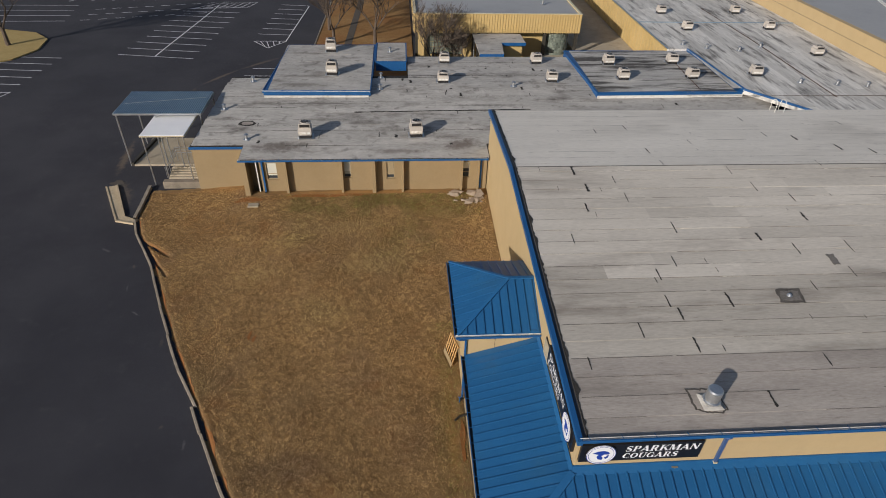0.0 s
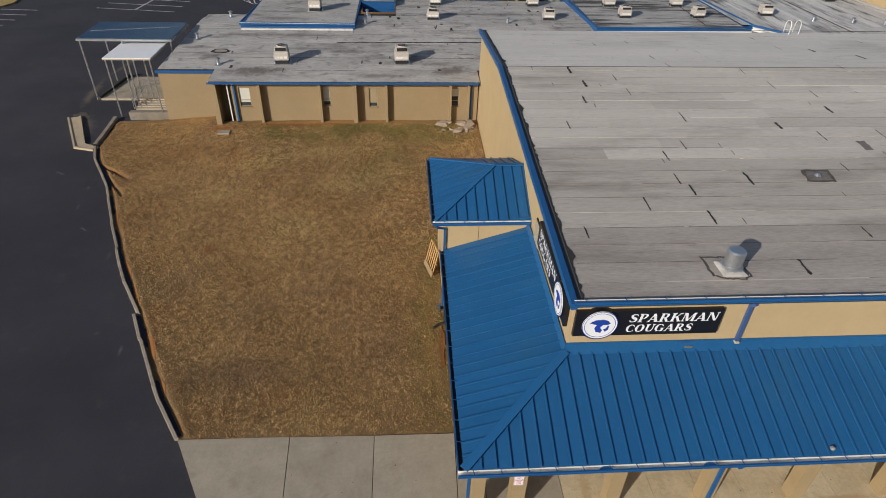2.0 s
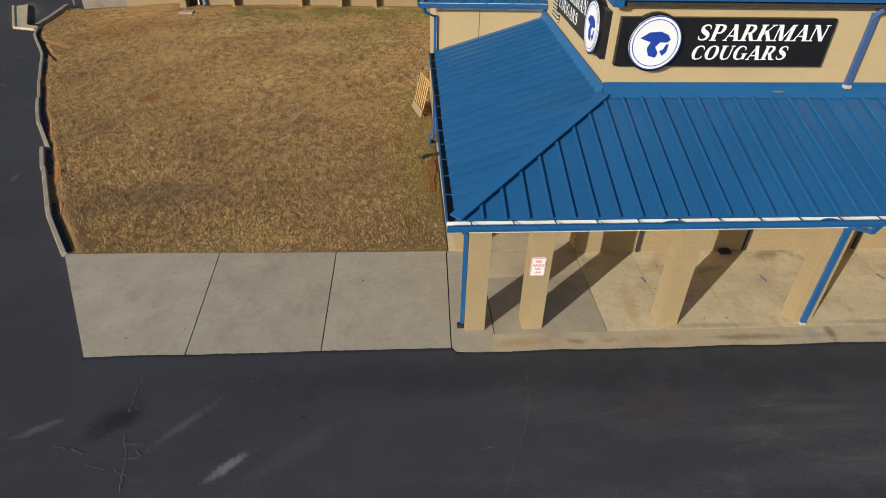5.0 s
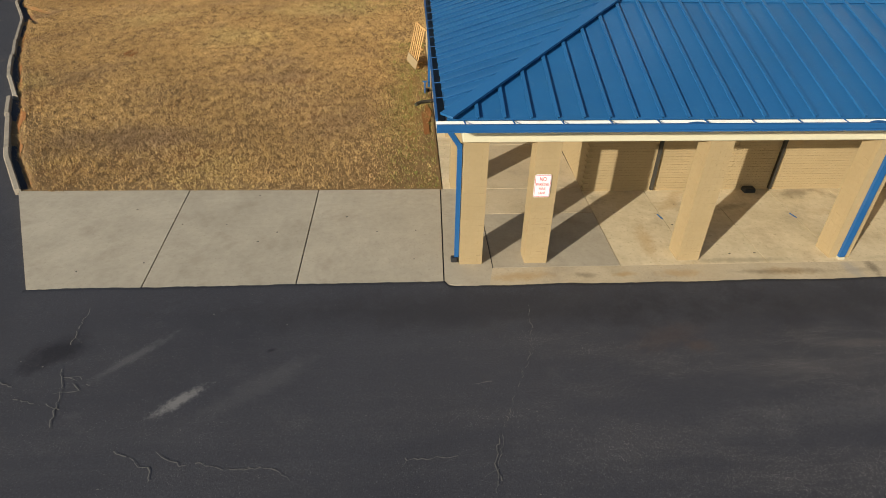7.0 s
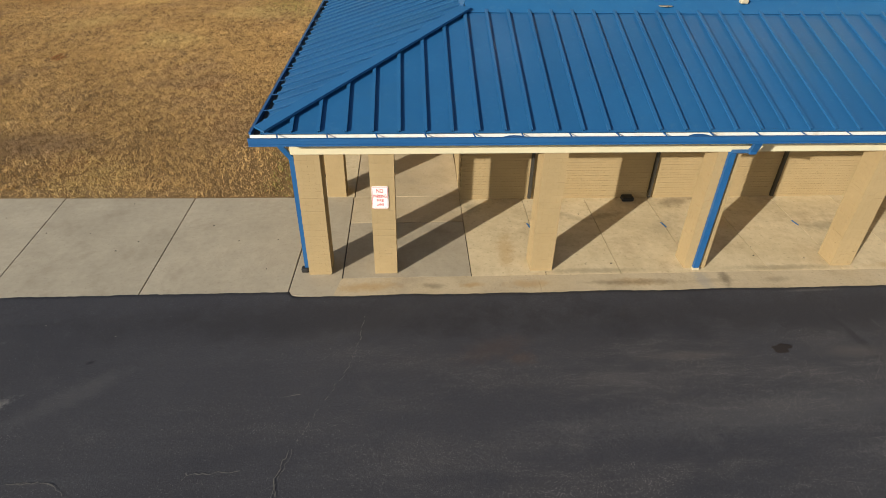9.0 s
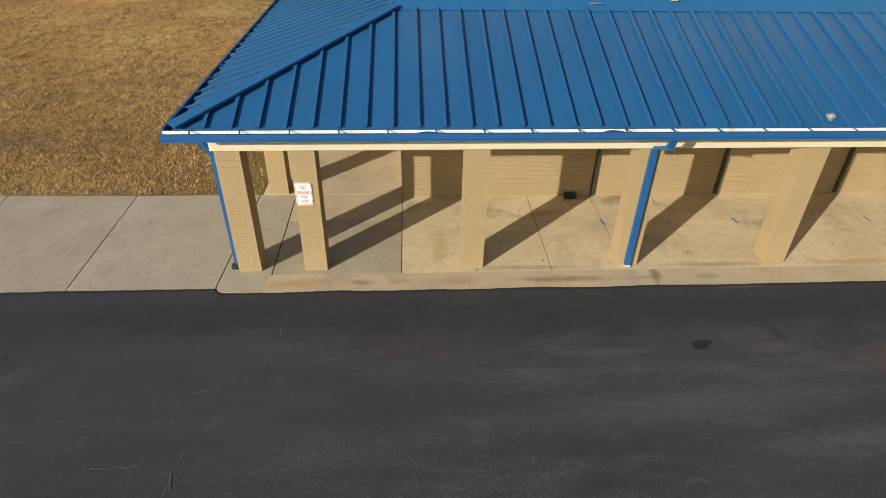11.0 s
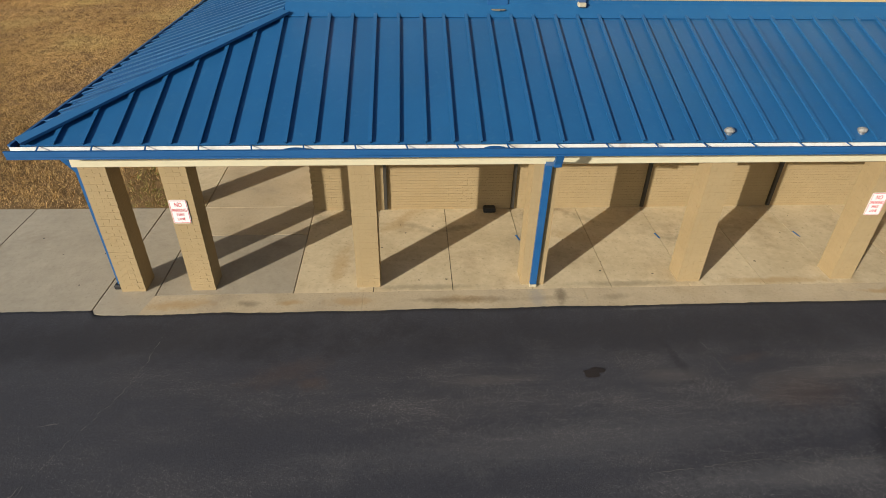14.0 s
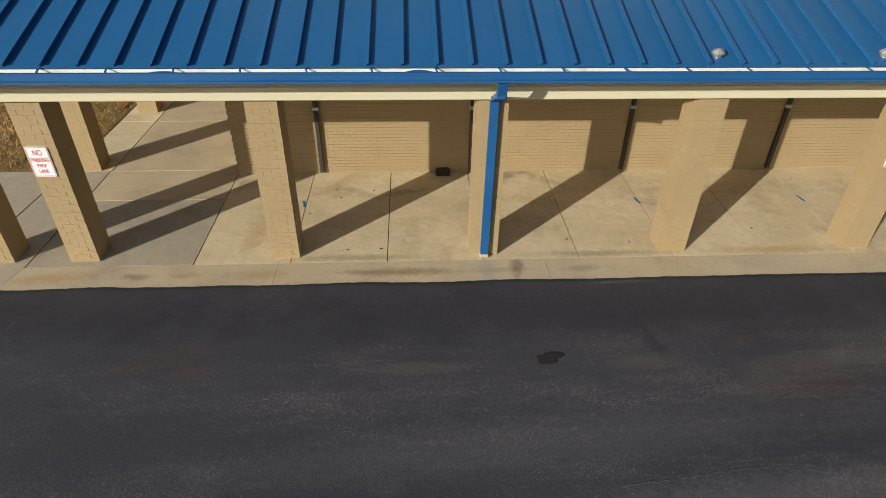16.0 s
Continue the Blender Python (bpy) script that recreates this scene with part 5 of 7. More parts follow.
GLYPH = {
    "S": (0.80, [(1, CURVE_S)]),
    "P": (0.86, [(0, st(0.22, 0, 0.22, 1, 0.25)), (0, foot(0.0, 0.46)), (0, foot(0.0, 0.3, 0.967)), (1, BOWL)]),
    "R": (1.02, [(0, st(0.22, 0, 0.22, 1, 0.25)), (0, foot(0.0, 0.46)), (0, foot(0.0, 0.3, 0.967)), (1, BOWL), (0, st(0.50, 0.50, 0.80, 0.0, 0.25)), (0, foot(0.70, 1.05))]),
    "A": (1.04, [(0, st(0.12, 0.02, 0.50, 1, 0.09)), (0, st(0.46, 1, 0.86, 0, 0.27)), (0, st(0.22, 0.30, 0.72, 0.30, 0.075)), (0, foot(-0.02, 0.28)), (0, foot(0.66, 1.06))]),
    "K": (1.06, [(0, st(0.22, 0, 0.22, 1, 0.25)), (0, foot(0.0, 0.44)), (0, foot(0.0, 0.44, 0.967)), (0, st(0.32, 0.40, 0.86, 0.97, 0.10)), (0, st(0.48, 0.62, 0.88, 0, 0.26)), (0, foot(0.68, 1.02, 0.967)), (0, foot(0.68, 1.10))]),
    "M": (1.26, [(0, st(0.13, 0, 0.13, 1, 0.09)), (0, st(0.22, 1, 0.58, 0.02, 0.25)), (0, st(0.58, 0.02, 0.98, 1, 0.09)), (0, st(1.04, 0, 1.04, 1, 0.25)), (0, foot(-0.02, 0.28)), (0, foot(0.0, 0.26, 0.967)), (0, foot(0.84, 1.26)), (0, foot(0.98, 1.24, 0.967))]),
    "N": (1.06, [(0, st(0.14, 0, 0.14, 1, 0.09)), (0, st(0.20, 1, 0.86, 0.0, 0.27)), (0, st(0.90, 0.02, 0.90, 1, 0.09)), (0, foot(-0.02, 0.30)), (0, foot(0.0, 0.26, 0.967)), (0, foot(0.74, 1.06, 0.967))]),
    "C": (0.92, [(1, CURVE_C)]),
    "G": (1.04, [(1, CURVE_C), (0, st(0.84, 0.04, 0.84, 0.42, 0.24)), (0, foot(0.62, 1.04, 0.43))]),
    "O": (1.02, [(2, [(0.50, 0.955, 0.09), (0.25, 0.84, 0.18), (0.15, 0.50, 0.27), (0.25, 0.16, 0.18), (0.50, 0.045, 0.09), (0.75, 0.16, 0.18), (0.85, 0.50, 0.27), (0.75, 0.84, 0.18)])]),
    "U": (1.0, [(1, [(0.22, 1.0, 0.25), (0.22, 0.66, 0.25), (0.23, 0.34, 0.24), (0.33, 0.11, 0.17), (0.54, 0.045, 0.09), (0.74, 0.12, 0.10), (0.82, 0.34, 0.09), (0.82, 0.66, 0.09), (0.82, 1.0, 0.09)]), (0, foot(0.0, 0.46, 0.967)), (0, foot(0.66, 1.0, 0.967))]),
}
def stroke(bm, kind, pts, k, depth):
    """One flat letter stroke of changing width; kind 1 is a smooth curve, 2 a closed one."""
    P = [Vector(p) for p in pts]
    if kind:
        n, out = len(P), []
        for i in range(n if kind == 2 else n - 1):
            q = [P[(i + d) % n] if kind == 2 else P[min(n - 1, max(0, i + d))] for d in (-1, 0, 1, 2)]
            for s in range(4):
                f = s / 4
                out.append(0.5 * (2 * q[1] + (q[2] - q[0]) * f + (2 * q[0] - 5 * q[1] + 4 * q[2] - q[3]) * f * f + (3 * q[1] - q[0] - 3 * q[2] + q[3]) * f ** 3))
        P = out + ([out[0]] if kind == 2 else [P[-1]])
    rows = []
    for i, p in enumerate(P):
        a, b = P[max(0, i - 1)], P[min(len(P) - 1, i + 1)]
        if kind == 2 and i in (0, len(P) - 1): a, b = P[-2], P[1]
        d = Vector((b.x - a.x, b.y - a.y)).normalized()
        if not kind and abs(d.x) < 0.75 and abs(d.y) > 0.5: nx, ny = p.z / 2, 0.0          # stems and slopes are cut level
        else: nx, ny = -d.y * p.z / 2, d.x * p.z / 2
        rows.append([bm.verts.new(((p.x + s * nx + 0.17 * (p.y + s * ny)) * k, -depth, (p.y + s * ny) * k)) for s in (1, -1)])
    for a, b in zip(rows, rows[1:]):
        f = bm.faces.new((a[0], a[1], b[1], b[0]))
        f.normal_update()
        if f.normal.y > 0: f.normal_flip()
def serif_word(word, parent, x0, z0, length, cap):
    total = sum(GLYPH[c][0] for c in word) + 0.05 * (len(word) - 1)
    sq = length / (total * cap)
    x = x0
    for c in word:
        bm = B()
        for i, (kind, pts) in enumerate(GLYPH[c][1]):
            stroke(bm, kind, pts, cap, 0.0005 * i)
        bmesh.ops.scale(bm, vec=(sq, 1, 1), verts=bm.verts)
        ob = part("letter", bm, M_signwhite, parent)
        ob.location = (x, -0.146, z0)
        x += (GLYPH[c][0] + 0.05) * cap * sq
def school_sign(m, ex, tx):
    s = thing("school_sign", "black wall sign with white lettering and round emblem", "sign", "school name signs", m=m)
    bm = B(); box(bm, 0, 4.62, -0.14, 0.0, 0.0, 1.0, 0.01); panel = part("panel", bm, M_black, s, "black sign panel")
    bm = B(); tube(bm, (ex, 0.0, 0.50), (ex, -0.19, 0.50), 0.595, 0.595, 48); part("emblem_backing", bm, M_black, s)
    bm = B(); tube(bm, (ex, -0.19, 0.50), (ex, -0.205, 0.50), 0.555, 0.55, 48); disc = part("emblem_disc", bm, M_signwhite, s, "white round emblem")
    for r0, r1 in ((0.555, 0.535), (0.485, 0.468)):
        bm = B()
        ring = [[bm.verts.new((ex + r * math.cos(2 * math.pi * i / 56), -0.2095, 0.5 + r * math.sin(2 * math.pi * i / 56))) for i in range(56)] for r in (r0, r1)]
        for i in range(56):
            bm.faces.new((ring[0][i], ring[1][i], ring[1][(i + 1) % 56], ring[0][(i + 1) % 56]))
        part("emblem_ring", bm, M_signblue, disc, "blue ring")
    bm = B()
    for poly in ([(-0.34, 0.10), (-0.10, 0.02), (-0.16, -0.10), (-0.10, -0.26), (0.06, -0.30), (0.10, -0.20), (0.02, -0.08), (0.10, 0.02), (0.26, 0.02), (0.32, 0.08), (0.24, 0.18), (0.08, 0.24), (-0.16, 0.22)],
                 [(0.12, -0.16), (0.20, -0.26), (0.28, -0.18), (0.30, -0.02), (0.24, -0.02), (0.20, -0.12)]):
        vs = [bm.verts.new((ex + a, -0.2095, 0.5 + b)) for a, b in poly]
        bm.faces.new(vs)
    part("emblem_shape", bm, M_signblue, disc, "plain blue shape")
    serif_word("SPARKMAN", panel, tx + 0.04, 0.545, 2.80, 0.335)
    serif_word("COUGARS", panel, tx, 0.145, 2.12, 0.30)
school_sign(pose(3.20, 2.898, 4.99), 0.77, 1.62)
school_sign(pose(gx(7.85) - 0.005, 7.82, 5.0, 0, 0, -90 - 0.9), 3.85, 0.22)
lv = thing("wall_louver", "pale metal louvre on the gym side wall", "louver")
bm = B(); box(bm, gx(8.3) - 0.05, gx(8.3) + 0.01, 7.95, 8.75, 4.62, 5.55); part("backing", bm, M_dark, lv)
for i in range(9):
    bm = B(); box(bm, gx(8.3) - 0.08, gx(8.3) - 0.02, 7.93, 8.77, 4.64 + i * 0.1, 4.69 + i * 0.1, 0.006); part("slat", bm, M_soffit, lv)

# ---- entrance block with its hip roof ----
ann = thing("entrance_block", "tan side entrance block with a blue hipped metal roof", "building")
AX0, AX1, AY0, AY1 = -0.22, 3.30, 9.98, 15.05
bm = B(); prism(bm, [(AX0, AY0), (AX1 - 0.05, AY0), (AX1 - 0.05, AY1), (AX0, AY1)], -0.6, 4.62); part("wall", bm, M_tan, ann, "smooth tan-painted wall")
bm = B(); box(bm, 1.13, 1.145, AY0 - 0.006, AY0 + 0.004, 0, 4.5); part("control_joint", bm, M_dark, ann)
bm = B(); box(bm, AX0 - 0.02, AX1, AY0 - 0.02, AY0 - 0.002, 4.50, 4.62); part("trim", bm, M_white, ann)
ex0, ey0, ey1, ez = -0.70, 9.75, 15.30, 4.78
px, py, pz = 2.02, 12.52, 5.86
s1 = (pz - ez) / (py - ey0)
for side in (0, 1):
    x = ex0
    nrm = Vector((0, -s1 if side == 0 else s1, 1)).normalized()
    while x < 3.30:
        x2 = min(3.34, x + SEAM)
        def pt(xx, f):
            yy = (ey0 + (py - ey0) * f) if side == 0 else (ey1 + (py - ey1) * f)
            return (xx, yy, ez + (pz - ez) * f)
        fa, fb = min(1, max(0, (x - ex0) / (px - ex0))), min(1, (x2 - ex0) / (px - ex0))
        pts = [pt(x, 0), pt(x2, 0), pt(x2, fb)]
        if fa < 1 < (x2 - ex0) / (px - ex0): pts.append(pt(px, 1))
        if fa > 0.01: pts.append(pt(x, fa))
        if side == 1: pts.reverse()
        seam_panel(ann, pts, pt(x, 0), pt(x, fa), nrm)
        x = x2
y = ey0
s2 = (pz - ez) / (px - ex0)
nrm = Vector((-s2, 0, 1)).normalized()
def fy(yy):
    return min(1.0, (yy - ey0) / (py - ey0), (ey1 - yy) / (ey1 - py))
while y < ey1 - 0.01:
    y2 = min(ey1, y + SEAM)
    def pt2(yy, f):
        return (ex0 + (px - ex0) * f, yy, ez + (pz - ez) * f)
    fa, fb = max(0, fy(y)), max(0, fy(y2))
    pts = [pt2(y2, 0), pt2(y, 0)]
    if fa > 0.01: pts.append(pt2(y, fa))
    if y < py < y2: pts.append(pt2(py, 1))
    if fb > 0.01: pts.append(pt2(y2, fb))
    if len(pts) > 2: seam_panel(ann, pts, pt2(y, 0), pt2(y, fa), nrm)
    y = y2
bm = B()
bar(bm, (ex0, ey0, ez + 0.03), (px, py, pz + 0.03), 0.16, 0.05); bar(bm, (ex0, ey1, ez + 0.03), (px, py, pz + 0.03), 0.16, 0.05); bar(bm, (px, py, pz + 0.03), (3.3, py, pz + 0.03), 0.2, 0.05)
part("hip_cap", bm, M_blue, ann)
gutter(ann, (ex0 - 0.1, ey0 + 0.02), (3.22, ey0 + 0.02), (0, -1), ez - 0.09, 0.8, 0.45)
# this west lining is dark too, its inner shade put into the colour
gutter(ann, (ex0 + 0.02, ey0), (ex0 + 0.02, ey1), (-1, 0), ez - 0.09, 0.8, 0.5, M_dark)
bm = B(); box(bm, ex0 + 0.02, 3.25, ey0 + 0.02, ey1 - 0.02, ez - 0.16, ez - 0.13); part("soffit", bm, M_soffit, ann)
bm = B(); bar(bm, (3.0, ey0 + 0.05, ez + 0.05), (3.0, ey0 + 0.9, ez + 0.12), 0.55, 0.03); part("cricket", bm, M_blue, ann)
downspout("downspout", "blue downspout on the entrance block corner", [(-0.66, 9.70, 4.62), (-0.60, 9.75, 4.48), (-0.28, 9.92, 4.30), (-0.28, 9.92, 0.15)], M_blue_trim, shoe=(-0.34, 9.86, 0.02))
fr = thing("wall_faucet", "blue hose bibb standing by the wall", "faucet")
bm = B(); tube(bm, (-0.42, 9.7, 0.0), (-0.42, 9.7, 0.42), 0.025); part("pipe", bm, M_blue_trim, fr)
bm = B(); tube(bm, (-0.50, 9.7, 0.40), (-0.36, 9.7, 0.40), 0.03); part("valve", bm, M_blue_trim, fr)
dr = thing("drain_pipe", "black corrugated drain pipe on the lawn edge", "pipe")
bm = B(); tube(bm, (-0.1, 8.9, 0.06), (-0.55, 8.75, 0.06), 0.055); tube(bm, (-0.55, 8.75, 0.06), (-0.75, 8.55, 0.05), 0.055); part("pipe_length", bm, M_pipe, dr)

# leaning wooden pallet
pl = thing("pallet", "weathered yellow wooden pallet leaning on the wall", "pallet",
           m=Matrix(((-0.25, -0.943, 0.22, -0.56), (0.968, -0.2435, 0.06, 12.1), (0, 0.228, 0.974, 0.06), (0, 0, 0, 1))))
for i in range(6):
    bm = B(); box(bm, i * 0.222, 0.085 + i * 0.222, 0.092, 0.108, 0, 1.42, 0.004); part("deck_board", bm, M_wood, pl)
for z in (0.02, 0.68, 1.34):
    bm = B(); box(bm, 0, 1.195, 0.0, 0.09, z, z + 0.05, 0.005); part("stringer", bm, M_wood, pl)
bm = B(); box(bm, -0.02, 1.215, 0.110, 0.145, -0.04, 0.26, 0.004); part("end_board", bm, M_wingtan, pl, "weathered brown end board")

# ---- classroom wing ----
def wing_z(y):
    return 3.22 + 0.075 * (min(y, 42.0) - 30.0)
wing = thing("classroom_wing", "long low tan classroom wing with a grey membrane roof", "building")
WY = 30.72
def wall_with_holes(x0, x1, y0, y1, z0, z1, holes, material, parent):
    """A straight wall along x with real openings, bay by bay."""
    def bay(*q):
        bm = B(); box(bm, *q); part("wall_bay", bm, material, parent)
    xs_ = x0
    for a, b, lo, hi in sorted(holes):
        if a > xs_: bay(xs_, a, y0, y1, z0, z1)
        bay(a, b, y0, y1, z0, lo); bay(a, b, y0, y1, hi, z1)
        xs_ = b
    if x1 > xs_: bay(xs_, x1, y0, y1, z0, z1)
WIN = [(-13.45, -12.65, 1.15, 2.55), (-7.62, -7.05, 1.22, 2.60), (-4.32, -3.72, 1.12, 2.52), (1.55, 2.15, 1.15, 2.50)]
wall_with_holes(-13.95, 3.5, WY, WY + 0.25, -0.6, 3.08, WIN, M_wingtan, wing)
bm = B(); box(bm, -15.2, -14.95, WY - 0.5, 32.1, -0.8, 3.08); part("return_wall", bm, M_wingtan, wing)
bm = B(); box(bm, -14.95, -13.7, 31.9, 32.1, -0.8, 3.08); part("alcove_wall", bm, M_wingtan, wing)
bm = B(); box(bm, -13.95, -13.7, WY + 0.25, 31.9, -0.8, 3.08); part("return_wall", bm, M_wingtan, wing)
bm = B(); box(bm, -19.1, -15.2, 31.85, 32.1, -0.9, 3.12); part("front_wall", bm, M_wingtan, wing)
bm = B(); prism(bm, [(-19.1, 32.1), (-18.85, 32.1), (-18.3, 44.3), (-18.55, 44.3)], -0.9, lambda x, y: wing_z(y) - 0.08); part("side_wall", bm, M_wingtan, wing)
for x, w, d in ((-15.05, 0.24, 0.52), (-12.05, 0.20, 0.42), (-7.85, 0.20, 0.42), (-5.45, 0.30, 0.5), (-3.18, 0.20, 0.42), (1.40, 0.20, 0.42), (2.75, 0.16, 0.3)):
    bm = B(); box(bm, x, x + w, WY - d, WY - 0.002, -0.4, 3.02, 0.01); part("pilaster", bm, M_wingtan, wing)
bm = B(); box(bm, -5.15, -4.9, WY - 0.1, WY - 0.003, -0.3, 3.0); part("pilaster", bm, M_wingtan, wing)
bm = B(); box(bm, -15.2, 3.45, 29.98, WY + 0.1, 3.02, 3.08); part("soffit", bm, M_soffit, wing)
for i, (a, b, lo, hi) in enumerate(WIN):
    w = thing("window_%d" % (i + 1), "narrow classroom window with a pale blind half down", "window", kind="structure")
    bm = B()
    for q in ((a, a + 0.05, lo, hi), (b - 0.05, b, lo, hi), (a, b, lo, lo + 0.05), (a, b, hi - 0.05, hi), (a, b, (lo + hi) / 2 - 0.25, (lo + hi) / 2 - 0.21)):
        box(bm, q[0], q[1], WY + 0.05, WY + 0.11, q[2], q[3])
    wf = part("window_frame", bm, M_frame, w)
    bm = B(); box(bm, a, b, WY + 0.112, WY + 0.13, lo, hi); part("pane", bm, M_glass, wf)
    bm = B(); box(bm, a + 0.06, b - 0.06, WY + 0.085, WY + 0.095, lo + (0.3 if i != 3 else 0.75), hi - 0.06); part("blind", bm, M_frame if i == 2 else M_blind, wf)
    bm = B(); box(bm, a - 0.04, b + 0.04, WY - 0.05, WY + 0.05, lo - 0.07, lo, 0.008); part("window_sill", bm, M_wingtan, w)
def roof_plate(parent, poly, zf, t=0.16):
    bm = B(); prism(bm, poly, lambda x, y: zf(x, y) - t, lambda x, y: zf(x, y) - 0.012); return part("roof_deck", bm, M_tar, parent)
def lap_sheets(parent, x0f, x1f, y0, y1, zf, material, w=1.05, along="x", seed=0, mn=4, mx=10):
    r = random.Random(seed)
    y, row = y0, 0
    while y < y1 - 0.02:
        y2 = min(y1, y + w)
        x, xe = x0f(y), x1f(y)
        x = x + 0.02
        while x < xe - 0.05:
            x2 = min(xe, x + r.uniform(mn, mx))
            l = 0.004 + 0.004 * (row % 2)
            bm = B()
            if along == "x":
                P = [(x, y - 0.02), (x2 + 0.02, y - 0.02), (x2 + 0.02, y2), (x, y2)]
            else:
                P = [(y2, x), (y2, x2 + 0.02), (y - 0.02, x2 + 0.02), (y - 0.02, x)]
            slab3(bm, [(a, b, zf(a, b) + l + (0.003 if i in (1, 2) else 0)) for i, (a, b) in enumerate(P)], 0.012)
            part("membrane_sheet", bm, material, parent)
            x = x2
        y, row = y2, row + 1
zf = lambda x, y: wing_z(y)
roof_plate(wing, [(-15.2, 30.05), (3.5, 30.05), (3.6, 31.3), (30, 31.45), (30, 43), (-18.5, 43), (-19.2, 31.8), (-15.2, 31.8)], zf)
roof_plate(wing, [(-18.5, 43), (28, 43), (28, 50.2), (-2.4, 49.9), (-2.4, 44.6), (-18.5, 44.4)], zf)
lap_sheets(wing, lambda y: -15.2 if y < 31.5 else -19.15 + 0.05 * (y - 31.8), lambda y: 3.5 if y < 31.4 else 30, 30.05, 43, zf, M_wingroof, 1.02, seed=31)
lap_sheets(wing, lambda y: -18.5 if y < 44 else -2.4, lambda y: 28, 43, 50.0, zf, M_wingroof, 1.02, seed=32)
gutter(wing, (-15.25, 30.06), (3.45, 30.06), (0, -1), 3.14, 1.2, 0.6, M_white, M_blue_trim, 0.20, 0.13)
bm = B(); box(bm, -19.25, -15.15, 31.78, 31.84, 3.16, 3.36, 0.01); part("fascia", bm, M_blue_trim, wing, "blue fascia board")
bm = B(); box(bm, -2.4, 14, 49.9, 50.0, -0.5, 4.0); part("back_wall", bm, M_wingtan, wing)
downspout("downspout", "blue downspout on the classroom wing", [(-13.72, 30.0, 3.05), (-13.72, 30.62, 2.8), (-13.72, 30.62, 0.05)], M_blue_trim, 0.12, 0.09, shoe=(-13.72, 30.52, 0.02))
downspout("downspout", "blue downspout beside the gym wall", [(3.02, 30.0, 3.05), (3.02, 30.62, 2.8), (3.02, 30.62, 0.25)], M_blue_trim, 0.12, 0.09)
downspout("downspout", "white conduit on the classroom wing wall", [(-14.15, 30.62, 3.0), (-14.15, 30.62, 0.1)], M_white, 0.08, 0.06)
rnd = random.Random(77)
bm = B()
for i in range(90):
    x, y = rnd.uniform(-18, 26), rnd.uniform(31.5, 49)
    if x > 3 and y < 33: continue
    w = rnd.choice((0.05, 0.07, 0.25))
    dash(bm, x, y, y + rnd.uniform(0.2, 0.8), w, lambda b: wing_z(b) + 0.02, i)
for k in range(18):
    y = 30.9 + k * 1.02
    x = -18.5
    while x < 27:
        ln = rnd.uniform(1, 7)
        if rnd.random() < 0.5 and not (y < 32.5 and (x < -14 or x + ln > 3)):
            ribbon(bm, [(x, y), (x + ln, y)], rnd.uniform(0.02, 0.06), lambda a, b: wing_z(b), 0.016, k, 0.006)
        x += ln + rnd.uniform(0, 3)
ribbon(bm, [(-7, 37.2), (8, 37.6)], 0.20, lambda x, y: wing_z(y), 0.02, 1, 0.02)
ribbon(bm, [(-15, 34.2), (3.5, 34.2)], 0.05, lambda x, y: wing_z(y), 0.02, 2, 0.01)
ribbon(bm, [(-5, 44.6), (14, 44.9)], 0.06, lambda x, y: wing_z(y), 0.02, 3, 0.01)
part("lap_tar", bm, M_tar, wing, "dark tar patches on the old membrane", "stuff")
# raised roofs
def raised(name, label, poly, z0, z1, sheets, seed, rim=0.12, top=None):
    t = thing(name, label, "roof")
    n = len(poly)
    bm = B(); prism(bm, poly, z0, z1 - 0.02); part("upstand", bm, M_blue_trim, t, "blue metal upstand")
    for i in range(n):
        a, b = Vector((*poly[i], z1)), Vector((*poly[(i + 1) % n], z1))
        bm = B(); bar(bm, a, b, rim, 0.05); part("coping", bm, M_blue_trim, t)
    x0, x1, y0, y1 = sheets
    lap_sheets(t, lambda y: x0, lambda y: x1, y0, y1, lambda x, y: z1 + 0.012, top or M_wingroof, 1.02, seed=seed)
    return t
up_a = raised("raised_roof", "raised grey flat roof with blue metal edge", [(-15.0, 40.3), (-5.75, 40.2), (-5.55, 52.6), (-14.4, 52.4)], 3.6, 4.46, (-14.6, -5.8, 40.35, 52.4), 41, 0.07)
gutter(up_a, (-15.05, 40.28), (-5.75, 40.18), (0, -1), 4.36, 1.2, 0.5, M_white, M_blue_trim, 0.18, 0.12)
raised("raised_roof", "small raised grey roof with blue metal edge", [(-5.5, 47.4), (-2.5, 47.4), (-2.45, 53.0), (-5.5, 53.0)], 3.6, 4.52, (-5.4, -2.55, 47.5, 52.95), 42)
bm = B(); box(bm, -14.9, -5.9, 39.9, 40.16, 3.95, 4.06); part("base_flashing", bm, M_white, up_a, "pale base flashing")
up_b = raised("raised_roof", "raised streaked grey roof with blue metal edge", [(14.4, 39.7), (28.0, 40.0), (27.2, 51.0), (13.95, 50.9)], 3.6, 4.45, (14.45, 27.3, 39.8, 50.9), 43, 0.2, M_darkroof)
bm = B(); bar(bm, (27.2, 51.0, 4.62), (28.0, 40.0, 4.62), 0.14, 0.24); bar(bm, (28.0, 39.9, 4.66), (34.4, 31.6, 4.66), 0.16, 0.16); tagged(part("edge_trim", bm, M_blue_trim, None, "blue metal roof edge trim"), category="trim", kind="structure")

bm = B(); bar(bm, (14.4, 39.60, 4.06), (28.0, 39.90, 4.06), 0.06, 0.26); part("base_flashing", bm, M_white, up_b, "pale base flashing")
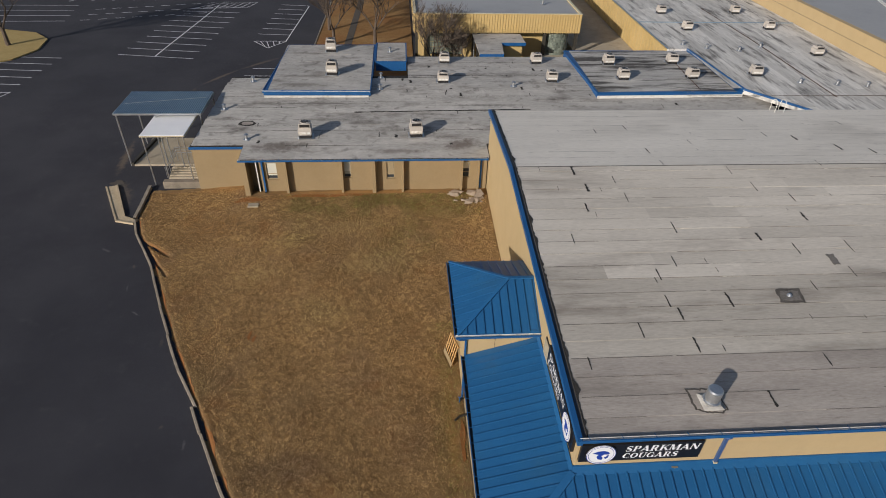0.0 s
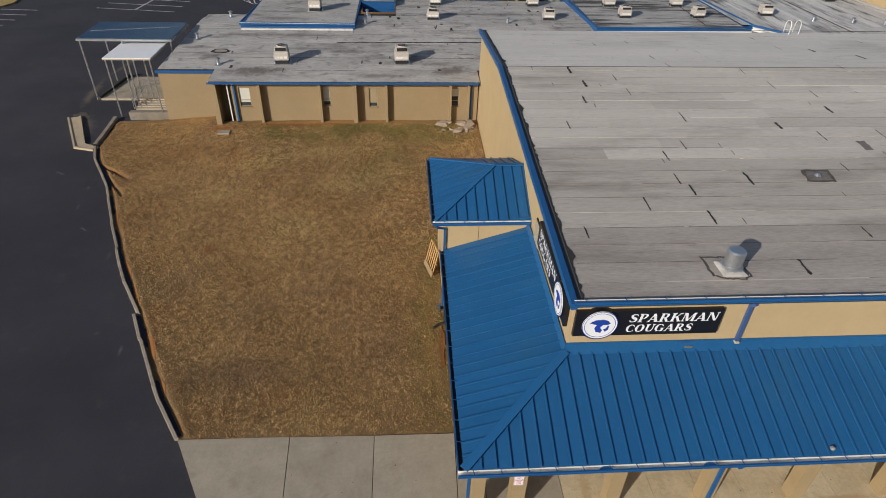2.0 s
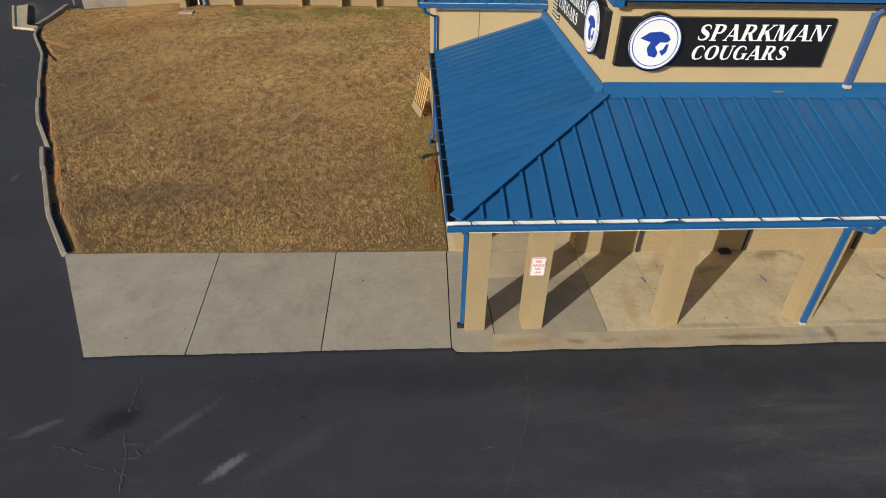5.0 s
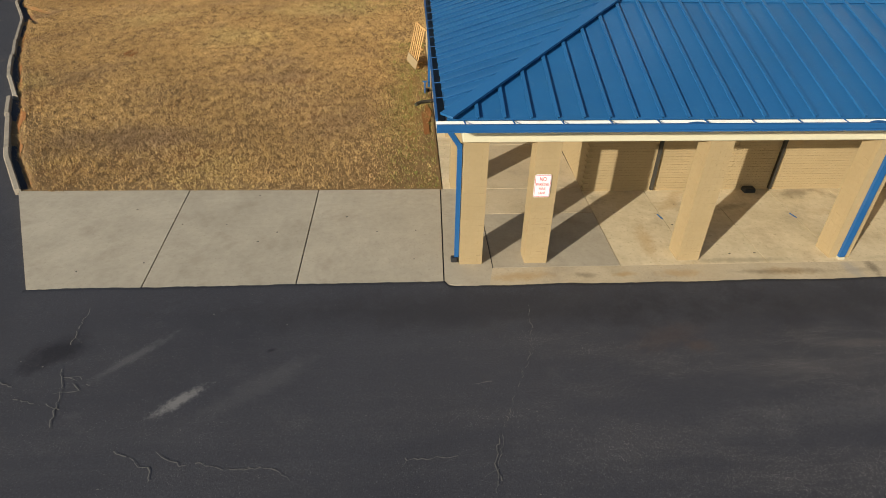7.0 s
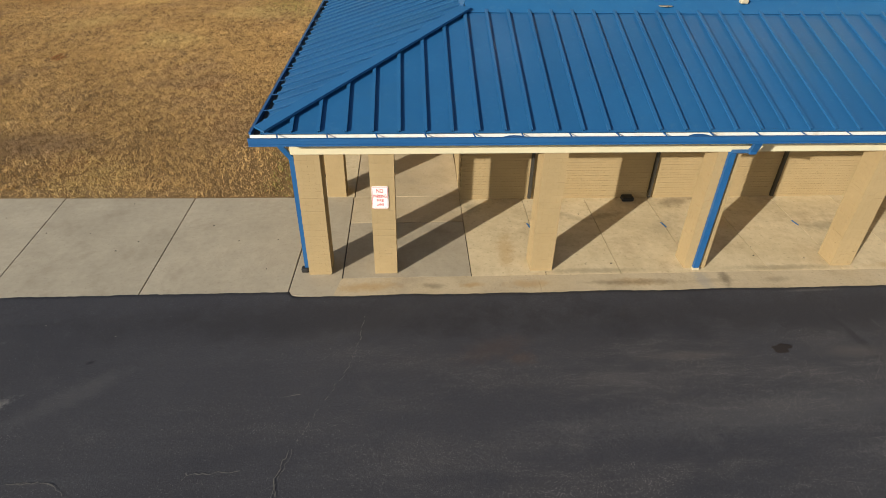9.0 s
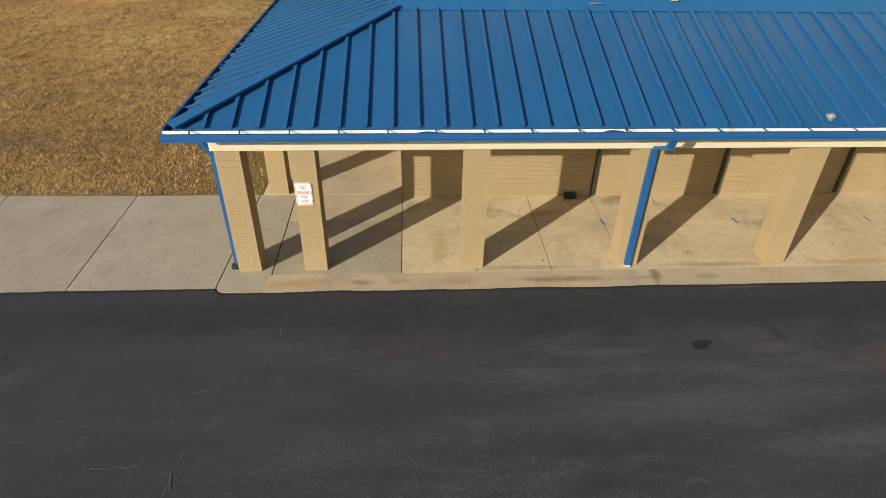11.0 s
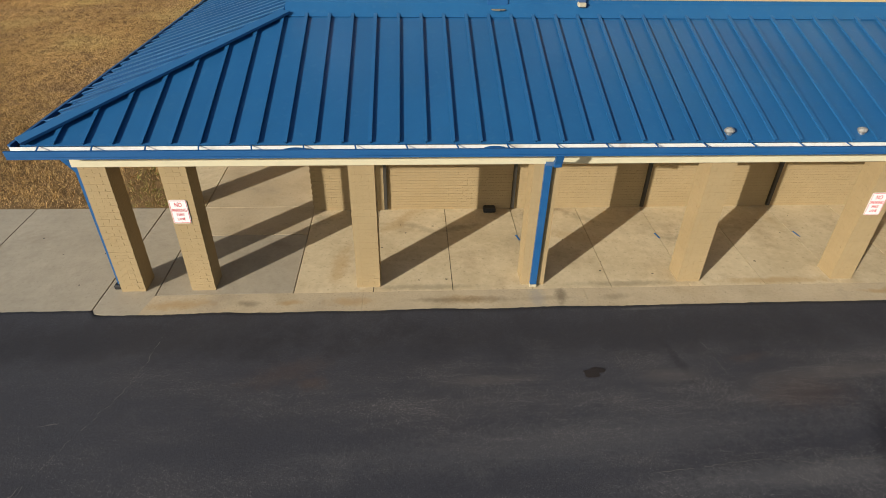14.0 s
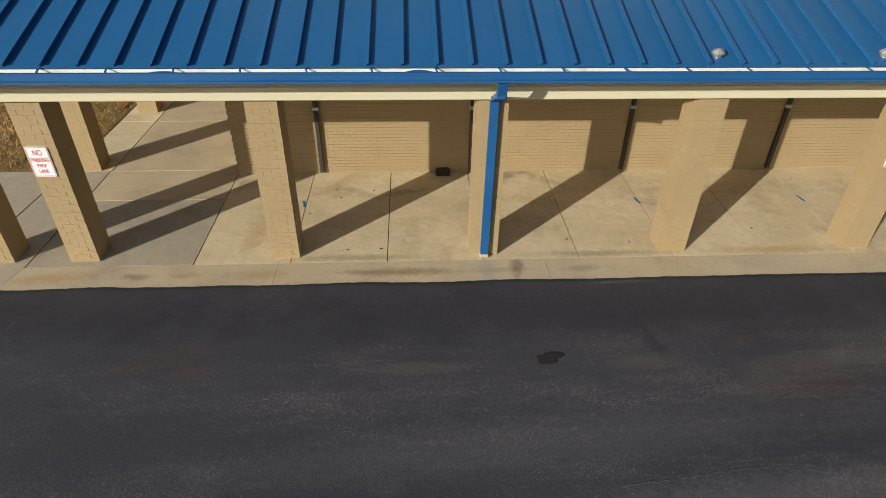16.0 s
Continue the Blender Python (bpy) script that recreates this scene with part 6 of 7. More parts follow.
# rooftop units
def rooftop_unit():
    u = thing("rooftop_unit", "beige rooftop air conditioner with fan grille", "air conditioner", "rooftop units")
    bm = B(); box(bm, -0.75, 0.75, -0.62, 0.62, 0.0, 0.04, 0.01); part("flashing", bm, M_galv, u, "galvanised roof flashing")
    bm = B(); box(bm, -0.56, 0.56, -0.48, 0.48, 0.03, 0.30, 0.01); part("curb", bm, M_dark, u, "dark curb")
    bm = B(); box(bm, -0.60, 0.60, -0.52, 0.52, 0.30, 0.98, 0.03); cab = part("cabinet", bm, M_ac, u)
    bm = B(); box(bm, -0.52, 0.52, -0.44, 0.50, 0.98, 1.32, 0.03); cond = part("condenser", bm, M_ac, u)
    bm = B(); box(bm, -0.44, 0.44, -0.47, -0.442, 1.03, 1.27, 0.006); part("coil_grille", bm, M_dark, cond, "dark coil grille")
    for i in range(3):
        bm = B(); box(bm, -0.5 + i * 0.34, -0.19 + i * 0.34, -0.545, -0.518, 0.42, 0.62, 0.006); part("louver", bm, M_white, cab)
    bm = B(); tube(bm, (0, 0.03, 1.32), (0, 0.03, 1.38), 0.38, 0.36, 22); ring = part("fan_ring", bm, M_ac, u)
    bm = B(); tube(bm, (0, 0.03, 1.375), (0, 0.03, 1.39), 0.345, 0.345, 22); part("fan_opening", bm, M_dark, ring, "dark fan opening")
    for a in range(4):
        bm = B(); bar(bm, (0.34 * math.cos(a * 0.785), 0.03 + 0.34 * math.sin(a * 0.785), 1.40), (-0.34 * math.cos(a * 0.785), 0.03 - 0.34 * math.sin(a * 0.785), 1.40), 0.015, 0.01); part("guard_wire", bm, M_galv, ring)
    bm = B(); tube(bm, (-0.66, -0.3, 0.05), (-0.66, -0.3, 0.7), 0.03); part("conduit", bm, M_galv, u)
    for o in u.children:
        o.scale = (0.84, 0.84, 0.92)
    return u
unit = rooftop_unit()
us = [(-10.6, 33.3, wing_z(33.3) + 0.01), (-1.95, 33.4, wing_z(33.4) + 0.01), (-9.35, 44.2, 4.47), (-10.0, 50.6, 4.47), (0.82, 43.2, wing_z(43) + 0.01), (1.3, 48.4, wing_z(48) + 0.01),
      (10.5, 48.3, wing_z(48) + 0.01), (11.05, 43.4, wing_z(43) + 0.01), (17.5, 47.1, 4.46), (17.75, 43.1, 4.46), (24.1, 47.4, 4.46), (24.5, 43.3, 4.46),
      (30.8, 43.5, 4.67), (40.4, 49.3, 4.67), (29.3, 64.6, 4.67), (38.9, 64.9, 4.67), (29.9, 57.9, 4.67), (39.9, 58.3, 4.67), (29.3, 73.5, 4.67), (38.9, 73.5, 4.67)]
unit.matrix_basis = pose(*us[0], 0, 0, 3)
for i, (x, y, z) in enumerate(us[1:]):
    copy_thing(unit, pose(x, y, z, 0, 0, (4, -3, 2, 0, -2)[i % 5]) @ Matrix.Diagonal((1, 1, 1 if i < 3 else 0.76, 1)))
def pipe_vent():
    v = thing("pipe_vent", "galvanised plumbing vent with a conical cap", "vent", "roof pipe vents")
    bm = B(); tube(bm, (0, 0, 0), (0, 0, 0.03), 0.30, 0.26, 14); part("flange", bm, M_galv, v)
    bm = B(); tube(bm, (0, 0, 0.02), (0, 0, 0.42), 0.12, 0.10, 12); part("pipe", bm, M_galv, v)
    bm = B(); tube(bm, (0, 0, 0.40), (0, 0, 0.50), 0.20, 0.05, 12); part("cap", bm, M_galv, v)
    return v
pv = pipe_vent()
ps = [(-15.1, 32.9, wing_z(32.9) + 0.012), (-4.95, 41.5, wing_z(41.5) + 0.012), (-4.9, 44.2, wing_z(44) + 0.012), (-16.4, 43.2, wing_z(43) + 0.012), (-4.1, 50.2, 4.53), (-17.8, 37.8, wing_z(37.8) + 0.012),
      (7.2, 42.0, wing_z(42) + 0.012), (27.3, 52.5, 4.67), (29.4, 51.3, 4.67), (32.6, 50.5, 4.67), (35.6, 51.8, 4.67), (37.5, 41.0, 4.67), (34.2, 41.5, 4.67), (40.2, 40.6, 4.67), (13.6, 61.5, 6.42)]
pv.matrix_basis = pose(*ps[0])
for p in ps[1:]:
    copy_thing(pv, pose(*p))
hatch = thing("membrane_patch", "square patch with a drain on the wing roof", "roof drain")
bm = B(); blob(bm, -15.5, 35.4, lambda a, b: wing_z(b) + 0.02, 0.65, 0.45, 0.003, 18, 0.15, 3); part("tar_patch", bm, M_tar, hatch)
bm = B(); blob(bm, -15.5, 35.4, lambda a, b: wing_z(b) + 0.026, 0.45, 0.3, 0.003, 18, 0.1, 4); part("patch", bm, M_membrane, hatch)
ld = thing("roof_ladder", "white tubular roof access ladder at the gym edge", "ladder")
for x in (25.3, 26.0):
    bm = B()
    pts = [(x, 31.5, 4.2), (x, 31.5, 7.0)] + [(x, 31.5 - 0.35 + 0.35 * math.cos(a), 7.0 + 0.35 * math.sin(a)) for a in (0.5, 1.0, 1.57, 2.1, 2.7, 3.14)] + [(x, 30.8, roof_z(30.8))]
    for a, b in zip(pts, pts[1:]): tube(bm, a, b, 0.024, n=7)
    part("rail", bm, M_white, ld)
for i in range(8):
    bm = B(); tube(bm, (25.3, 31.5, 4.5 + i * 0.3), (26.0, 31.5, 4.5 + i * 0.3), 0.02, n=6); part("rung", bm, M_white, ld)

# ---- loading dock ----
dock = thing("loading_dock", "concrete loading dock with ramp walls beside the wing", "dock", kind="structure")
bm = B(); box(bm, -25.7, -19.15, 36.0, 41.0, -0.9, -0.33, 0.02); part("platform", bm, M_concrete, dock)
bm = B(); box(bm, -22.2, -19.3, 32.5, 33.0, -0.9, -0.05, 0.02); part("footing", bm, M_kerb, dock)
for i in range(5):
    bm = B(); box(bm, -21.9, -19.6, 33.2 + i * 0.28, 34.6, -0.6, -0.02 + i * 0.075 + 0.0, 0.01); part("step", bm, M_concrete, dock)
rail = thing("stair_railing", "grey pipe railing on the dock steps", "railing")
for x in (-21.95, -19.55):
    for z in (0.45, 0.7, 0.95):
        bm = B(); tube(bm, (x, 33.1, z - 0.05), (x, 36.0, z + 0.3), 0.025, n=7); part("rail", bm, M_galv, rail)
    for y in (33.1, 34.0, 35.0, 36.0):
        bm = B(); tube(bm, (x, y, 0.0), (x, y, 0.95 + (y - 33.1) * 0.12), 0.025, n=7); part("post", bm, M_galv, rail)
for z in (0.45, 0.7, 0.95):
    bm = B(); tube(bm, (-21.95, 36.0, z + 0.3), (-19.3, 36.0, z + 0.3), 0.025, n=7); part("rail", bm, M_galv, rail)
c1 = thing("corrugated_canopy", "blue-grey corrugated metal canopy on steel posts", "canopy")
def corrugated(bm, x0, x1, y0, y1, zf, step=0.16, h=0.045):
    n = int((x1 - x0) / (step / 2))
    rows = []
    for i in range(n + 1):
        x = x0 + (x1 - x0) * i / n
        dz = h * (i % 2)
        rows.append([bm.verts.new((x, y, zf(x, y) + dz - t)) for y in (y0, y1) for t in (0, 0.02)])
    for a, b in zip(rows, rows[1:]):
        bm.faces.new((a[0], b[0], b[2], a[2])); bm.faces.new((a[1], a[3], b[3], b[1])); bm.faces.new((a[0], a[1], b[1], b[0])); bm.faces.new((a[2], b[2], b[3], a[3]))
bm = B(); corrugated(bm, -26.0, -19.15, 35.9, 40.2, lambda x, y: 4.30 + 0.02 * (y - 36)); part("roof_sheet", bm, M_bluegrey, c1)
bm = B(); ribbon(bm, [(-25.6, 37.6), (-19.4, 38.8)], 0.07, lambda x, y: 4.37 + 0.02 * (y - 36), 0.02); part("cable", bm, M_white, c1, "pale cable across the sheet")
for a, b in (((-26.0, 35.9), (-19.15, 35.9)), ((-26.0, 40.2), (-19.15, 40.2)), ((-26.0, 35.9), (-26.0, 40.2)), ((-19.15, 35.9), (-19.15, 40.2))):
    bm = B(); bar(bm, (*a, 4.22), (*b, 4.22), 0.08, 0.14); part("edge_beam", bm, M_galv, c1)
for x, y in ((-25.9, 36.1), (-22.8, 36.0), (-19.3, 36.1), (-25.9, 40.1), (-19.3, 40.1)):
    bm = B(); tube(bm, (x, y, -0.8), (x, y, 4.2), 0.06, n=8); part("post", bm, M_galv, c1)
c2 = thing("flat_canopy", "white flat sheet canopy on slim steel posts", "canopy")
bm = B(); box(bm, -23.0, -19.7, 32.7, 37.3, 3.86, 3.92, 0.01); part("roof_sheet", bm, M_whitepanel, c2, "white roof sheet")
for a, b in (((-23.0, 32.7), (-19.7, 32.7)), ((-23.0, 32.7), (-23.0, 37.3)), ((-19.7, 32.7), (-19.7, 37.3))):
    bm = B(); bar(bm, (*a, 3.83), (*b, 3.83), 0.06, 0.10); part("edge_beam", bm, M_soffit, c2)
for x, y in ((-22.9, 32.85), (-19.85, 32.85), (-22.0, 33.5), (-20.9, 34.4), (-22.9, 37.2)):
    bm = B(); tube(bm, (x, y, -0.5), (x, y, 3.8), 0.05, n=8); part("post", bm, M_galv, c2)
bm = B(); bar(bm, (-25.75, 36.0, -0.35), (-25.2, 41.2, -0.25), 0.25, 0.35); tagged(part("ramp_kerb", bm, M_pipe, None, "dark stained ramp kerb", "structure"), category="kerb")
fl = thing("concrete_flume", "concrete drainage flume with raised edges", "flume", kind="structure")
FLUME = [(-26.74, 32.7), (-24.36, 28.05), (-22.95, 27.65), (-22.8, 28.15), (-24.0, 28.7), (-26.0, 32.95)]
bm = B(); prism(bm, FLUME, -1.0, lambda x, y: ground_z(x, y) + 0.09); part("channel", bm, M_kerbstrip, fl, "stained concrete channel")
for chain in (FLUME[:3], FLUME[4:]):
    for a, b in zip(chain, chain[1:]):
        bm = B(); bar(bm, (*a, ground_z(*a) + 0.05), (*b, ground_z(*b) + 0.05), 0.13, 0.18); part("edge", bm, M_kerbstrip, fl)
bm = B(); blob(bm, -26.0, 33.3, lambda x, y: ground_z(x, y) + 0.02, 0.6, 0.4, 0.006, 22, 0.6, 33); part("silt", bm, M_asphalt_worn, fl, "brown silt washed to the flume")
bm = B()
rows = []
for i in range(9):
    y = 28.2 + 4.4 * i / 8
    x = kerb_x(y) + 0.02
    rows.append([bm.verts.new((x - 0.14, y, -1.0)), bm.verts.new((x - 0.14, y, ground_z(x, y) + 0.25)), bm.verts.new((x + 0.10, y, ground_z(x, y) + 0.25)), bm.verts.new((x + 0.10, y, -1.0))])
for a, b in zip(rows, rows[1:]):
    for k in range(3): bm.faces.new((a[k], b[k], b[k + 1], a[k + 1]))
part("low_wall", bm, M_kerb, fl)
bm = B(); box(bm, -14.75, -13.95, 28.45, 28.95, 0.0, 0.13, 0.02); tagged(part("concrete_pad", bm, M_concrete, None, "small concrete pad in the lawn"), category="pad")
rnd = random.Random(4)
for i in range(13):
    bm = B()
    r = rnd.uniform(0.10, 0.34)
    hull(bm, [(rnd.gauss(0, 1) * r * 0.8, rnd.gauss(0, 1) * r * 0.7, rnd.uniform(-0.1, r * 0.8)) for _ in range(14)])
    o = part("rubble_stone", bm, M_rock, None, "broken concrete and stone rubble by the wall"); tagged(o, category="rock", group="rubble pile")
    o.location = (rnd.uniform(0.8, 3.1), rnd.uniform(28.7, 30.0), 0.12)

# ---- north building ----
nb = thing("north_building", "tan building with ribbed metal fascia and glass-block walls", "building")
NX0, NX1, NY = -1.55, 17.2, 57.0
bm = B(); box(bm, NX0, NX1, NY + 0.05, NY + 0.3, 4.42, 6.46)
part("fascia", bm, M_rib, nb)
for i in range(62):
    x = NX0 + 0.1 + i * 0.303
    bm = B(); box(bm, x, x + 0.10, NY - 0.01, NY + 0.05, 4.42, 6.46); part("fascia_rib", bm, M_rib, nb)
bm = B(); box(bm, NX1 - 0.25, NX1, NY + 0.3, 88, 4.42, 6.46); box(bm, NX0, NX0 + 0.25, NY + 0.3, 88, 4.42, 6.46); part("side_fascia", bm, M_rib, nb)
bm = B(); box(bm, NX0 + 0.25, NX1 - 0.25, NY + 0.3, 88, 6.2, 6.34); part("roof", bm, M_grayroof, nb)
bm = B(); box(bm, NX0, NX1, NY, NY + 0.28, 6.46, 6.50); box(bm, NX1 - 0.3, NX1, NY + 0.28, 88, 6.46, 6.50); box(bm, NX0, NX0 + 0.3, NY + 0.28, 88, 6.46, 6.50); part("coping", bm, M_cream, nb)
bm = B(); box(bm, NX0 + 0.4, NX1 - 3, NY + 1.8, NY + 2.1, -0.5, 4.42); part("wall", bm, M_rib, nb)
bm = B(); box(bm, NX0 + 0.1, NX1 - 0.1, NY + 0.3, 88, 4.36, 4.42); part("soffit", bm, M_soffit, nb)
for x in (NX0 + 0.2, 5.1, 5.6, 13.2, 16.8):
    bm = B(); box(bm, x, x + 0.3, NY + 0.4, NY + 0.8, -0.5, 4.4); part("column", bm, M_pipe, nb)
gbm = B(); box(gbm, -0.13, 0.13, 0, 0.06, -0.13, 0.13, 0.02); gmesh = mesh_of("glass_block", gbm); gmesh.materials.append(M_glassblock)
def block(p, r):
    b = part("glass_block", gmesh, None, nb); b.matrix_basis = pose(*p, 0, 0, r)
for i in range(14):
    for k in range(10):
        block((0.2 + i * 0.29, NY + 1.72, 1.6 + k * 0.29), 0)
for a in range(15):
    for k in range(8):
        an = radians(180 + a * 12.5)
        block((14.9 + 1.5 * math.cos(an), NY + 1.9 + 1.5 * math.sin(an), 2.2 + k * 0.29), math.degrees(an) + 90)
bm = B(); tube(bm, (14.9, NY + 1.9, -0.5), (14.9, NY + 1.9, 4.4), 1.48, 1.48, 30); part("round_wall", bm, M_glassblock, nb)
cv = thing("covered_walkway", "small grey-roofed covered walkway with blue edge", "canopy")
bm = B(); prism(bm, [(5.0, 49.9), (7.5, 49.9), (7.8, 53.4), (8.4, 56.8), (5.0, 56.7)], 4.28, 4.42); part("roof", bm, M_wingroof, cv)
bm = B(); prism(bm, [(7.7, 53.5), (10.4, 53.5), (10.3, 56.6), (8.4, 56.7)], 4.30, 4.45); part("roof", bm, M_wingroof, cv)
bm = B(); box(bm, 7.7, 10.4, 53.4, 53.5, 4.15, 4.46); part("fascia", bm, M_blue_trim, cv, "blue fascia")
bm = B(); box(bm, 5.0, 7.5, 49.8, 49.9, 4.2, 4.44); part("fascia", bm, M_blue_trim, cv, "blue fascia")
bm = B(); box(bm, 7.9, 10.1, 53.8, 54.0, -0.4, 4.28); part("wall", bm, M_rib, cv)
for x, y in ((5.2, 50.2), (5.2, 56.4), (8.2, 56.4), (10.1, 56.3)):
    bm = B(); tube(bm, (x, y, -0.4), (x, y, 4.28), 0.07); part("post", bm, M_galv, cv)

# ---- east wing ----
ew = thing("east_wing", "tan school wing with a dark-streaked flat membrane roof", "building")
bm = B(); prism(bm, [(25.0, 51.0), (27.2, 51.0), (28.0, 40.0), (34.5, 31.6), (44.4, 31.6), (44.4, 130), (25.0, 130)], 4.2, 4.648); part("roof_deck", bm, M_farroof, ew)
lap_sheets(ew, lambda x: 51.05 if x < 27.1 else (40.2 if x < 28.1 else max(31.65, 40.2 - 1.29 * (x - 28.0))), lambda x: 100, 25.05, 44.3, lambda x, y: 4.66, M_farroof, 1.05, "y", 51, 8, 16)
bm = B(); box(bm, 24.75, 25.0, 51.0, 130, -0.5, 4.75); part("west_wall", bm, M_rib, ew, "ribbed tan metal wall")
for i in range(40):
    bm = B(); box(bm, 24.70, 24.75, 51.2 + i * 0.9, 51.45 + i * 0.9, -0.5, 4.6); part("wall_rib", bm, M_rib, ew)
bm = B(); bar(bm, (25.0, 51, 4.72), (25.0, 130, 4.72), 0.14, 0.10); part("coping", bm, M_bluegrey, ew)
bm = B(); box(bm, 25.0, 44.3, 60.6, 60.7, 4.66, 4.74); part("expansion_joint", bm, M_bluegrey, ew)
bm = B(); ribbon(bm, [(35.5, 67.0), (35.8, 54.0), (35.6, 38.0)], 0.16, lambda x, y: 4.68, 0.015, 3, 0.02); ribbon(bm, [(24.4, 47.1), (24.1, 40.3)], 0.1, lambda x, y: 4.475, 0.015, 4, 0.02); ribbon(bm, [(22, 38.3), (44, 38.3)], 0.10, lambda x, y: 4.69, 0.015, 5, 0.02)
part("tar_seam", bm, mat("rusty_tar", (0.06, 0.028, 0.018), (0.12, 0.06, 0.04), 0.9, big=1, fine=8, bump=0.2), ew)
bm = B(); box(bm, 34.5, 44.4, 31.42, 31.6, -0.5, 4.64); part("south_wall", bm, M_rib, ew)
ab = thing("auditorium_block", "taller tan block with a smooth grey roof", "building")
bm = B(); box(bm, 44.4, 44.8, 31.5, 130, -0.5, 7.0); box(bm, 44.8, 84, 31.5, 31.9, -0.5, 7.0); part("parapet_wall", bm, M_tan, ab, "tan-painted wall")
bm = B(); box(bm, 44.34, 44.42, 31.5, 130, 5.85, 5.90); part("band", bm, M_frame, ab)
bm = B(); box(bm, 44.3, 44.95, 31.5, 130, 7.0, 7.06); part("coping", bm, M_tan, ab)
bm = B(); box(bm, 44.8, 84, 31.9, 130, 6.3, 6.55); part("roof", bm, M_grayroof, ab)
bm = B(); bar(bm, (54, 56, 6.58), (62, 80, 6.58), 0.5, 0.06); part("seam_strip", bm, M_white, ab)
# paved court between the buildings
bm = B(); prism(bm, [(13, 50.2), (24.7, 51.2), (24.7, 96), (17.4, 96), (17.4, 58), (13, 58)], -0.3, 1.8); tagged(part("court_pavement", bm, M_concrete, None, "pale concrete service court", "structure"), category="pavement")

# ---- far lawn, trees and parking bays ----
bm = B(); prism(bm, [(-13.95, 53.0), (-1.5, 53.0), (-1.5, 96), (-13.2, 96)], -0.3, 0.06); tagged(part("far_lawn", bm, M_farlawn, None, "orange-brown winter lawn behind the wing", "structure"), category="lawn")
bm = B(); ribbon(bm, [(-9.8, 62), (-8.6, 96)], 0.9, lambda x, y: 0.07, 0.01); tagged(part("path", bm, M_asphalt_worn, None, "worn dark path across the far lawn", "structure"), category="path")
bm = B(); bar(bm, (-14.0, 53, 0.04), (-13.3, 96, 0.04), 0.15, 0.16); tagged(part("lot_kerb", bm, M_kerb, None, "concrete kerb at the parking lot", "structure"), category="kerb")
bm = B(); prism(bm, [(-62, 63), (-58, 57.5), (-50.3, 58.6), (-47.5, 60.5), (-46.2, 64), (-46.9, 68.0), (-49.5, 70.6), (-54, 71.8), (-60, 71)], -0.3, 0.12); tagged(part("tree_island", bm, mat("island_lawn", (0.34, 0.25, 0.10), (0.46, 0.35, 0.16), 1, big=0.3, fine=3, bump=0.5, spec=0.1), None, "dry grass island in the parking lot", "structure"), category="lawn")

def bare_tree(x, y, z, h, seed, name="tree", label="bare winter tree with fine grey-brown twigs", spread=0.75):
    r = random.Random(seed)
    t = thing(name, label, "tree", "bare trees", m=pose(x, y, z))
    tr, cr = B(), B()
    tube(tr, (0, 0, -0.1), (0.05, 0.03, h * 0.22), h * 0.030, h * 0.020, 8)
    def grow(p, d, ln, rad, lev):
        n = 2
        q = p
        for i in range(n):
            d = (d + Vector((r.uniform(-0.22, 0.22), r.uniform(-0.22, 0.22), r.uniform(-0.05, 0.16)))).normalized()
            e = q + d * (ln / n)
            r1 = rad * (1 - 0.35 * (i + 1) / n)
            tube(tr if lev == 0 else cr, q, e, max(0.011, rad * (1 - 0.35 * i / n)), max(0.010, r1), 6 if lev < 2 else (4 if lev < 3 else 3), caps=False)
            q = e
            if lev < 5 and i == 0 and r.random() < 0.9:
                s = (d + Vector((r.uniform(-1, 1), r.uniform(-1, 1), r.uniform(-0.2, 0.5))) * spread).normalized()
                grow(q, s, ln * 0.66, rad * 0.5, lev + 1)
        if lev < 6:
            for k in range(3 if lev < 5 else 2):
                a = r.uniform(0, 6.28)
                s = (d * 0.9 + Vector((math.cos(a), math.sin(a), r.uniform(0.0, 0.5))) * spread).normalized()
                grow(q, s, ln * r.uniform(0.6, 0.8), rad * 0.55, lev + 1)
    for k in range(4):
        a = k * 1.57 + r.uniform(-0.4, 0.4)
        grow(Vector((0.05, 0.03, h * r.uniform(0.16, 0.22))), Vector((math.cos(a) * 0.55, math.sin(a) * 0.55, 1)).normalized(), h * 0.30, h * 0.013, 1)
    part("trunk", tr, M_bark, t, "grey-brown trunk")
    part("crown", cr, M_bark, t, "fine bare twigs")
bare_tree(-11.4, 66.6, 0.05, 8.5, 11)
bare_tree(-6.2, 66.0, 0.05, 9.0, 12)
bare_tree(-12.5, 72.5, 0.05, 8.0, 15)
bare_tree(0.6, 55.6, -0.1, 7.5, 13, spread=0.6)
bare_tree(3.2, 55.8, -0.1, 5.0, 16, spread=0.7)
bare_tree(-50.3, 65.5, 0.1, 9.5, 14)

def bay_line(a, b, w=0.12):
    bm = B(); ribbon(bm, [a, b], w, ground_z, 0.012)
    return tagged(part("parking_line", bm, M_line, None, "white painted parking bay line"), category="road marking", group="parking lines")
L0 = [(-36.5 + 0.29 * i, 62.65 + 2.42 * i - 0.08 * i) for i in range(9)]
R0 = [(-27.45 + 0.17 * i, 61.2 + 2.42 * i) for i in range(9)]
for a, b in zip(L0, R0):
    bay_line(a, b)
bay_line((-32.05, 61.9), (-29.8, 84.3), 0.16)
for i in range(7):
    bay_line((-21.6 + 0.14 * i, 70.8 + 2.38 * i), (-17.5 + 0.12 * i, 70.4 + 2.38 * i))
bay_line((-17.6, 67.8), (-16.55, 84.5), 0.14)
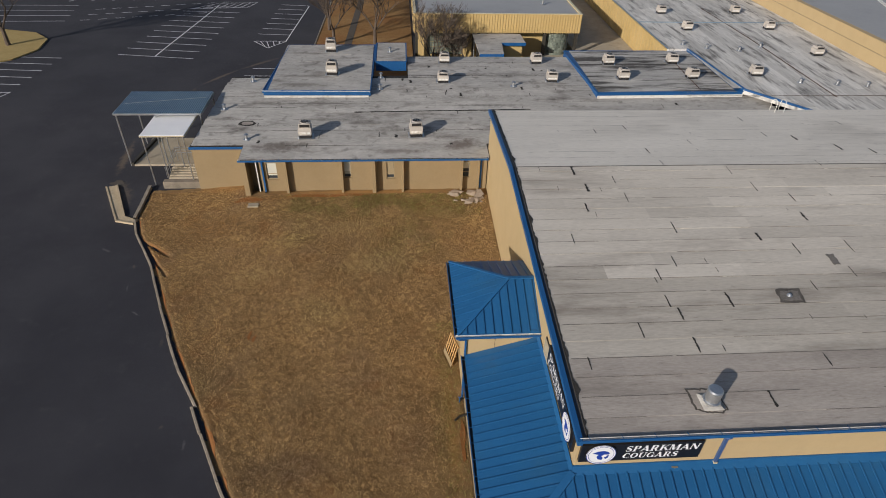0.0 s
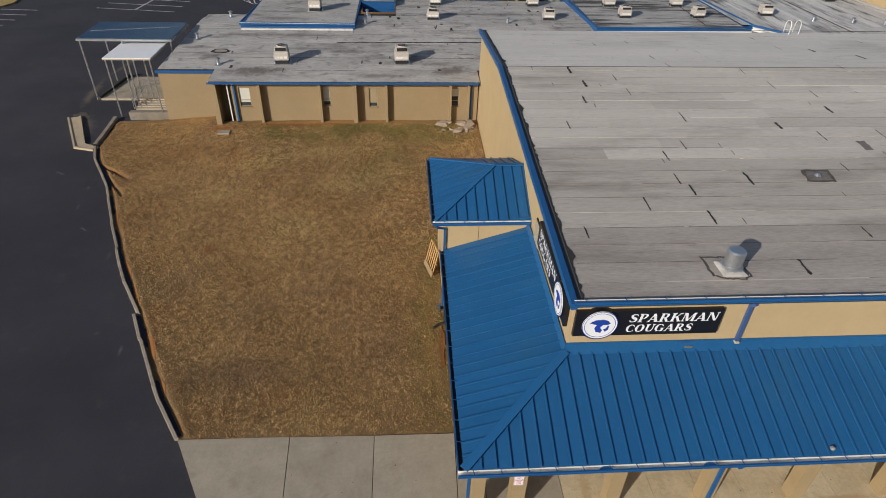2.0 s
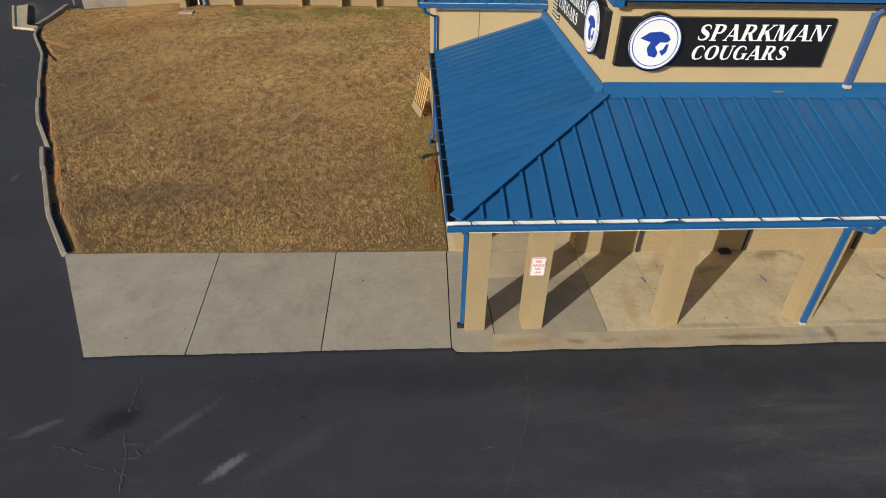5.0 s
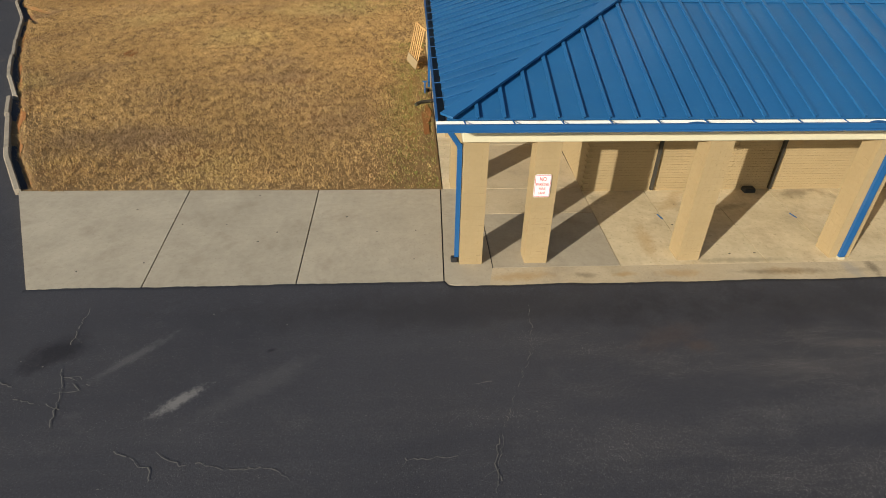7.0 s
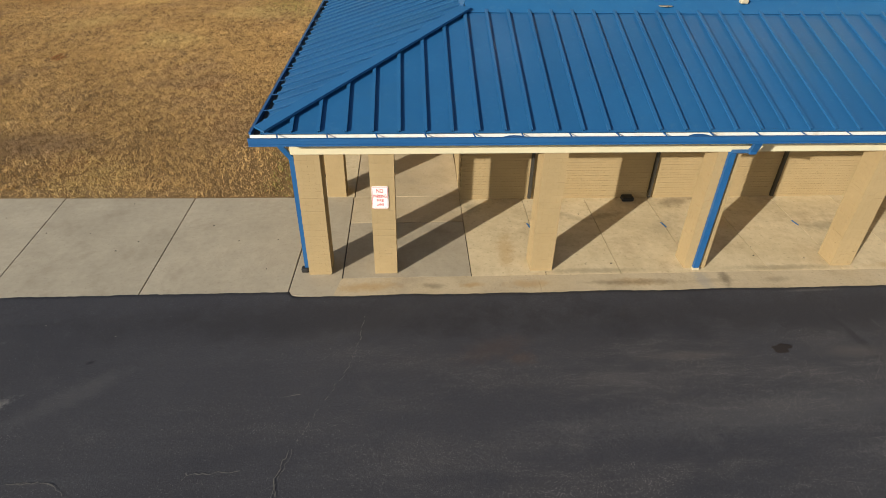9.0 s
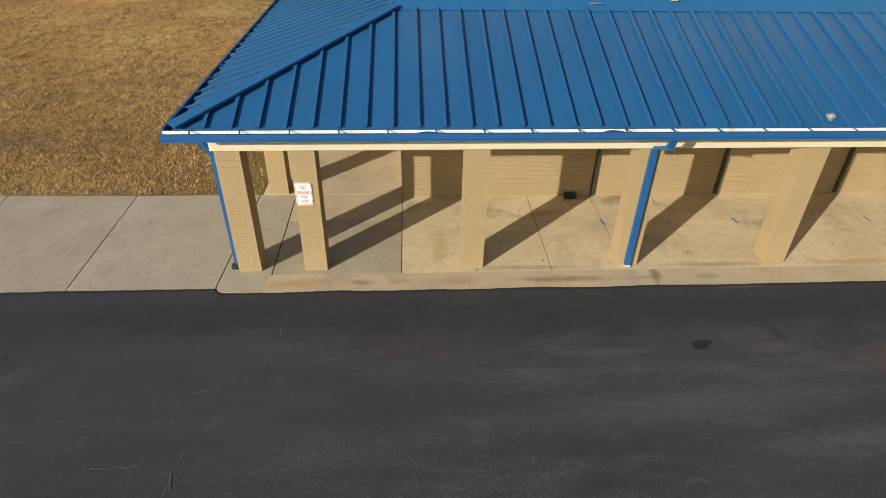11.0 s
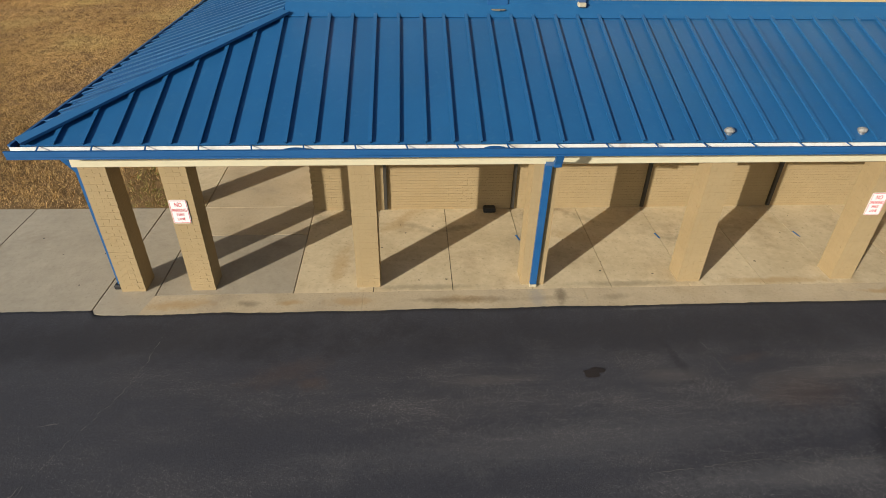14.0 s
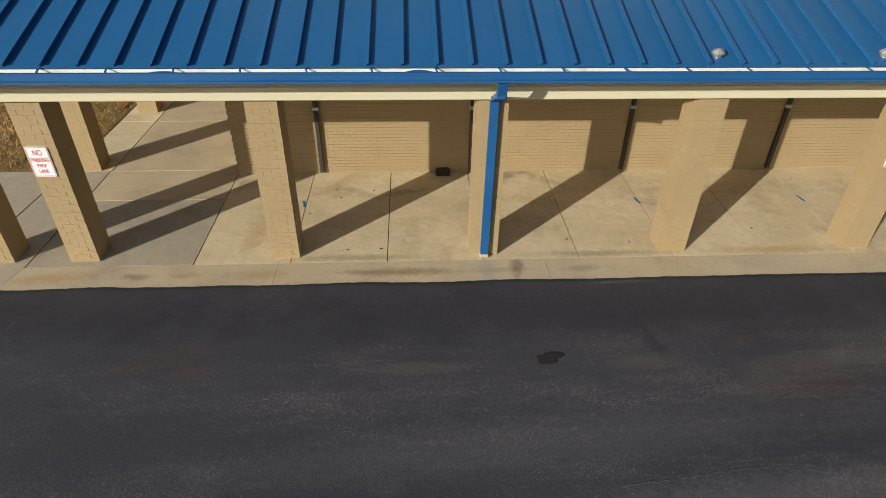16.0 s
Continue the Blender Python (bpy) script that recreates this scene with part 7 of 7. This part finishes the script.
for a, b in (((-21.6, 67.8), (-17.5, 67.83)), ((-21.6, 67.8), (-19.45, 65.15)), ((-19.45, 65.15), (-17.5, 67.83)), ((-20.8, 67.8), (-19.9, 65.8)), ((-20.0, 67.8), (-19.3, 65.4)), ((-19.2, 67.8), (-18.8, 66.1)), ((-18.4, 67.8), (-18.3, 66.8))):
    bay_line(a, b)
for i in range(5):
    bay_line((-56, 53.1 + 2.05 * i + 1.0), (-43.0 + 0.17 * i, 53.1 + 2.05 * i))
for a, b in (((-44.2, 47.6), (-42.95, 51.0)), ((-48, 50.9), (-42.95, 51.0)), ((-45.5, 47.6), (-43.8, 50.9)), ((-47, 47.6), (-45.2, 50.9))):
    bay_line(a, b)
for i in range(4):
    bay_line((-62, 75.5 + 2.7 * i), (-48.2 - 0.5 * i, 76.0 + 2.6 * i))
for row in range(3):
    for i in range(9):
        x = -46.5 + i * 2.1
        bay_line((x, 76.4 + row * 2.7 + i * 0.55), (x + 1.2, 76.7 + row * 2.7 + i * 0.55))
for i in range(6):
    bay_line((-52 + 3.0 * i, 86 + 0.3 * i), (-48.5 + 3.2 * i, 91 + 0.3 * i))
bay_line((-33.5, 82.4), (-25.5, 83.6)); bay_line((-33.5, 82.4), (-30, 85.6)); bay_line((-30, 85.6), (-24.5, 86.2)); bay_line((-25.5, 83.6), (-24.5, 86.2))
for i in range(7):
    bay_line((-32.8 + i * 1.05, 82.5 + i * 0.16), (-31.8 + i * 1.05, 84.2 + i * 0.3))
bay_line((-20.4, 55.7), (-16.5, 55.6)); bay_line((-19.9, 58.0), (-16.3, 57.9))

# ---- marks on the drive ----
CR_A = [[(-5.03, -4.11), (-4.76, -4.22), (-4.56, -4.4), (-4.47, -4.38), (-4.39, -4.58)], [(-4.33, -4.24), (-4.06, -4.36), (-3.81, -4.35), (-3.47, -4.45), (-2.96, -4.45), (-2.82, -4.49), (-2.6, -4.66)], [(-1.14, -4.4), (-0.77, -4.4), (-0.41, -4.37)], [(0.21, -4.07), (0.06, -4.53), (0.13, -4.78)], [(-0.03, -3.08), (0.21, -3.06)]]
CR_B = [[(-6.28, -0.68), (-6.55, -0.81), (-6.58, -1.05), (-6.56, -1.57), (-6.51, -2.0)], [(-6.41, -2.55), (-6.24, -2.89), (-6.15, -3.24), (-6.05, -3.73)], [(-6.28, -2.71), (-6.03, -2.71), (-5.83, -2.91)], [(-6.19, -3.04), (-5.95, -2.99), (-6.11, -2.84)], [(-6.34, -3.23), (-6.06, -3.36)], [(-7.53, -2.72), (-7.2, -2.79), (-6.96, -2.89)], [(-6.82, -3.13), (-6.47, -3.23)]]
CR_C = [[(9.87, -0.77), (9.9, -1.39)], [(8.74, -1.92), (8.83, -2.6)], [(10.31, -1.61), (10.45, -2.46)], [(8.6, -4.2), (9.25, -4.14), (10.2, -4.03), (10.9, -4.12), (12.1, -4.06), (13.2, -4.0)]]
def crack(bm, pts, w, seed, gaps=0.08, jag=0.022):
    """A thin jagged crack line that forks into short hairs."""
    r = random.Random(seed)
    P = [Vector(p) for p in pts]
    fine = []
    for a, b in zip(P, P[1:]):
        n = max(2, int((b - a).length / 0.06))
        fine += [a + (b - a) * (k / n) + Vector((r.uniform(-jag, jag), r.uniform(-jag, jag))) for k in range(n)]
    fine.append(P[-1])
    for a, b in zip(fine, fine[1:]):
        d = (b - a)
        if d.length < 1e-4 or r.random() < gaps: continue
        nrm = Vector((-d.y, d.x)).normalized() * w * r.uniform(0.25, 0.9)
        bm.faces.new([bm.verts.new((q.x, q.y, ground_z(q.x, q.y) + 0.011)) for q in (a + nrm, a - nrm, b - nrm, b + nrm)])
        if r.random() < 0.06:
            e = a + Vector((r.uniform(-0.2, 0.2), r.uniform(-0.15, 0.15)))
            nn = nrm * 0.6
            bm.faces.new([bm.verts.new((q.x, q.y, ground_z(q.x, q.y) + 0.0112)) for q in (a + nn, a - nn, e - nn, e + nn)])
bm = B()
for i, pts in enumerate(CR_A + CR_B):
    crack(bm, pts, 0.009, i)
for i, pts in enumerate(CR_C):
    crack(bm, pts, 0.004 if i < 3 else 0.006, 40 + i, 0.15, 0.004 if i < 3 else 0.016)
crack(bm, [(1.15, -0.75), (1.05, -1.8), (0.92, -2.45), (0.65, -3.08), (0.3, -3.87), (0.11, -4.6), (-0.1, -5.6)], 0.006, 60, 0.25)
crack(bm, [(-9.5, -1.2), (-8.9, -2.4), (-8.6, -3.4)], 0.006, 61)
bmesh.ops.recalc_face_normals(bm, faces=bm.faces)
for f in bm.faces:
    if f.normal.z < 0: f.normal_flip()
tagged(part("asphalt_crack", bm, M_crack_pale, None, "pale dusty cracks in the asphalt", "structure"), category="crack")
bm = B()
blob(bm, 8.27, -2.32, lambda x, y: ground_z(x, y) + 0.012, 0.17, 0.10, 0.004, 18, 0.4, 2)
tagged(part("oil_stain", bm, M_oil, None, "dark oil spots on the asphalt", "structure"), category="stain")
bm = B()
rnd = random.Random(66)
for i in range(40):
    x, y = rnd.uniform(-9, 14), rnd.uniform(-6.2, -0.9)
    blob(bm, x, y, lambda a, b: ground_z(a, b) + 0.013, rnd.uniform(0.006, 0.014), rnd.uniform(0.006, 0.012), 0.003, 6, 0.4, i)
tagged(part("pebbles", bm, M_crack_pale, None, "pale pebbles and litter on the asphalt", "stuff"), category="pebbles")
